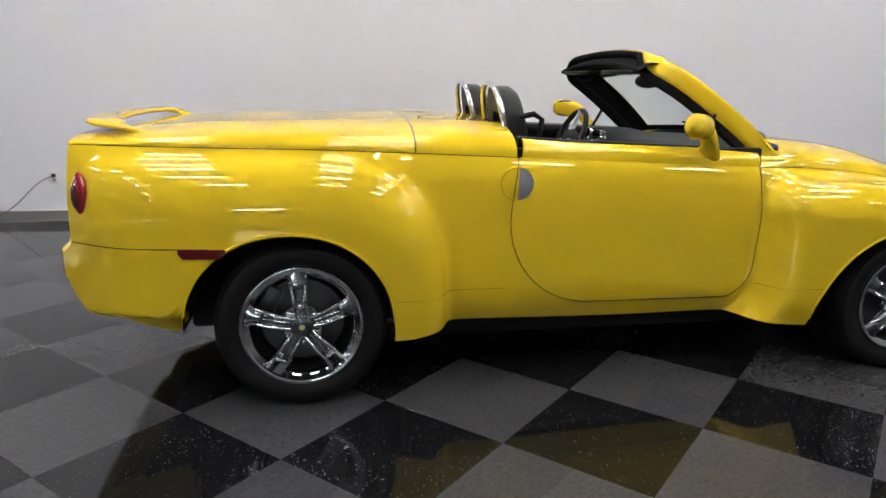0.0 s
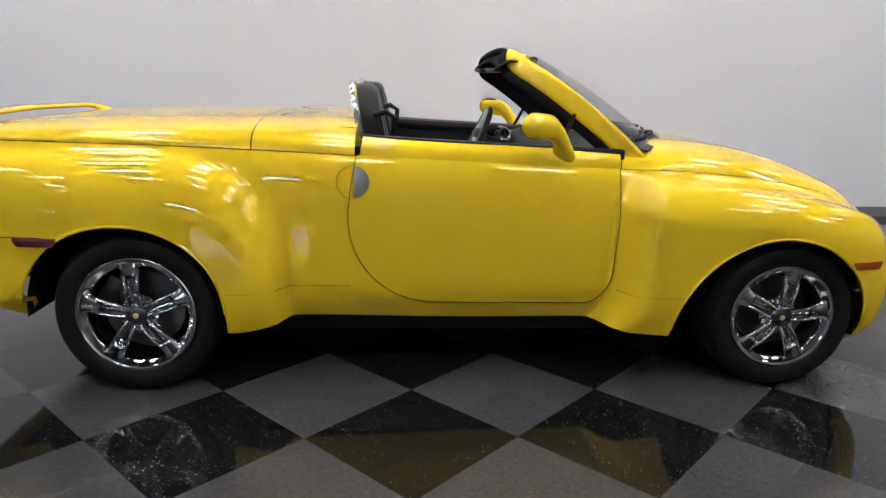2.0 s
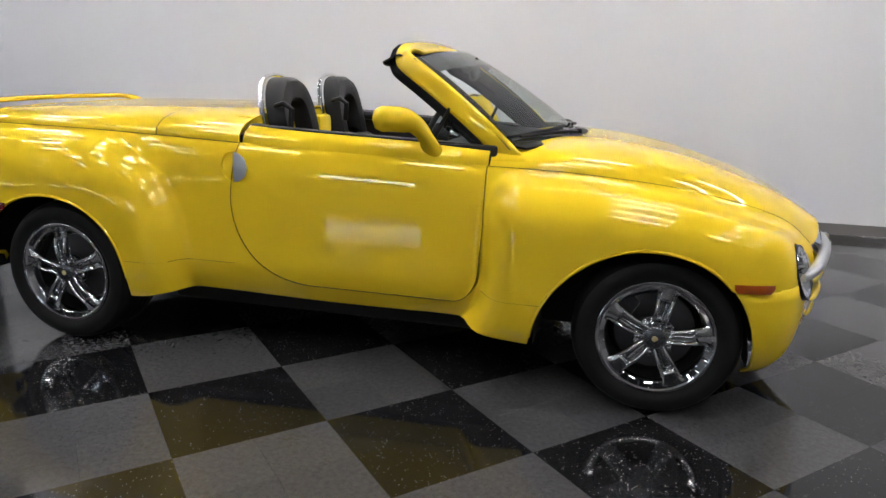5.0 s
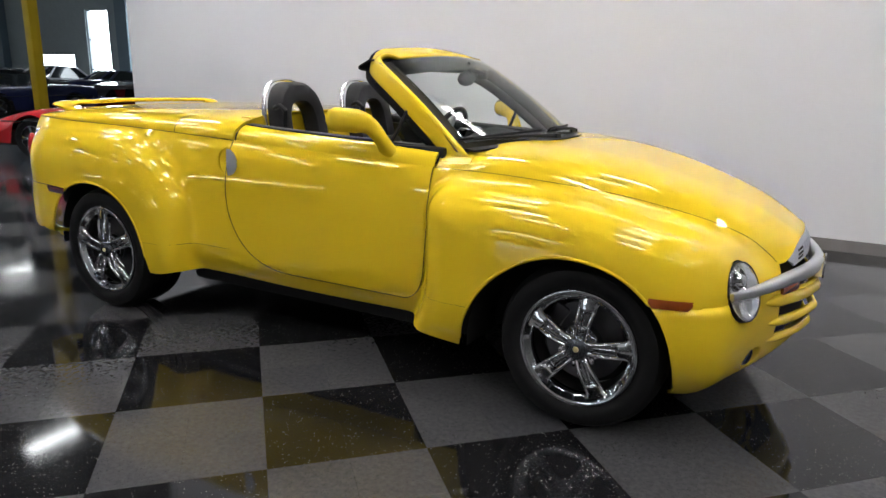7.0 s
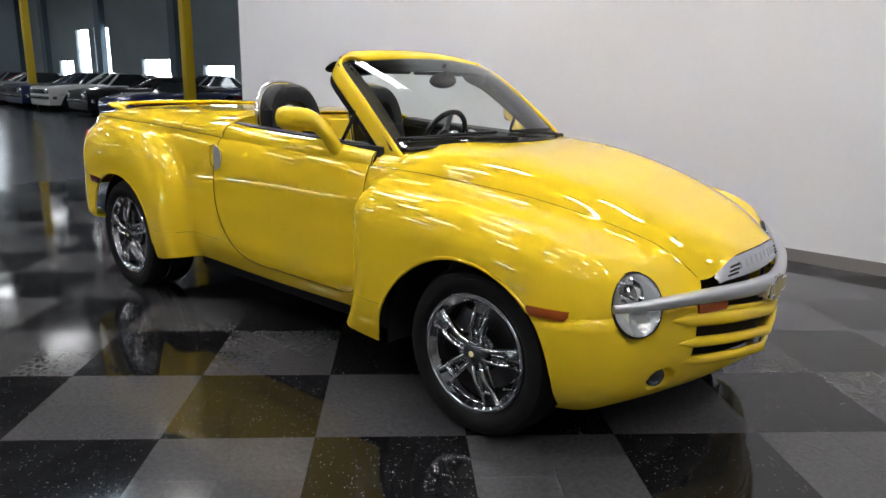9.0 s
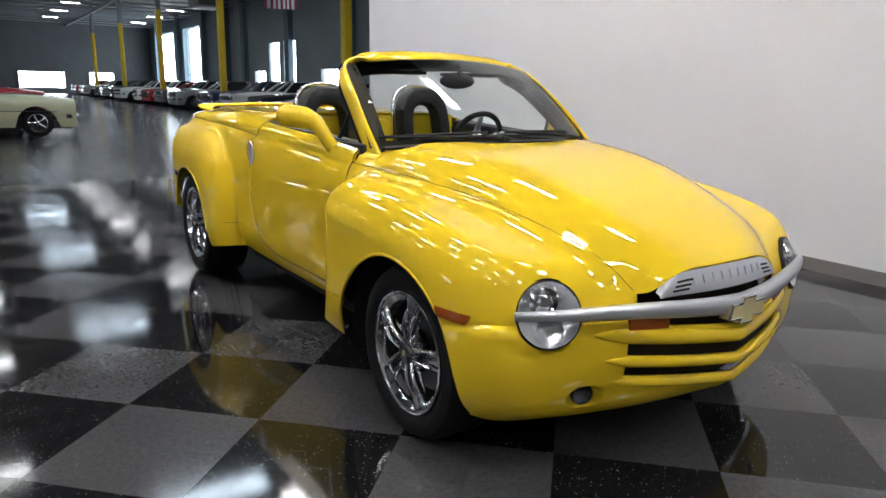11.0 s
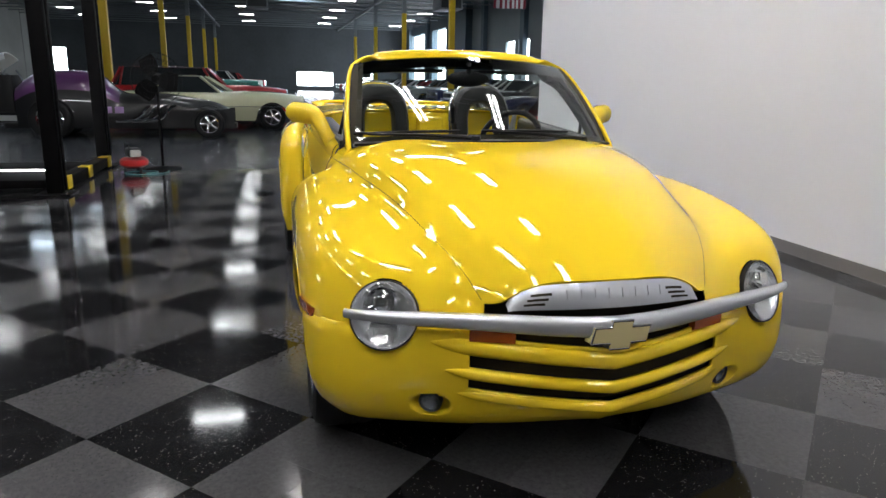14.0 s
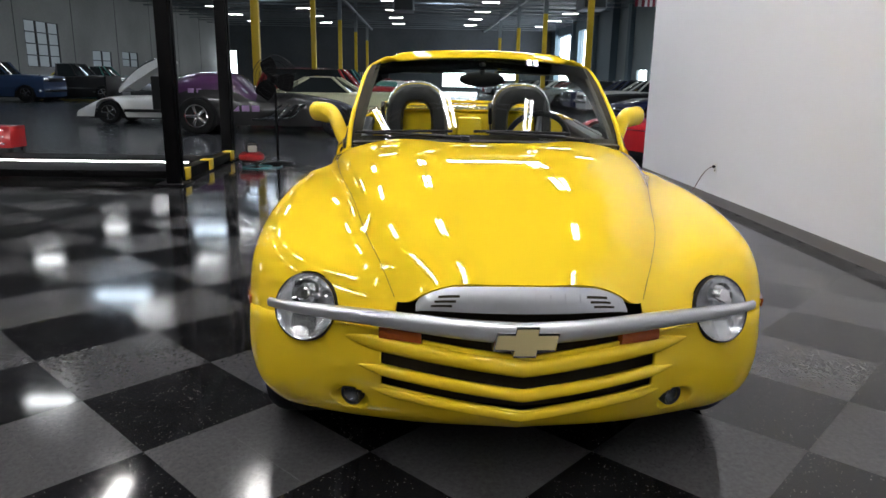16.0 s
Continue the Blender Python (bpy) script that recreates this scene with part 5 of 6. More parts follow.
def wheel(x, sign, r, width, rim_r, y_face, turn):
    """Tyre, chrome rim with five twin spokes and brake disc; in its own frame the outer side is +y."""
    m = pose(x, sign * y_face, r) @ pose(0, 0, 0, 0, 0, 180 if sign < 0 else 0) @ pose(0, 0, 0, 0, turn, 0)
    w, s = width, r - rim_r
    tyre_p = [(rim_r - 0.004, -0.012), (rim_r + 0.012, 0.004), (rim_r + 0.3 * s, 0.016), (rim_r + 0.55 * s, 0.018), (rim_r + 0.78 * s, 0.008), (r - 0.012, -0.012), (r - 0.003, -0.032), (r, -0.06)]
    for k in range(1, 4):
        yy = -0.06 - (w - 0.12) * k / 4
        tyre_p += [(r, yy + 0.006), (r - 0.008, yy + 0.004), (r - 0.008, yy - 0.004), (r, yy - 0.006)]
    tyre_p += [(r, -w + 0.06), (r - 0.012, -w + 0.014), (rim_r + 0.5 * s, -w), (rim_r, -w + 0.02)]
    tyre = part("tyre", lathe(tyre_p, 72, "y", m=m), RUBBER, car, "black low-profile tyre", angle=35)
    lip = [(rim_r - 0.002, -0.016), (rim_r + 0.006, 0.000), (rim_r + 0.003, 0.007), (rim_r - 0.006, 0.009), (rim_r - 0.016, 0.003), (rim_r - 0.026, -0.006), (rim_r - 0.034, -0.010), (rim_r - 0.039, -0.016), (rim_r - 0.040, -0.030), (rim_r - 0.034, -0.06), (rim_r - 0.042, -w * 0.55), (rim_r - 0.02, -w + 0.03)]
    rim = part("rim", lathe(lip, 72, "y", m=m), CHROME, car, "polished chrome five-spoke rim", angle=50)
    part("barrel", lathe([(rim_r - 0.036, -0.058), (rim_r - 0.045, -w * 0.56)], 48, "y", m=m), DARKSTEEL, rim)
    reach = rim_r - 0.020
    k9 = np.linspace(0, 1, 9)
    for k in range(5):
        a = 2 * math.pi * k / 5 + math.pi / 2
        ca, sa = math.cos(a), math.sin(a)
        spoke = bmesh.new()

        def bar(rads, lats, ys, half_w, half_d, power):
            pts = [(r * ca - q * sa, y, r * sa + q * ca) for r, q, y in zip(rads, lats, ys)]
            sweep(pts, [(-sa, 0, ca)] * len(pts), [(0, 1, 0)] * len(pts), half_w, half_d, 14, power, spoke)
        for off in (-1, 1):
            rads = 0.044 + (rim_r * 0.70 - 0.044) * k9
            bar(rads, off * (0.020 + 0.010 * k9), -0.010 + 0.012 * np.sin(k9 * math.pi), 0.0095, 0.017, 2.0)
        rads = rim_r * 0.64 + (reach - rim_r * 0.64) * k9
        bar(rads, 0 * k9, -0.008 - 0.004 * k9, np.interp(k9, (0, 0.1, 0.6, 0.85, 1), (0.030, 0.037, 0.040, 0.052, 0.074)), np.interp(k9, (0, 0.15, 1), (0.006, 0.013, 0.012)), 3.0)
        bar(np.array((0.05, rim_r * 0.45, rim_r * 0.68)), np.zeros(3), np.full(3, -0.030), 0.024, 0.006, 3.0)
        bmesh.ops.transform(spoke, matrix=m, verts=spoke.verts[:])
        part("spoke", spoke, CHROME, rim, angle=60)
    part("centre_cap", lathe([(0.0, 0.014), (0.040, 0.012), (0.050, 0.006), (0.056, -0.010), (0.058, -0.035)], 32, "y", m=m), CAPGREY, rim, "dark satin centre cap")
    part("cap_badge", lathe([(0.0, 0.0165), (0.010, 0.0155), (0.013, 0.012)], 20, "y", m=m), GOLD, rim)
    for k in range(6):
        a = 2 * math.pi * (k + 0.5) / 6
        part("wheel_nut", lathe([(0.0, 0.000), (0.012, -0.003), (0.016, -0.03)], 10, "y", m=m @ pose(0.078 * math.cos(a), -0.012, 0.078 * math.sin(a))), CHROME, rim)
    hub = lathe([(0.0, -0.03), (0.085, -0.032), (0.09, -0.05), (0.09, -0.07), (0.075, -0.075), (0.0, -0.08)], 32, "y", m=m)
    part("hub_plate", hub, CHROME, rim)
    disc = part("brake_disc", lathe([(0.05, -0.10), (rim_r * 0.70, -0.10), (rim_r * 0.70, -0.125), (0.05, -0.125)], 48, "y", m=m), IRON, car, "grey cast-iron brake disc")
    cal = box(-0.075, 0.075, -0.15, -0.085, rim_r * 0.48, rim_r * 0.78, 0.014)
    bmesh.ops.transform(cal, matrix=m @ pose(0, 0, 0, 0, 60 - turn, 0), verts=cal.verts[:])
    part("brake_caliper", cal, IRON, disc)
    part("wheel_back", lathe([(0.0, -w * 0.7), (rim_r - 0.04, -w * 0.7)], 32, "y", m=m), DARKSTEEL, car)


for sign in (-1, 1):
    wheel(0.0, sign, 0.368, 0.285, 0.258, 0.950, 4)
    wheel(2.94, sign, 0.352, 0.255, 0.243, 0.925, -10)

# ---- hall: columns, joists, wall pieces ----
FLOOR_GLASS = [(2.4, 6.6, 0.7, 2.3), (9.0, 11.4, 0.9, 2.35)]


def column(x, y):
    c = thing("column", "square steel column painted yellow below and grey above", "column", pose(x, y, ground_z(x)), "hall columns")
    part("lower_shaft", box(-0.13, 0.13, -0.13, 0.13, 0.02, 5.3, 0.02), YELLOWSTEEL, c)
    part("upper_shaft", box(-0.125, 0.125, -0.125, 0.125, 5.3, ROOF - HALL_Z), JOIST, c)
    part("base_plate", box(-0.22, 0.22, -0.22, 0.22, 0, 0.025, 0.004), JOIST, c)
    return c


first = column(-14.2, 7.3)
for x in (-26.5, -38.2, -50.0, -63.0):
    copy_thing(first, pose(x, 7.3, ground_z(x)))
for x in (-19.6, -33.2, -46.0, -58.5, -72.0):
    copy_thing(first, pose(x, -6.1, ground_z(x)))

roof = bmesh.new()
for x in range(-78, 12, 3):
    for z in (ROOF - 0.12, ROOF - 0.75):
        box(x - 0.05, x + 0.05, HALL_L, HALL_R, z - 0.05, z + 0.05, bm=roof)
    y = HALL_L
    k = 0
    while y < HALL_R:
        z0, z1 = (ROOF - 0.75, ROOF - 0.12) if k % 2 else (ROOF - 0.12, ROOF - 0.75)
        sheet(np.array([[(x - 0.025, y, z0), (x + 0.025, y, z0)], [(x - 0.025, y + 0.9, z1), (x + 0.025, y + 0.9, z1)]]), roof)
        y, k = y + 0.9, k + 1
for y in (-6.1, 7.3):
    box(HALL_BACK, FRONT, y - 0.10, y + 0.10, ROOF - 0.95, ROOF - 0.80, bm=roof)
solid("ceiling_joists", roof, JOIST, "grey steel bar joists under the roof deck", "ceiling")
for x, y, sx, sy in ((-24, -1.0, 1.6, 1.2), (-30, 5.2, 1.8, 1.4), (-44, -1.5, 1.6, 1.4), (-40, 10.5, 2.0, 1.5)):
    duct = thing("ceiling_heater", "grey sheet-metal unit heater under the roof", "heater", pose(x, y, 0), "unit heaters")
    part("casing", box(-sx / 2, sx / 2, -sy / 2, sy / 2, 5.9, 7.2, 0.04), JOIST, duct)
    part("bracket", box(-0.04, 0.04, -0.04, 0.04, 7.2, ROOF), JOIST, duct)
    part("louvre", box(sx / 2, sx / 2 + 0.03, -sy / 2 + 0.1, sy / 2 - 0.1, 6.0, 7.0, 0.01), DECK, duct)
for x in range(-76, -10, 9):
    solid("wall_pilaster", box(x - 0.35, x + 0.35, HALL_R - 0.35, HALL_R, 0, ROOF) if x > -53 else box(x - 0.35, x + 0.35, HALL_R - 0.95, HALL_R - 0.6, 0, ROOF), BLUEWALL, "blue-grey wall pilaster", "wall")
for x in range(-72, -16, 7):
    solid("wall_joint", box(x - 0.03, x + 0.03, HALL_L, HALL_L + 0.015, 0, ROOF), DECK, "dark joint between concrete panels", "wall")
for a, b, lo, hi in LW:
    win = tagged(new("window"), "window of frosted grey panes in a grid", "window", "gridded windows", "structure")
    nx, nz = (3, 4) if hi > 4 else (2, 2)
    bars = box(a, a + 0.08, HALL_L - 0.15, HALL_L - 0.02, lo, hi)
    for k in range(1, nx + 1):
        x = a + (b - a) * k / nx
        box(x - 0.08, x, HALL_L - 0.15, HALL_L - 0.02, lo, hi, bm=bars)
    for k in range(nz + 1):
        z = lo + (hi - lo) * k / nz
        box(a, b, HALL_L - 0.15, HALL_L - 0.02, z - 0.03, z + 0.03, bm=bars)
    part("window_frame", bars, DECK, win)
    for i in range(nx):
        for k in range(nz):
            part("pane", box(a + (b - a) * i / nx + 0.08, a + (b - a) * (i + 1) / nx - 0.08, HALL_L - 0.10, HALL_L - 0.09, lo + (hi - lo) * k / nz + 0.03, lo + (hi - lo) * (k + 1) / nz - 0.03), FROSTED, win)
for y0, y1, z0, z1 in FLOOR_GLASS + [(-23.8, -22.2, 1.8, 4.4)]:
    win = tagged(new("window"), "bright glazed opening in the end wall", "window", "end wall openings", "structure")
    x = HALL_BACK
    fr = box(x, x + 0.12, y0 - 0.08, y0, z0, z1)
    box(x, x + 0.12, y1, y1 + 0.08, z0, z1, bm=fr)
    box(x, x + 0.12, y0 - 0.08, y1 + 0.08, z1, z1 + 0.08, bm=fr)
    for k in range(1, 4):
        yy = y0 + (y1 - y0) * k / 4
        box(x, x + 0.08, yy - 0.03, yy + 0.03, z0, z1, bm=fr)
    part("window_frame", fr, JOIST, win)
    part("daylight", box(x + 0.01, x + 0.03, y0, y1, z0 + 0.01, z1), DAYLIGHT, win)

# ---- flag ----
flag = thing("flag", "red and white striped flag hung from the roof", "flag", pose(-26.2, 10.0, 0, 0, 0, 20))
for k in range(13):
    P = []
    for z in np.linspace(4.75, 7.6, 16):
        row = []
        for q in (0.0, 0.5, 1.0):
            y = -0.95 + (k + q) * 1.9 / 13
            row.append((0.05 * math.sin(3.1 * y + 0.5 * z) + 0.02 * math.sin(9 * y), y, z + 0.04 * math.sin(2.3 * y)))
        P.append(row)
    part("stripe", sheet(np.array(P)), FLAG_RED if k % 2 == 0 else FLAG_WHITE, flag, angle=80)
part("flag_pole", tube([(0, -1.05, 7.62), (0, 1.05, 7.62)], 0.02, 8), JOIST, flag)
part("flag_canton", box(0.08, 0.085, 0.0, 0.95, 6.35, 7.6), FLAG_BLUE, flag)
for y in (-0.9, 0.9):
    part("flag_cord", tube([(0, y, 7.62), (0, y, ROOF)], 0.006, 6), JOIST, flag)

# ---- outlet and cable on the partition ----
outlet = thing("wall_outlet", "white wall outlet with a plug and thin red cable", "outlet", pose(-2.42, WALL_Y, 0.425))
part("cover_plate", box(-0.036, 0.036, -0.007, 0.0, -0.058, 0.058, 0.003), SWITCH, outlet)
part("plug", box(-0.016, 0.016, -0.04, -0.007, 0.0, 0.034, 0.006), BLACK, outlet)
part("socket", box(-0.014, 0.014, -0.009, -0.006, -0.040, -0.014, 0.003), VISOR, outlet)
drop = smoothed([(-0.02, -0.04, 0.012), (-0.10, -0.06, -0.03), (-0.28, -0.08, -0.20), (-0.45, -0.07, -0.33), (-0.75, -0.06, -0.419), (-1.3, -0.09, -0.421), (-2.4, -0.06, -0.421)], 40)
part("cable", tube(drop, 0.0045, 8), CABLE, outlet)

# ---- lift, fan, compressor ----
lift = thing("car_lift", "black four-post car lift with a bright runway edge and yellow guards", "car lift", pose(0, 0, 0))
for x, y in ((-3.37, -3.56), (-6.2, -3.62)):
    post = part("post", box(x - 0.065, x + 0.065, y - 0.085, y + 0.085, 0.02, 3.6, 0.012), LIFT, lift)
    part("foot_plate", box(x - 0.2, x + 0.2, y - 0.2, y + 0.2, 0, 0.025, 0.005), LIFT, post)
    part("lock_ladder", box(x - 0.03, x + 0.03, y + 0.10, y + 0.125, 0.1, 3.4, 0.003), LIFT, post)
    for s in (-0.15, 0.15):
        part("anchor_bolt", lathe([(0.0, 0.05), (0.012, 0.048), (0.014, 0.02)], 8, "z", m=pose(x + s, y + 0.15, 0)), CHROME, post)
part("cross_beam", box(-6.1, -3.47, -3.68, -3.50, 0.03, 0.17, 0.015), LIFT, lift)
for x in (-3.68, -4.75, -5.95):
    part("guard", box(x - 0.10, x + 0.10, -3.49, -3.475, 0.03, 0.19, 0.004), YELLOWSTEEL, lift)
    part("guard_cap", box(x - 0.10, x + 0.10, -3.62, -3.49, 0.172, 0.185, 0.004), YELLOWSTEEL, lift)
part("runway", box(-4.46, -3.50, -9.6, -3.72, 0.06, 0.16, 0.012), LIFT, lift)
# The edge strip gets its brightness from emission.
part("runway_light", box(-4.54, -4.48, -9.6, -3.75, 0.10, 0.165, 0.006), LED, lift, "bright white strip along the runway with a glow of its own")
part("rear_runway", box(-6.1, -5.2, -9.6, -3.72, 0.03, 0.09, 0.012), LIFT, lift)

fan = thing("pedestal_fan", "large black pedestal fan with a wire guard", "fan", pose(-5.75, -2.68, 0, 0, 0, -12))
part("foot", lathe([(0.0, 0.05), (0.05, 0.045), (0.26, 0.02), (0.28, 0.0)], 28, "z"), LIFT, fan)
part("pole", tube([(0, 0, 0.03), (0, 0, 0.7), (0, 0, 1.26)], (0.022, 0.022, 0.017), 12), LIFT, fan)
part("motor", lathe([(0.0, -0.16), (0.07, -0.15), (0.085, -0.05), (0.06, 0.04), (0.0, 0.05)], 24, "x", m=pose(0, 0, 1.36)), LIFT, fan)
for k in range(3):
    m = pose(0.06, 0, 1.36, 120 * k + 25)
    P = []
    for r in np.linspace(0.06, 0.34, 8):
        w = 0.05 + 0.09 * math.sin(math.pi * (r - 0.02) / 0.42)
        P.append([tuple(m @ Vector((0.03 * (q / w) , q + 0.02, r))) for q in np.linspace(-w, w, 5)])
    part("blade", shell(np.array(P), 0.004), LIFT, fan)
guard = bmesh.new()
for r, x in ((0.38, 0.03), (0.385, 0.0), (0.30, 0.09), (0.20, 0.115), (0.10, 0.125), (0.30, -0.06), (0.20, -0.09)):
    tube([(x, r * math.cos(a), 1.36 + r * math.sin(a)) for a in np.linspace(0, 2 * math.pi, 41)], 0.003, 5, guard, caps=False)
for k in range(40):
    a = 2 * math.pi * k / 40
    tube([(x, r * math.cos(a + 0.35 * r), 1.36 + r * math.sin(a + 0.35 * r)) for r, x in ((0.06, 0.128), (0.2, 0.117), (0.32, 0.082), (0.385, 0.015))], 0.0016, 4, guard, caps=False)
part("wire_guard", guard, BLACK, fan)

comp = thing("air_compressor", "small red pancake air compressor with a black motor", "compressor", pose(-5.45, -3.04, 0, 0, 0, 20))
part("tank", lathe([(0.0, 0.07), (0.14, 0.075), (0.195, 0.11), (0.205, 0.15), (0.195, 0.19), (0.14, 0.225), (0.0, 0.23)], 32, "z"), COMP_RED, comp)
part("motor", box(-0.16, 0.12, -0.10, 0.10, 0.23, 0.36, 0.04, segments=3), BLACK, comp)
part("gauge_panel", box(0.10, 0.19, -0.07, 0.07, 0.24, 0.34, 0.015), VISOR, comp)
part("handle", tube([(-0.17, -0.08, 0.26), (-0.17, -0.08, 0.43), (0.12, -0.08, 0.43), (0.14, -0.08, 0.30)], 0.011, 8), BLACK, comp)
for a in (30, 150, 270):
    part("rubber_foot", lathe([(0.02, 0.09), (0.024, 0.0), (0.0, 0.0)], 12, "z", m=pose(0.13 * math.cos(radians(a)), 0.13 * math.sin(radians(a)), 0)), BLACK, comp)
hose = [(0.2 + 0.25 * math.cos(a) * (0.5 + a / 12), 0.1 + 0.3 * math.sin(a) * (0.5 + a / 12), 0.012) for a in np.linspace(0, 8, 40)]
part("hose", tube(hose, 0.008, 6), HOSE, comp)
chest = thing("tool_cart", "red metal tool cart on the hall floor", "tool cart", pose(-6.97, -7.85, 0))
part("body", box(-0.25, 0.25, -0.3, 0.3, 0.10, 0.48, 0.015), COMP_RED, chest)
for s, q in ((-1, -1), (1, -1), (-1, 1), (1, 1)):
    part("caster", lathe([(0.0, -0.02), (0.05, -0.02), (0.05, 0.02), (0.0, 0.02)], 14, "y", m=pose(s * 0.2, q * 0.25, 0.05)), BLACK, chest)
for z in (0.18, 0.30, 0.42):
    part("drawer_pull", box(0.252, 0.265, -0.2, 0.2, z - 0.01, z + 0.01, 0.003), CHROME, chest)


# ---- parked cars ----
def paint(name, colour, metal=0.0):
    return material(name, colour, rough=0.35, coat=1.0, coat_rough=0.04, metal=metal, grain=0.04, scale=200, stain=0.05, stain_scale=1.0)


COLOURS = {"black": paint("black_car_paint", (0.008, 0.008, 0.009)), "navy": paint("navy_car_paint", (0.012, 0.018, 0.075)), "red": paint("red_car_paint", (0.42, 0.012, 0.015)),
           "bright red": paint("bright_red_car_paint", (0.62, 0.012, 0.02)), "dark red": paint("dark_red_car_paint", (0.20, 0.008, 0.012)), "white": paint("white_car_paint", (0.70, 0.70, 0.69)), "silver": paint("silver_car_paint", (0.36, 0.37, 0.39), 0.5),
           "cream": paint("cream_car_paint", (0.56, 0.56, 0.36)), "blue": paint("blue_car_paint", (0.02, 0.045, 0.11)), "teal": paint("teal_car_paint", (0.03, 0.20, 0.17)),
           "yellow": paint("yellow_car_paint", (0.60, 0.46, 0.03)), "grey": paint("grey_car_paint", (0.12, 0.125, 0.135)), "purple": paint("purple_car_paint", (0.07, 0.02, 0.085))}
CARGLASS = material("dark_car_glass", (0.02, 0.024, 0.026), rough=0.05, specular=0.8)


def road_wheel(parent, x, y, r, w):
    sign = 1 if y > 0 else -1
    m = pose(x, y, r, 0, 0, 0 if sign > 0 else 180)
    tyre = part("wheel", lathe([(r * 0.62, 0.0), (r * 0.86, 0.012), (r * 0.97, -0.01), (r, -0.04), (r, -w + 0.03), (r * 0.9, -w), (r * 0.6, -w)], 28, "y", m=m), RUBBER, parent)
    rim = bmesh.new()
    lathe([(r * 0.62, 0.002), (r * 0.57, 0.004), (r * 0.54, -0.03), (r * 0.52, -0.08)], 28, "y", rim, m)
    lathe([(0.0, -0.01), (r * 0.12, -0.012), (r * 0.18, -0.03)], 14, "y", rim, m)
    for k in range(5):
        a = 2 * math.pi * k / 5
        c, s = math.cos(a), math.sin(a)
        own = bmesh.new()
        sweep([(q * c, -0.02 - 0.01 * (q > 0.15), q * s) for q in (r * 0.1, r * 0.3, r * 0.56)], [(-s, 0, c)] * 3, [(0, 1, 0)] * 3, r * 0.085, 0.012, 8, 2.2, own)
        merge(rim, own, m)
    part("rim", rim, CHROME, tyre)
    part("hub", lathe([(0.0, -0.06), (r * 0.55, -0.07)], 20, "y", m=m), DARKSTEEL, tyre)


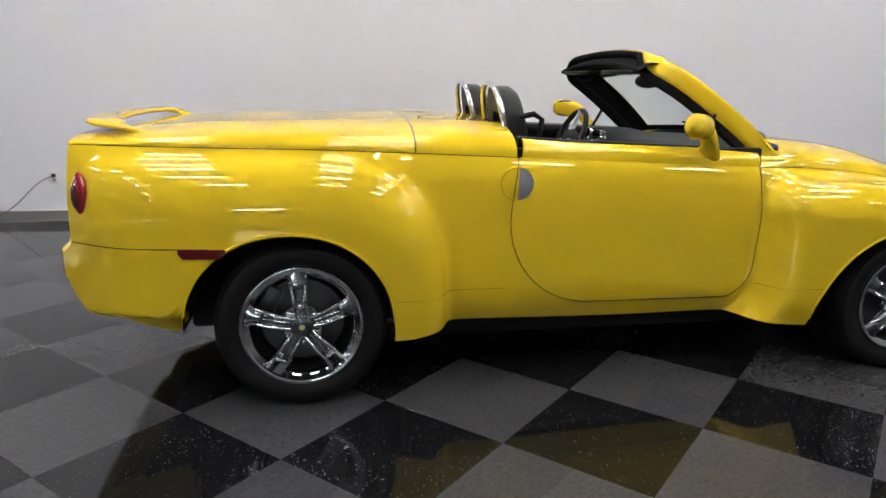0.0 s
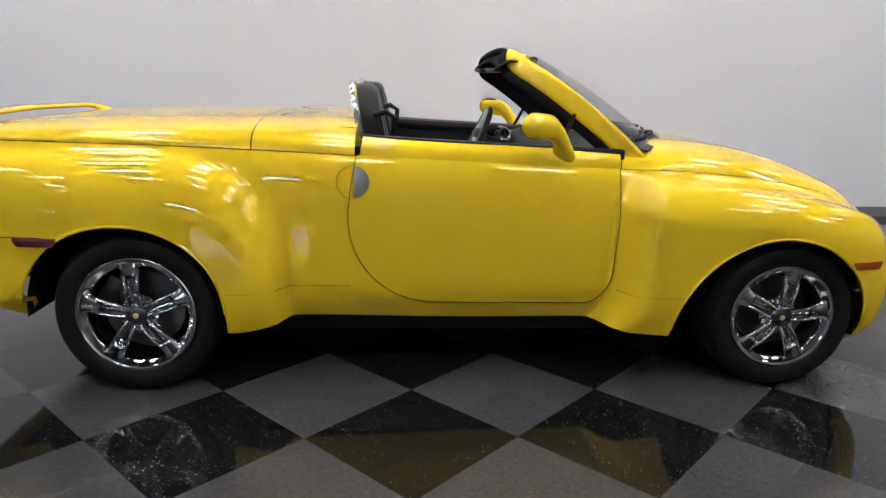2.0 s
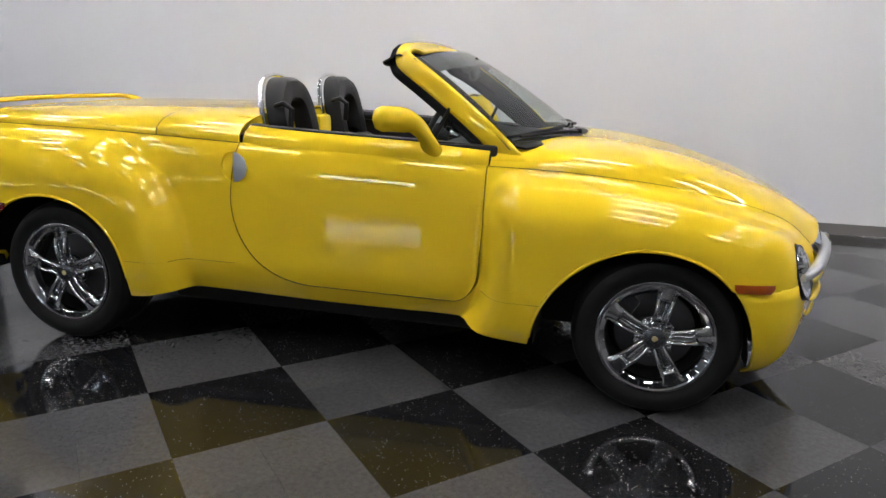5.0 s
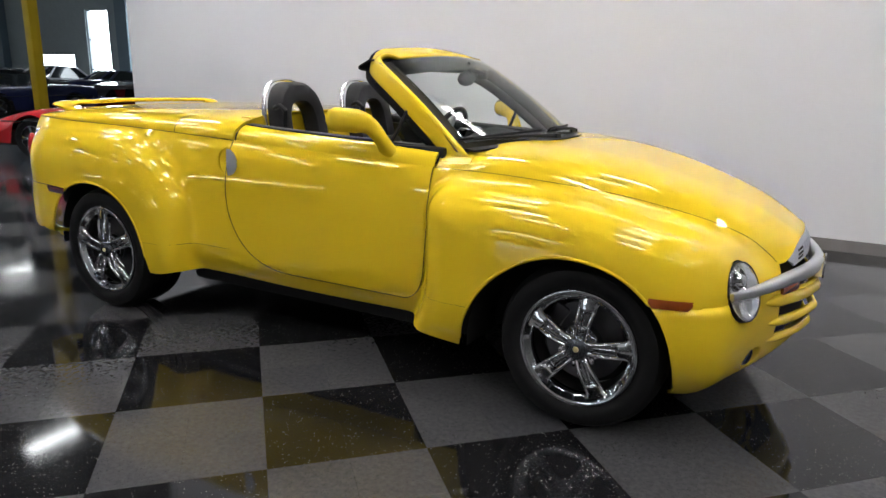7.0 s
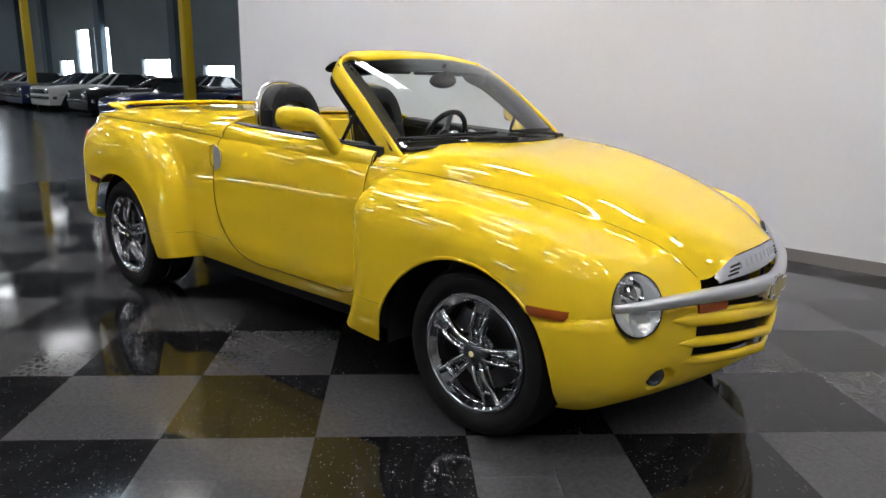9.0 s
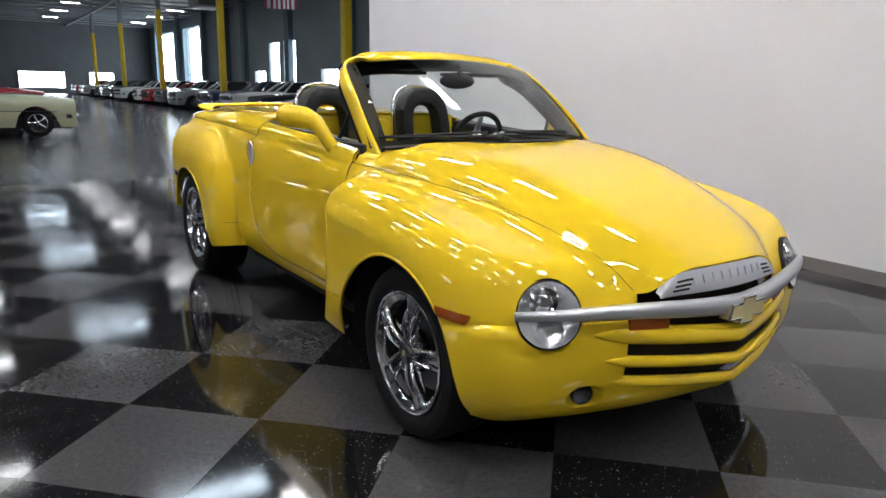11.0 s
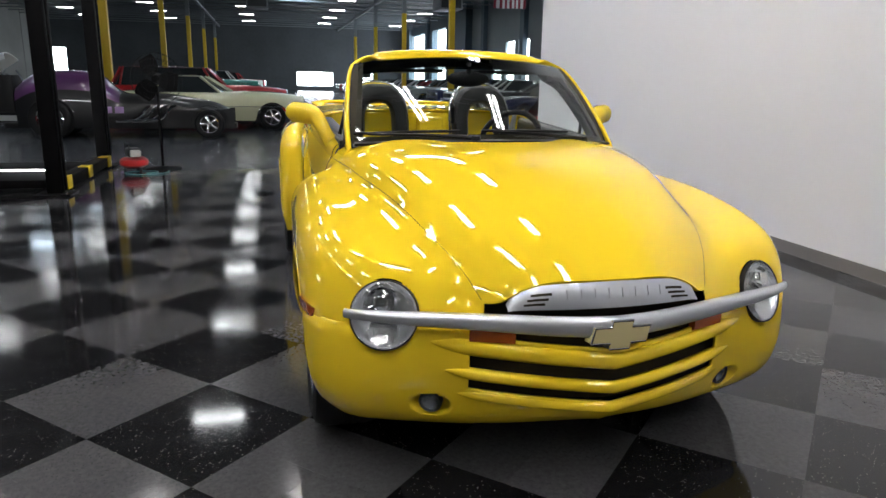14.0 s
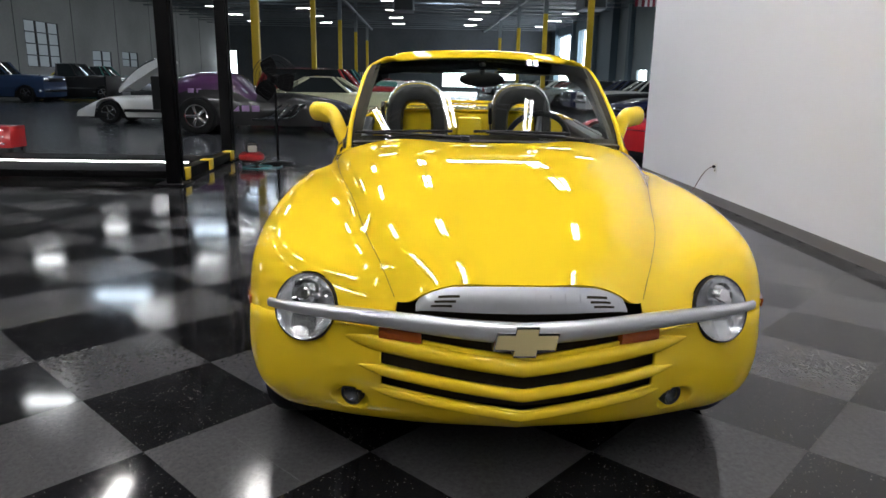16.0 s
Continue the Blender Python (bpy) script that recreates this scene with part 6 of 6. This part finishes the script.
def parked_car(colour, label, L=4.9, W=1.88, H=1.36, hood=0.93, deck=0.93, cab=(-1.55, 0.95), roof=(-0.85, 0.25), r=0.33, base=2.95, category="car", group="", open_top=False, nose_drop=0.10, tail_drop=0.06, round_lamps=True, fin=0.0):
    """A car of the classic kind: x ahead, standing on z = 0. cab: where the glass meets the body, roof: where it meets the roof."""
    c = thing("parked_car", label, category, group=group)
    x0, x1 = -L / 2, L / 2
    fa, ra = x1 - 0.82, x1 - 0.82 - base
    xs = np.linspace(x0, x1, 61)
    top = np.where(xs > cab[1], hood, np.where(xs < cab[0], deck, (hood + deck) / 2))
    top = np.convolve(np.pad(top, 4, mode="edge"), np.ones(9) / 9, "valid")
    k = (xs - x0) / L
    top = top - nose_drop * np.clip((k - 0.72) / 0.28, 0, 1) ** 2 - tail_drop * np.clip((0.22 - k) / 0.22, 0, 1) ** 2 + fin * np.clip((0.25 - k) / 0.25, 0, 1)
    half = W / 2 * (1 - 0.06 * np.clip((k - 0.8) / 0.2, 0, 1) ** 2 - 0.07 * np.clip((0.2 - k) / 0.2, 0, 1) ** 2)
    P = []
    for i, x in enumerate(xs):
        h, t = half[i], top[i]
        low = 0.24
        for a in (fa, ra):
            d = abs(x - a) / (r + 0.07)
            if d < 1:
                low = max(low, r + (r + 0.07) * 0.93 * math.sqrt(1 - d * d))
        pts = [(x, 0, t + 0.02), (x, h * 0.55, t + 0.012), (x, h * 0.88, t - 0.015), (x, h * 0.985, t - 0.09), (x, h, t - 0.24), (x, h * 0.995, 0.48), (x, h * 0.94, 0.22)]
        line = spline_rows(pts, np.linspace(0, 1, 40))
        z = np.minimum.accumulate(line[:, 2])
        b = np.interp(-low, -z, np.linspace(0, 1, 40))
        w = np.linspace(0, b, 16)
        col = np.stack([np.interp(w, np.linspace(0, 1, 40), line[:, j]) for j in range(3)], 1)
        P.append(col)
    P = np.array(P)
    shell_bm = sheet(P, mirror=True)
    for row, dx in ((P[0], -0.03), (P[-1], 0.03)):
        sheet(np.stack([row, row * np.array((1, 0.5, 1)) + np.array((dx, 0, 0)), row * np.array((1, 0, 1)) + np.array((dx * 1.3, 0, 0))]), shell_bm, mirror=True)
    body = part("body", shell_bm, COLOURS[colour], c, angle=45)
    part("floor_pan", box(x0 + 0.1, x1 - 0.1, -W / 2 + 0.12, W / 2 - 0.12, 0.2, 0.42), DARKSTEEL, c)
    if not open_top:
        G, R = [], []
        roof_y, belt = W / 2 * 0.70, W / 2 * 0.90
        outline_low = [(cab[0], 0.0), (cab[0] + 0.05, 0.6), (cab[0] + 0.35, 1.0), (cab[1] - 0.30, 1.0), (cab[1] - 0.04, 0.6), (cab[1], 0.0)]
        outline_top = [(roof[0], 0.0), (roof[0] + 0.02, 0.6), (roof[0] + 0.14, 1.0), (roof[1] - 0.12, 1.0), (roof[1] - 0.02, 0.6), (roof[1], 0.0)]
        zl = (hood + deck) / 2 - 0.02
        for q in np.linspace(0, 1, 6):
            G.append([(a[0] + (b[0] - a[0]) * q, (a[1] * belt * (1 - q) + b[1] * roof_y * q), zl + (H - 0.05 - zl) * q) for a, b in zip(outline_low, outline_top)])
        part("glass", sheet(np.array(G), mirror=True), CARGLASS, c, angle=30)
        for q in (1.0, 0.72, 0.38, 0.0):
            R.append([(roof[0] + (a[0] - roof[0]) * 1.0 if q == 1 else (roof[0] + roof[1]) / 2 + (a[0] - (roof[0] + roof[1]) / 2) * q, a[1] * roof_y * q * 1.015, H - 0.05 + 0.055 * (1 - q**2.2)) for a in outline_top])
        rf = sheet(np.array(R), mirror=True)
        part("roof", rf, COLOURS[colour], body)
        for e in (1, 2, 3, 4):
            for s in (-1, 1):
                pa, pb = outline_low[e], outline_top[e]
                part("roof_pillar", tube([(pa[0], s * pa[1] * belt * 1.005, zl), (pb[0], s * pb[1] * roof_y * 1.01, H - 0.045)], 0.035, 6), COLOURS[colour], body)
    else:
        part("screen", sheet(np.array([[(cab[1], y * W * 0.42, hood), (cab[1] - 0.28, y * W * 0.37, hood + 0.32)] for y in np.linspace(-1, 1, 9)])), CARGLASS, c)
        part("cockpit", box(cab[0] + 0.2, cab[1] - 0.1, -W * 0.36, W * 0.36, 0.6, hood + 0.025, 0.03), LEATHER, c)
        for s in (-0.38, 0.38):
            part("seat", box(cab[0] + 0.35, cab[0] + 0.6, s - 0.22, s + 0.22, 0.6, hood + 0.25, 0.06), LEATHER, c)
    for a in (fa, ra):
        for s in (-1, 1):
            road_wheel(c, a, s * (W / 2 - 0.02), r, 0.21)
    for x, t in ((x1 + 0.03, 0.50), (x0 - 0.03, 0.52)):
        s = 1 if x > 0 else -1
        run = [(x - s * 0.22, -W / 2 + 0.02, t), (x - s * 0.03, -W / 2 + 0.14, t), (x + s * 0.02, 0, t), (x - s * 0.03, W / 2 - 0.14, t), (x - s * 0.22, W / 2 - 0.02, t)]
        run = smoothed(run, 20)
        part("bumper", sweep(run, np.tile((1.0, 0, 0), (20, 1)), np.tile((0, 0, 1.0), (20, 1)), 0.03, 0.055, 10, 3), CHROME, c)
    zg = hood - nose_drop - 0.17
    part("grille", box(x1 - 0.01, x1 + 0.045, -W / 2 + 0.38, W / 2 - 0.38, zg - 0.07, zg + 0.09, 0.01), BLACK, c)
    for s in (-1, 1):
        for k in range(2):
            y = s * (W / 2 - 0.20 - 0.17 * k)
            part("headlight", lathe([(0.0, 0.03), (0.05, 0.025), (0.078, 0.005), (0.085, -0.02)], 18, "x", m=pose(x1 + 0.025, y, zg + 0.02)), REFLECTOR, c)
        part("tail_light", box(x0 - 0.05, x0 - 0.01, s * (W / 2 - 0.30) - 0.14, s * (W / 2 - 0.30) + 0.14, deck - 0.30, deck - 0.18, 0.01), RED_LENS, c)
        part("side_trim", tube([(x1 - 0.3, s * (W / 2 + 0.002), 0.60), (0, s * (W / 2 + 0.004), 0.61), (x0 + 0.3, s * (W / 2 - 0.0), 0.60)], 0.009, 6), CHROME, body)
    return c


def repainted(ob, colour, label):
    for o in ob.children_recursive:
        if o.name.startswith(("body", "roof")):
            o.material_slots[0].link = "OBJECT"
            o.material_slots[0].material = COLOURS[colour]
    return tagged(ob, label)


coupe = parked_car("cream", "pale cream two-door coupe with chrome bumpers", L=5.1, W=1.92, H=1.40, hood=0.98, deck=0.97, cab=(-1.75, 0.72), roof=(-0.85, 0.05), r=0.34, base=2.97)
coupe.matrix_basis = pose(-14.5, -2.68, ground_z(-14.5), 0, 0, 90)
fast = parked_car("black", "black fastback coupe parked in the row", L=4.7, W=1.84, H=1.30, hood=0.92, deck=0.95, cab=(-2.0, 0.55), roof=(-0.75, -0.1), r=0.33, base=2.75, group="cars in the rows")
fast.matrix_basis = pose(-19.4, 8.6, ground_z(-19.4), 0, 0, -92)
sedan = parked_car("white", "white two-door hardtop parked in the row", L=5.2, W=1.95, H=1.40, hood=0.96, deck=0.95, cab=(-1.65, 0.85), roof=(-0.95, 0.2), r=0.34, base=3.0, group="cars in the rows")
sedan.matrix_basis = pose(-22.6, 8.8, ground_z(-22.6), 0, 0, -90)
roadster = parked_car("navy", "dark blue open roadster with white stripes", L=4.0, W=1.75, H=1.0, hood=0.86, deck=0.88, cab=(-0.9, 0.25), roof=(0, 0), r=0.33, base=2.35, open_top=True, nose_drop=0.18)
roadster.matrix_basis = pose(-16.3, 7.9, ground_z(-16.3), 0, 0, -82)
for y in (-0.16, 0.16):
    part("stripe", shell(np.array([[(x, y + q, 0.888 - 0.19 * max(0, (x - 0.85) / 1.15) ** 2) for q in (-0.1, 0, 0.1)] for x in np.linspace(0.35, 1.98, 12)]), 0.004), COLOURS["white"], roadster)
sports = parked_car("bright red", "bright red low open sports car behind the partition wall", L=4.4, W=1.85, H=1.0, hood=0.80, deck=0.82, cab=(-1.0, 0.35), roof=(0, 0), r=0.33, base=2.5, nose_drop=0.22, open_top=True)
sports.matrix_basis = pose(-6.5, 4.37, ground_z(-6.5), 0, 0, 200)
wagon = parked_car("red", "red long-roofed wagon behind the cream coupe", L=5.2, W=1.95, H=1.62, hood=1.08, deck=1.08, cab=(-2.5, 0.8), roof=(-2.2, 0.3), r=0.35, base=3.0)
wagon.matrix_basis = pose(-17.6, -3.1, ground_z(-17.6), 0, 0, 90)
truck = parked_car("blue", "dark blue pickup with a chrome grille", L=5.3, W=1.98, H=1.75, hood=1.18, deck=1.12, cab=(-0.6, 0.95), roof=(-0.5, 0.4), r=0.37, base=3.2, category="pickup", group="pickups by the wall", nose_drop=0.06)
truck.matrix_basis = pose(-26.5, -19.3, ground_z(-26.5), 0, 0, 88)
repainted(copy_thing(truck, pose(-38.5, -19.9, ground_z(-38.5), 0, 0, 84)), "teal", "teal older pickup by the gridded windows")
repainted(copy_thing(truck, pose(-28.6, -16.9, ground_z(-28.6), 0, 0, 88)), "black", "black pickup behind the blue one")
repainted(copy_thing(truck, pose(-22.6, -20.6, ground_z(-22.6), 0, 0, 80)), "silver", "silver pickup near the blue one")
repainted(copy_thing(sedan, pose(-33.0, -18.7, ground_z(-33.0), 0, 0, 86)), "yellow", "yellow hardtop beside the pickups")
repainted(copy_thing(fast, pose(-24.0, -10.4, ground_z(-24.0), 0, 0, 95)), "silver", "silver fastback coupe parked on the hall floor")
repainted(copy_thing(fast, pose(-34.0, -11.0, ground_z(-34.0), 0, 0, 92)), "black", "black fastback coupe on the hall floor")
order = ["navy", "black", "silver", "dark red", "grey", "red", "white", "navy", "white", "silver", "black", "grey", "black", "cream", "silver", "navy", "white", "dark red", "grey"]
for k, col in enumerate(order):
    src = (sedan, fast)[k % 2]
    repainted(copy_thing(src, pose(-25.0 - 2.5 * k, 8.7 + 0.25 * math.sin(k * 2.1), ground_z(-25.0 - 2.5 * k), 0, 0, -90 + 5 * math.sin(k * 1.7))), col, col + " classic car parked in the row facing the aisle")
for k, col in enumerate(["grey", "black", "navy", "silver", "black", "white", "navy", "dark red", "black", "silver"]):
    src = (fast, sedan)[k % 2]
    repainted(copy_thing(src, pose(-13.0 - 3.5 * k, 13.2, ground_z(-13.0 - 3.5 * k), 0, 0, -88 + 6 * math.sin(k * 2.3))), col, col + " classic car parked along the window wall")
for k, col in enumerate(["red", "navy", "teal", "dark red", "black", "white", "blue", "silver", "red", "black"]):
    src = (sedan, fast, truck)[k % 3]
    repainted(copy_thing(src, pose(-23.0 - 4.3 * k, -4.0 + 0.3 * math.sin(k * 1.9), ground_z(-23.0 - 4.3 * k), 0, 0, 90 + 5 * math.sin(k * 1.3))), col, col + " classic car parked with its nose to the aisle")

# ---- hot rod ----
rod = thing("hot_rod", "purple and black drag hot rod with chrome exhaust pipes", "hot rod", pose(-11.9, -4.1, ground_z(-11.9) - 0.005, 0, 0, 90))
P = []
zt = curve((-2.3, 1.12), (-2.0, 1.36), (-1.6, 1.46), (-1.0, 1.48), (-0.6, 1.36), (-0.3, 1.08), (0.3, 1.00), (1.2, 0.92), (1.9, 0.76), (2.25, 0.58))
hw = curve((-2.3, 0.50), (-1.8, 0.66), (-1.0, 0.70), (-0.3, 0.66), (0.6, 0.58), (1.5, 0.50), (2.25, 0.36))
for x in np.linspace(-2.3, 2.25, 46):
    z, h = float(zt(x)), float(hw(x))
    P.append(spline_rows([(x, 0, z), (x, h * 0.55, z - 0.03), (x, h * 0.9, z - 0.16), (x, h, 0.66), (x, h * 0.98, 0.5), (x, h * 0.9, 0.22)], np.linspace(0, 1, 18)))
P = np.array(P)
shell_rod = part("body", sheet(P[:22, :10], mirror=True), COLOURS["purple"], rod)
part("hood", sheet(P[21:, :10], mirror=True), COLOURS["black"], rod)
part("lower_body", sheet(P[:, 9:] + np.array((0, 0.002, 0)), mirror=True), COLOURS["black"], rod)
for s in (-1, 1):
    win = np.array([[(x, s * (float(hw(x)) * f + 0.012), z) for x in np.linspace(-1.35, -0.85, 6)] for z, f in ((1.12, 0.97), (1.22, 0.91), (1.30, 0.80))])
    part("side_window", sheet(win), CARGLASS, shell_rod)
    road_wheel(rod, 1.72, s * 0.80, 0.33, 0.17)
    road_wheel(rod, -1.55, s * 0.86, 0.44, 0.40)
    fender = np.array([[(1.72 + 0.41 * math.cos(a), s * y, 0.34 + 0.41 * math.sin(a)) for y in (0.58, 0.68, 0.80)] for a in np.linspace(0.2, math.pi - 0.1, 18)])
    part("front_fender", shell(fender, 0.012), COLOURS["black"], rod)
    for k in range(4):
        xk = 0.25 + 0.17 * k
        part("exhaust_pipe", tube(smoothed([(xk + 0.22, s * 0.52, 0.72), (xk + 0.12, s * 0.68, 0.66), (xk, s * 0.74, 0.50), (xk - 0.25, s * 0.75, 0.40), (xk - 0.5, s * 0.76, 0.38)], 14), 0.030, 8), CHROME, rod)
    for k in range(3):
        part("lettering_bar", box(-0.75 + 0.24 * k, -0.57 + 0.24 * k, s * 0.675 - 0.008, s * 0.675 + 0.008, 0.56, 0.70, 0.002), LILAC, rod)
        part("lettering_bar", box(-1.75 + 0.2 * k, -1.62 + 0.2 * k, s * 0.70 - 0.012, s * 0.70 + 0.012, 0.98, 1.08, 0.002), LILAC, rod)
part("rear_wing_post", tube([(-2.1, 0, 1.0), (-2.35, 0, 1.45)], 0.02, 8), JOIST, rod)
part("battery_box", box(-2.75, -2.35, -0.35, 0.35, 0.55, 1.35, 0.03), BLACK, rod)
part("frame_rail", box(-2.6, 2.3, -0.35, 0.35, 0.2, 0.32, 0.02), DARKSTEEL, rod)

# ---- white wedge coupe with its canopy up ----
wedge = thing("wedge_coupe", "white wedge-shaped kit coupe with its canopy raised", "car", pose(-14.6, -7.6, ground_z(-14.6), 0, 0, -90))
P = []
zt = curve((-2.1, 0.80), (-1.3, 0.86), (-0.6, 0.84), (0.2, 0.80), (0.95, 0.78), (1.4, 0.72), (1.9, 0.52), (2.2, 0.36))
for x in np.linspace(-2.1, 2.2, 44):
    z = float(zt(x))
    h = 0.86 - 0.12 * max(0, (x - 1.2) / 1.0) ** 2
    low = 0.20
    for a in (1.28, -1.15):
        d = abs(x - a) / 0.40
        if d < 1:
            low = max(low, 0.33 + 0.38 * math.sqrt(1 - d * d))
    col = spline_rows([(x, 0, z - 0.02), (x, h * 0.6, z), (x, h * 0.93, z - 0.06), (x, h, z - 0.22), (x, h * 0.96, 0.2)], np.linspace(0, 1, 30))
    zz = np.minimum.accumulate(col[:, 2] + 1e-4 * -np.arange(30))
    b = np.interp(-min(low, zz[0] - 0.02), -zz, np.linspace(0, 1, 30))
    P.append(np.stack([np.interp(np.linspace(0, b, 14), np.linspace(0, 1, 30), col[:, j]) for j in range(3)], 1))
part("body", sheet(np.array(P), mirror=True), COLOURS["white"], wedge, angle=45)
part("floor_pan", box(-1.9, 1.9, -0.7, 0.7, 0.16, 0.34), DARKSTEEL, wedge)
part("cockpit", box(-0.55, 0.75, -0.60, 0.60, 0.55, 0.90, 0.04), DASH, wedge)
for s in (-1, 1):
    part("side_stripe", box(-0.75, 0.85, s * 0.866 - 0.004, s * 0.866 + 0.004, 0.34, 0.42, 0.002), BLACK, wedge)
    road_wheel(wedge, 1.28, s * 0.84, 0.32, 0.22)
    road_wheel(wedge, -1.15, s * 0.86, 0.34, 0.26)
    part("seat", box(-0.4, -0.1, s * 0.3 - 0.2, s * 0.3 + 0.2, 0.5, 1.0, 0.06), LEATHER, wedge)
can = []
for x in np.linspace(0, 1.55, 12):
    k = x / 1.55
    w, h = 0.62 - 0.12 * k, 0.10 + 0.26 * math.sin(math.pi * min(1, k * 0.75 + 0.12))
    can.append([tuple(pose(1.05, 0, 0.86, 0, -33, 180) @ Vector((x, q * w, h * (1 - abs(q) ** 2.4)))) for q in np.linspace(-1, 1, 13)])
part("canopy", shell(np.array(can), 0.03), COLOURS["white"], wedge)
glassy = np.array(can)[2:10, 3:10]
part("canopy_glass", sheet(glassy + np.array((0, 0, 0.006))), CARGLASS, wedge)
part("rear_panel", box(1.42, 1.47, -0.5, 0.5, 0.74, 1.30, 0.01), BLACK, wedge)
part("canopy_strut", tube([(0.2, 0.5, 0.85), (-0.25, 0.48, 1.45)], 0.012, 6), JOIST, wedge)

# ---- tiled floor ----
TILE, OX, OY = 0.3048, -0.080, -3.965
c45 = math.sqrt(0.5)


def tile_data(name, mat):
    g, t = TILE / 2 - 0.0002, 0.0003
    bm = bmesh.new()
    top = [bm.verts.new((sx * (g - t), sy * (g - t), 0.0)) for sx, sy in ((-1, -1), (1, -1), (1, 1), (-1, 1))]
    low = [bm.verts.new((sx * g, sy * g, -t)) for sx, sy in ((-1, -1), (1, -1), (1, 1), (-1, 1))]
    foot_v = [bm.verts.new((sx * g, sy * g, -0.0035)) for sx, sy in ((-1, -1), (1, -1), (1, 1), (-1, 1))]
    bm.faces.new(top)
    for a, b in ((top, low), (low, foot_v)):
        for i in range(4):
            j = (i + 1) % 4
            bm.faces.new((a[i], b[i], b[j], a[j]))
    me = mesh_of(bm, name, False)
    me.materials.append(mat)
    return me


tile_floor = tagged(new("tile_floor", tile_data("tile_floor", TILE_DARK)), "glossy black and grey checkered vinyl tile floor", "floor", kind="structure")
tile_floor.matrix_basis = pose(-5.2, -9.8, 0, 0, 0, -45)
DARK, GREY = tile_data("black_tile", TILE_DARK), tile_data("grey_tile", TILE_GREY)
near, far = [], {0: [], 1: []}
for i in range(-70, 90):
    for j in range(-70, 90):
        u, v = (i + 0.5) * TILE, (j + 0.5) * TILE
        x, y = OX + (u + v) * c45, OY + (v - u) * c45
        if not (TILE_END < x < FRONT - 0.1 and SIDE + 0.1 < y < WALL_Y - 0.05):
            continue
        dark = (i // 2 + j // 2) % 2 == 0
        if -0.8 < x < 5.0 and -2.9 < y < -0.75 or 3.9 < x < 5.2 and -0.75 < y < 1.4:
            near.append((x, y, dark))
        else:
            far[0 if dark else 1].append((x, y))
near.sort(key=lambda q: abs(q[0] - 2.5) + abs(q[1] + 1.4))
for q in near[300:]:
    far[0 if q[2] else 1].append(q[:2])
parent_inverse = tile_floor.matrix_basis.inverted()
for x, y, dark in near[:300]:
    ob = new("tile", DARK if dark else GREY)
    ob.parent = tile_floor
    ob.matrix_basis = parent_inverse @ pose(x, y, 0, 0, 0, -45)
for kind, spots, mat in ((0, far[0], TILE_DARK), (1, far[1], TILE_GREY)):
    verts, faces = [], []
    g = TILE / 2 - 0.0002
    for x, y in spots:
        b = len(verts)
        for sx, sy in ((-1, -1), (1, -1), (1, 1), (-1, 1)):
            u, v = sx * g, sy * g
            verts.append((x + (u + v) * c45, y + (v - u) * c45, 0))
        for sx, sy in ((-1, -1), (1, -1), (1, 1), (-1, 1)):
            u, v = sx * g, sy * g
            verts.append((x + (u + v) * c45, y + (v - u) * c45, -0.0035))
        faces.append((b, b + 3, b + 2, b + 1))
        faces += [(b + k, b + (k + 1) % 4, b + 4 + (k + 1) % 4, b + 4 + k) for k in range(4)]
    me = bpy.data.meshes.new("far_tiles")
    me.from_pydata(verts, [], faces)
    me.materials.append(mat)
    ob = new("far_tiles", me)
    ob.parent = tile_floor
    ob.matrix_basis = parent_inverse
    tagged(ob, "black tiles" if kind == 0 else "grey tiles", kind="stuff")
